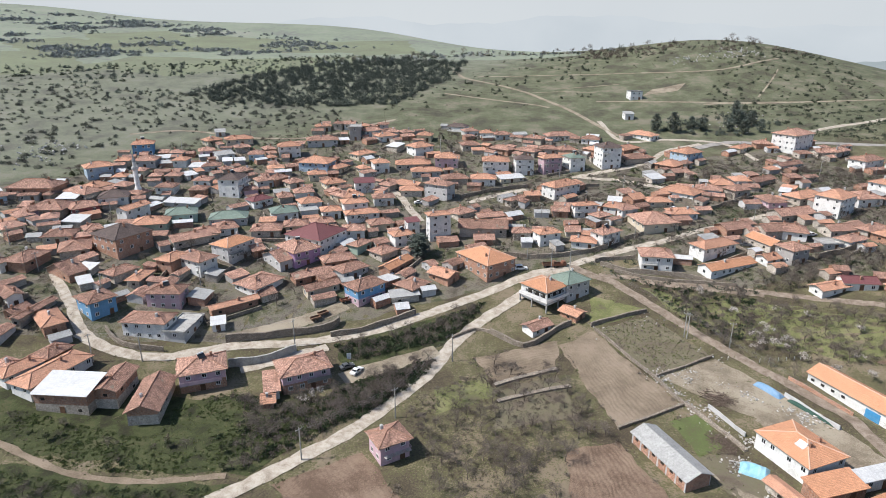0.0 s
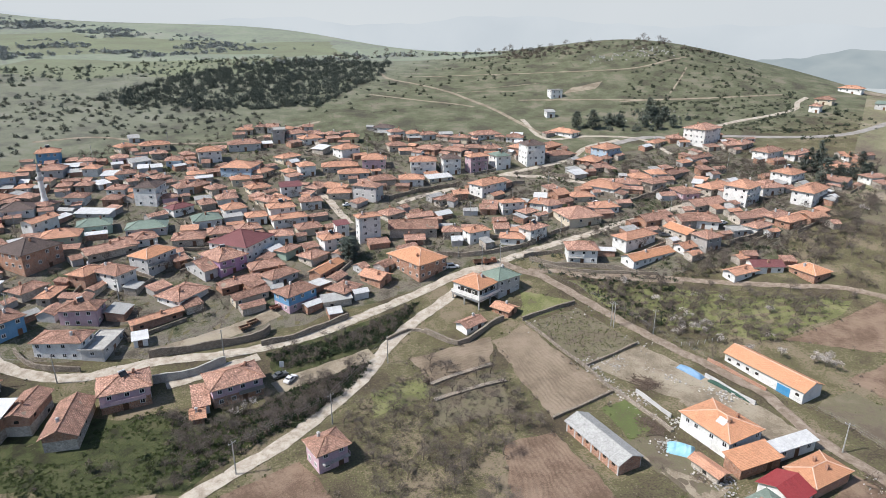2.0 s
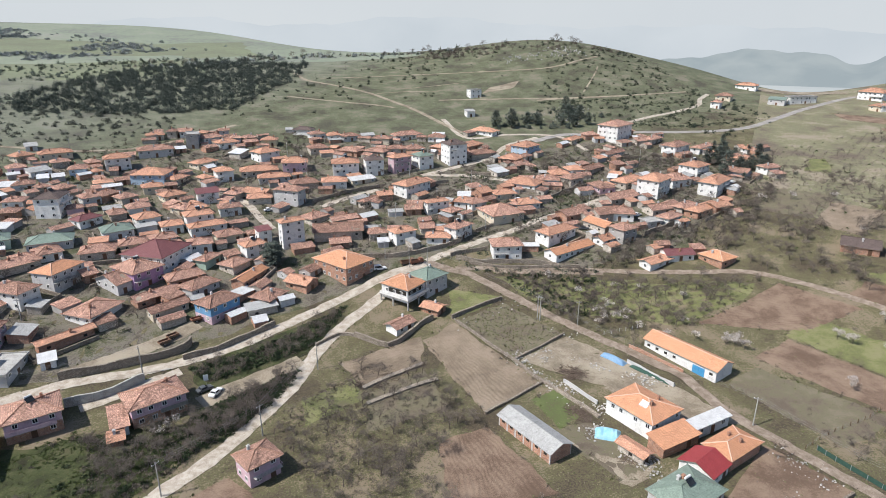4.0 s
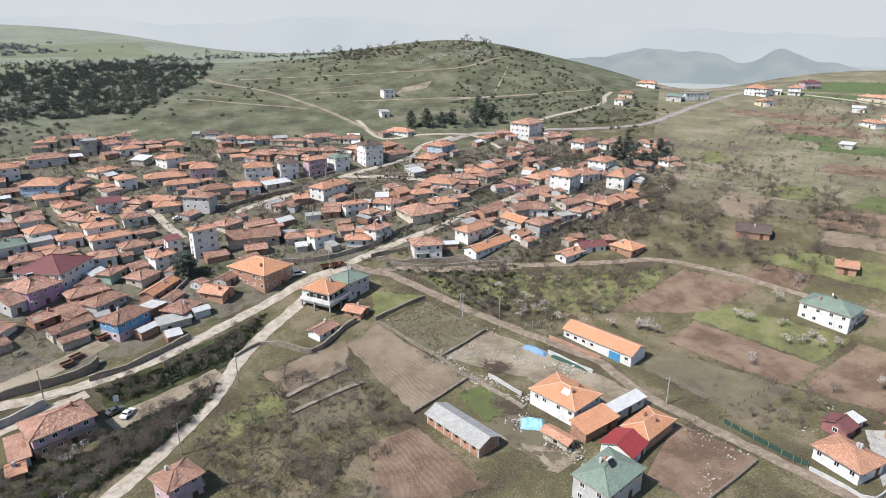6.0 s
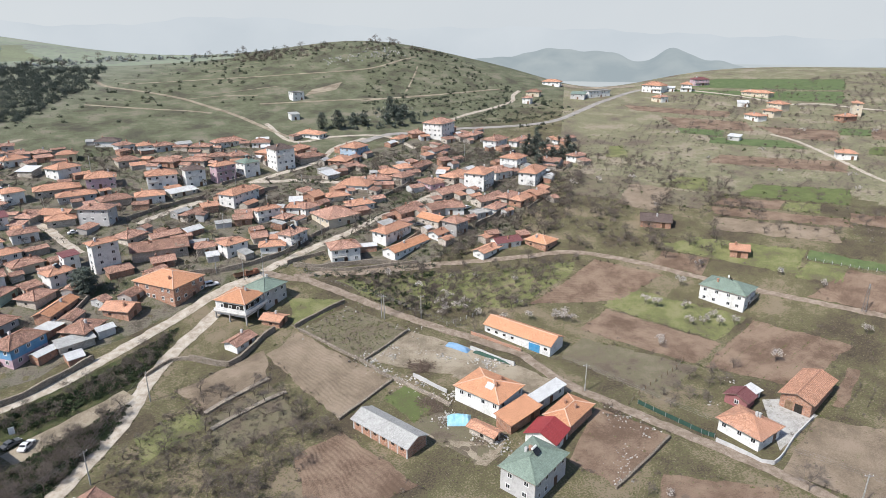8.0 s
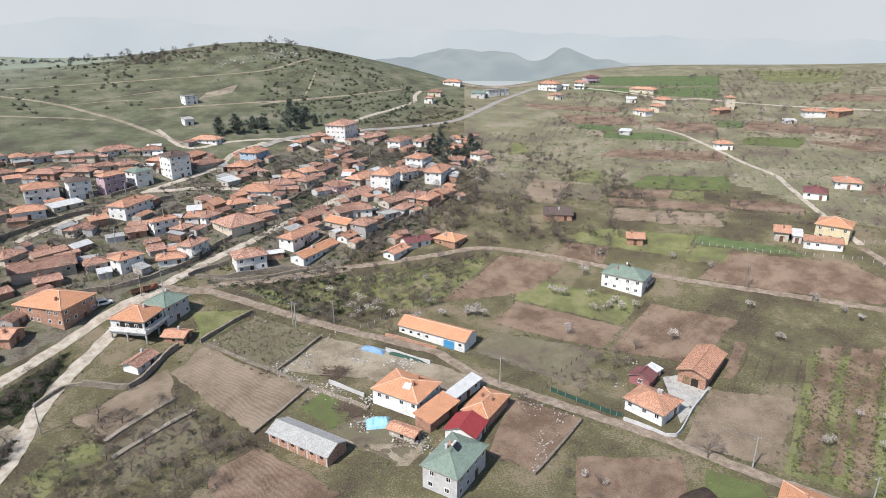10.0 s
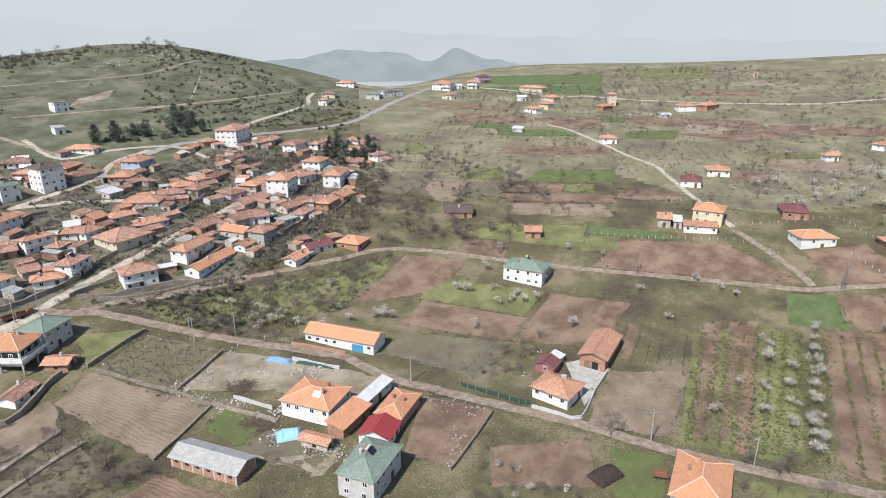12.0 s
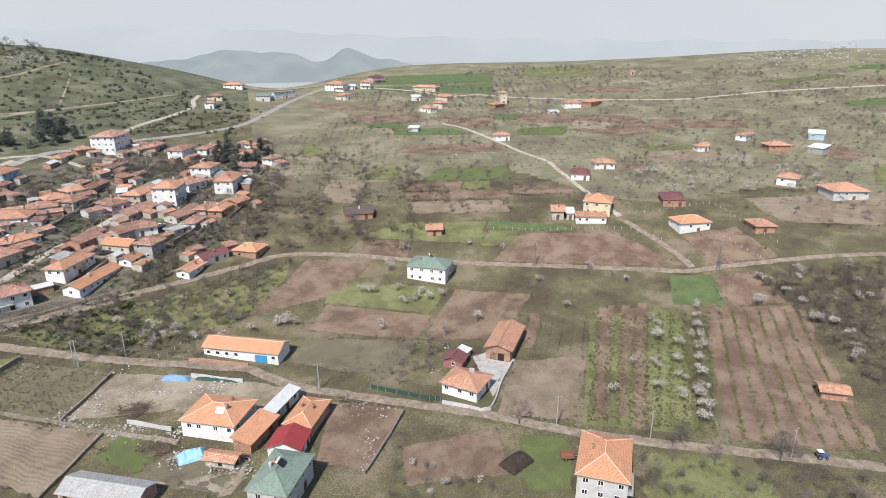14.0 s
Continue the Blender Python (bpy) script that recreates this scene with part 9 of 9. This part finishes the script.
for i, j in ((0, 1), (1, 2), (2, 3), (3, 4)):
    wires(heads2[i], heads2[j])
for k, (x, y) in enumerate(spots(VILLAGE, 26, 81, True, 18)):
    pole(float(x), float(y), 7.0, 1, k * 37.0)


# ---- fences ----
def fence(label, points, gap=2.6, high=1.3, mat=None, net=None):
    line = smooth_line(points, gap)
    top = tagged(new("fence"), label, "fence")
    post = Shape().box(-0.06, -0.06, -0.3, 0.06, 0.06, high).mesh("post", mat or WALL["k"])
    s = Shape()
    for p, q in zip(line, line[1:]):
        a, b = Vector((*p, level(*p))), Vector((*q, level(*q)))
        if net:
            s.face([a + Vector((0, 0, 0.1)), b + Vector((0, 0, 0.1)), b + Vector((0, 0, high)), a + Vector((0, 0, high))])
        else:
            for h in (0.35, 0.75, 1.1):
                s.tube(a + Vector((0, 0, h)), b + Vector((0, 0, h)), 0.012, sides=3, cap=False)
    for p in line:
        part("post", post, top, pose(p[0], p[1], level(*p)))
    part("netting" if net else "wire", s.mesh("wire", net or METAL), top)
    return top


fence("white concrete post and wire fence by the green plot", FENCE_A)
fence("white post and wire fence round the brown field", FENCE_B, 3.0)
fence("white post fence between two fields", FENCE_C)
fence("old wooden post fence along the orchard", FENCE_D, 2.4, 1.3, WOOD)
fence("white post fence beside the long barn", FENCE_E, 2.2)
fence("white post and wire fence round a far garden", FENCE_F, 4.0, 1.5)
fence("white post fence along the bungalow drive", FENCE_G, 3.0)
fence("green netting fence along the dirt road", NET_FENCE, 2.4, 1.3, METAL, NET)


# ---- heaps, covers, rocks ----
def heap(name, label, places, n, size, mat, spread=1.0, seed=0, long=1.0, kind="stuff", category="rubble"):
    """Loose blocks or logs lying about the given places."""
    r = random.Random(seed)
    s = Shape()
    for x, y in places:
        for _ in range(n):
            px, py = x + r.gauss(0, spread), y + r.gauss(0, spread)
            k = size * r.uniform(0.4, 1.3)
            m = pose(px, py, level(px, py) + k * 0.25 + (0.5 * spread * max(0, 1 - math.hypot(px - x, py - y) / (spread * 1.6)) * r.random()), r.uniform(-25, 25), r.uniform(-25, 25), r.uniform(0, 360))
            s.box(-k * long, -k * 0.6, -k * 0.45, k * long, k * 0.6, k * 0.45, 0, m)
    return tagged(new(name, s.mesh(name, mat)), label, category, "", kind)


heap("firewood", "heaps of cut branches and firewood in the farmyard", WOODPILES, 46, 0.10, LOGS, 1.1, 1, 9.0, category="firewood")
heap("rubble", "pale stones and rubble scattered over the farmyard", RUBBLE, 16, 0.24, CHUNK, 1.1, 2)
heap("rubble", "pale stones and boards along the muddy yard", RUBBLE2, 5, 0.22, CHUNK, 0.9, 3)
heap("rubble", "tumbled stones and junk round the farmhouse", RUBBLE3, 13, 0.15, CHUNK, 1.7, 12)
heap("brushwood", "dark piles of cut brushwood round the farm", BRUSHPILES, 60, 0.07, LOGS, 1.4, 13, 12.0, category="brushwood")
heap("rocks", "white rocks scattered on the hilltop", ROCKS_HILL, 9, 0.6, ROCK, 4.5, 4, category="rocks")
heap("rocks", "pale rocks scattered on the western slope", ROCKS_WEST, 8, 0.55, ROCK, 5.0, 5, category="rocks")
heap("gravestones", "small white gravestones among pines on the slope", ROCKS_GRAVES, 7, 0.4, ROCK, 4.0, 6, category="gravestones")
heap("rocks", "pale limestone outcrops on the eastern ridge", ROCKS_EAST, 30, 0.8, ROCK, 16.0, 7, category="rocks")
heap("rubble", "loose stones along the ploughed field wall", [(x, y) for x, y in WEEDY_ORCHARD], 20, 0.2, CHUNK, 3.0, 8)


def mound(name, label, a, b, wide, high, mat, category):
    """A lumpy covered heap lying from a to b."""
    a, b = Vector((*a, 0)), Vector((*b, 0))
    d = b - a
    n = Vector((-d.y, d.x, 0)).normalized()
    nu, nv = max(6, int(d.length / 0.5)), 12
    s = Shape()
    grid = []
    for i in range(nu + 1):
        u = i / nu
        taper = min(1, 6 * u, 6 * (1 - u)) ** 0.5
        row = []
        for k in range(nv + 1):
            v = k / nv
            p = a + d * u + n * (v - 0.5) * wide
            row.append(p + Vector((0, 0, level(p.x, p.y) + 0.03 + high * taper * math.sin(math.pi * v) ** 0.7 * (0.9 + 0.09 * math.sin(u * 9 + v * 5) + 0.04 * math.sin(u * 31)))))
        grid.append(row)
    for p, q in zip(grid, grid[1:]):
        for k in range(nv):
            s.face([p[k], q[k], q[k + 1], p[k + 1]])
    return tagged(new(name, s.mesh(name, mat)), label, category)


mound("tarpaulin", "long pile under a dark blue tarpaulin by the road", *BLUE_COVER, 2.4, 1.3, BLUE_TARP, "tarp")
mound("netting_cover", "long pile under dark green netting by the road", *NET_PILE, 1.8, 0.9, NET, "net")
mound("tarpaulin", "stack under a bright sky-blue tarpaulin beside the shed", *TARP_AT, 4.4, 1.7, SKY_TARP, "tarp")
mound("dung_mound", "dark dung mound beside the garden plot", (HEAP[0][0] - 3, HEAP[0][1] + 1), (HEAP[0][0] + 4, HEAP[0][1] - 1), 5.0, 1.9, MUCK, "heap")
(sx_, sy_), = SIGN
sign = tagged(new("signboard"), "plain white signboard on a post by the lane", "sign")
sign.matrix_basis = pose(sx_, sy_, level(sx_, sy_), 0, 0, 10)
part("post", Shape().tube((0, 0, -0.3), (0, 0, 1.6), 0.06, sides=6).mesh("post", METAL), sign)
part("board", Shape().box(-0.6, -0.04, 1.2, 0.6, 0.04, 3.0).mesh("board", FRAME), sign)
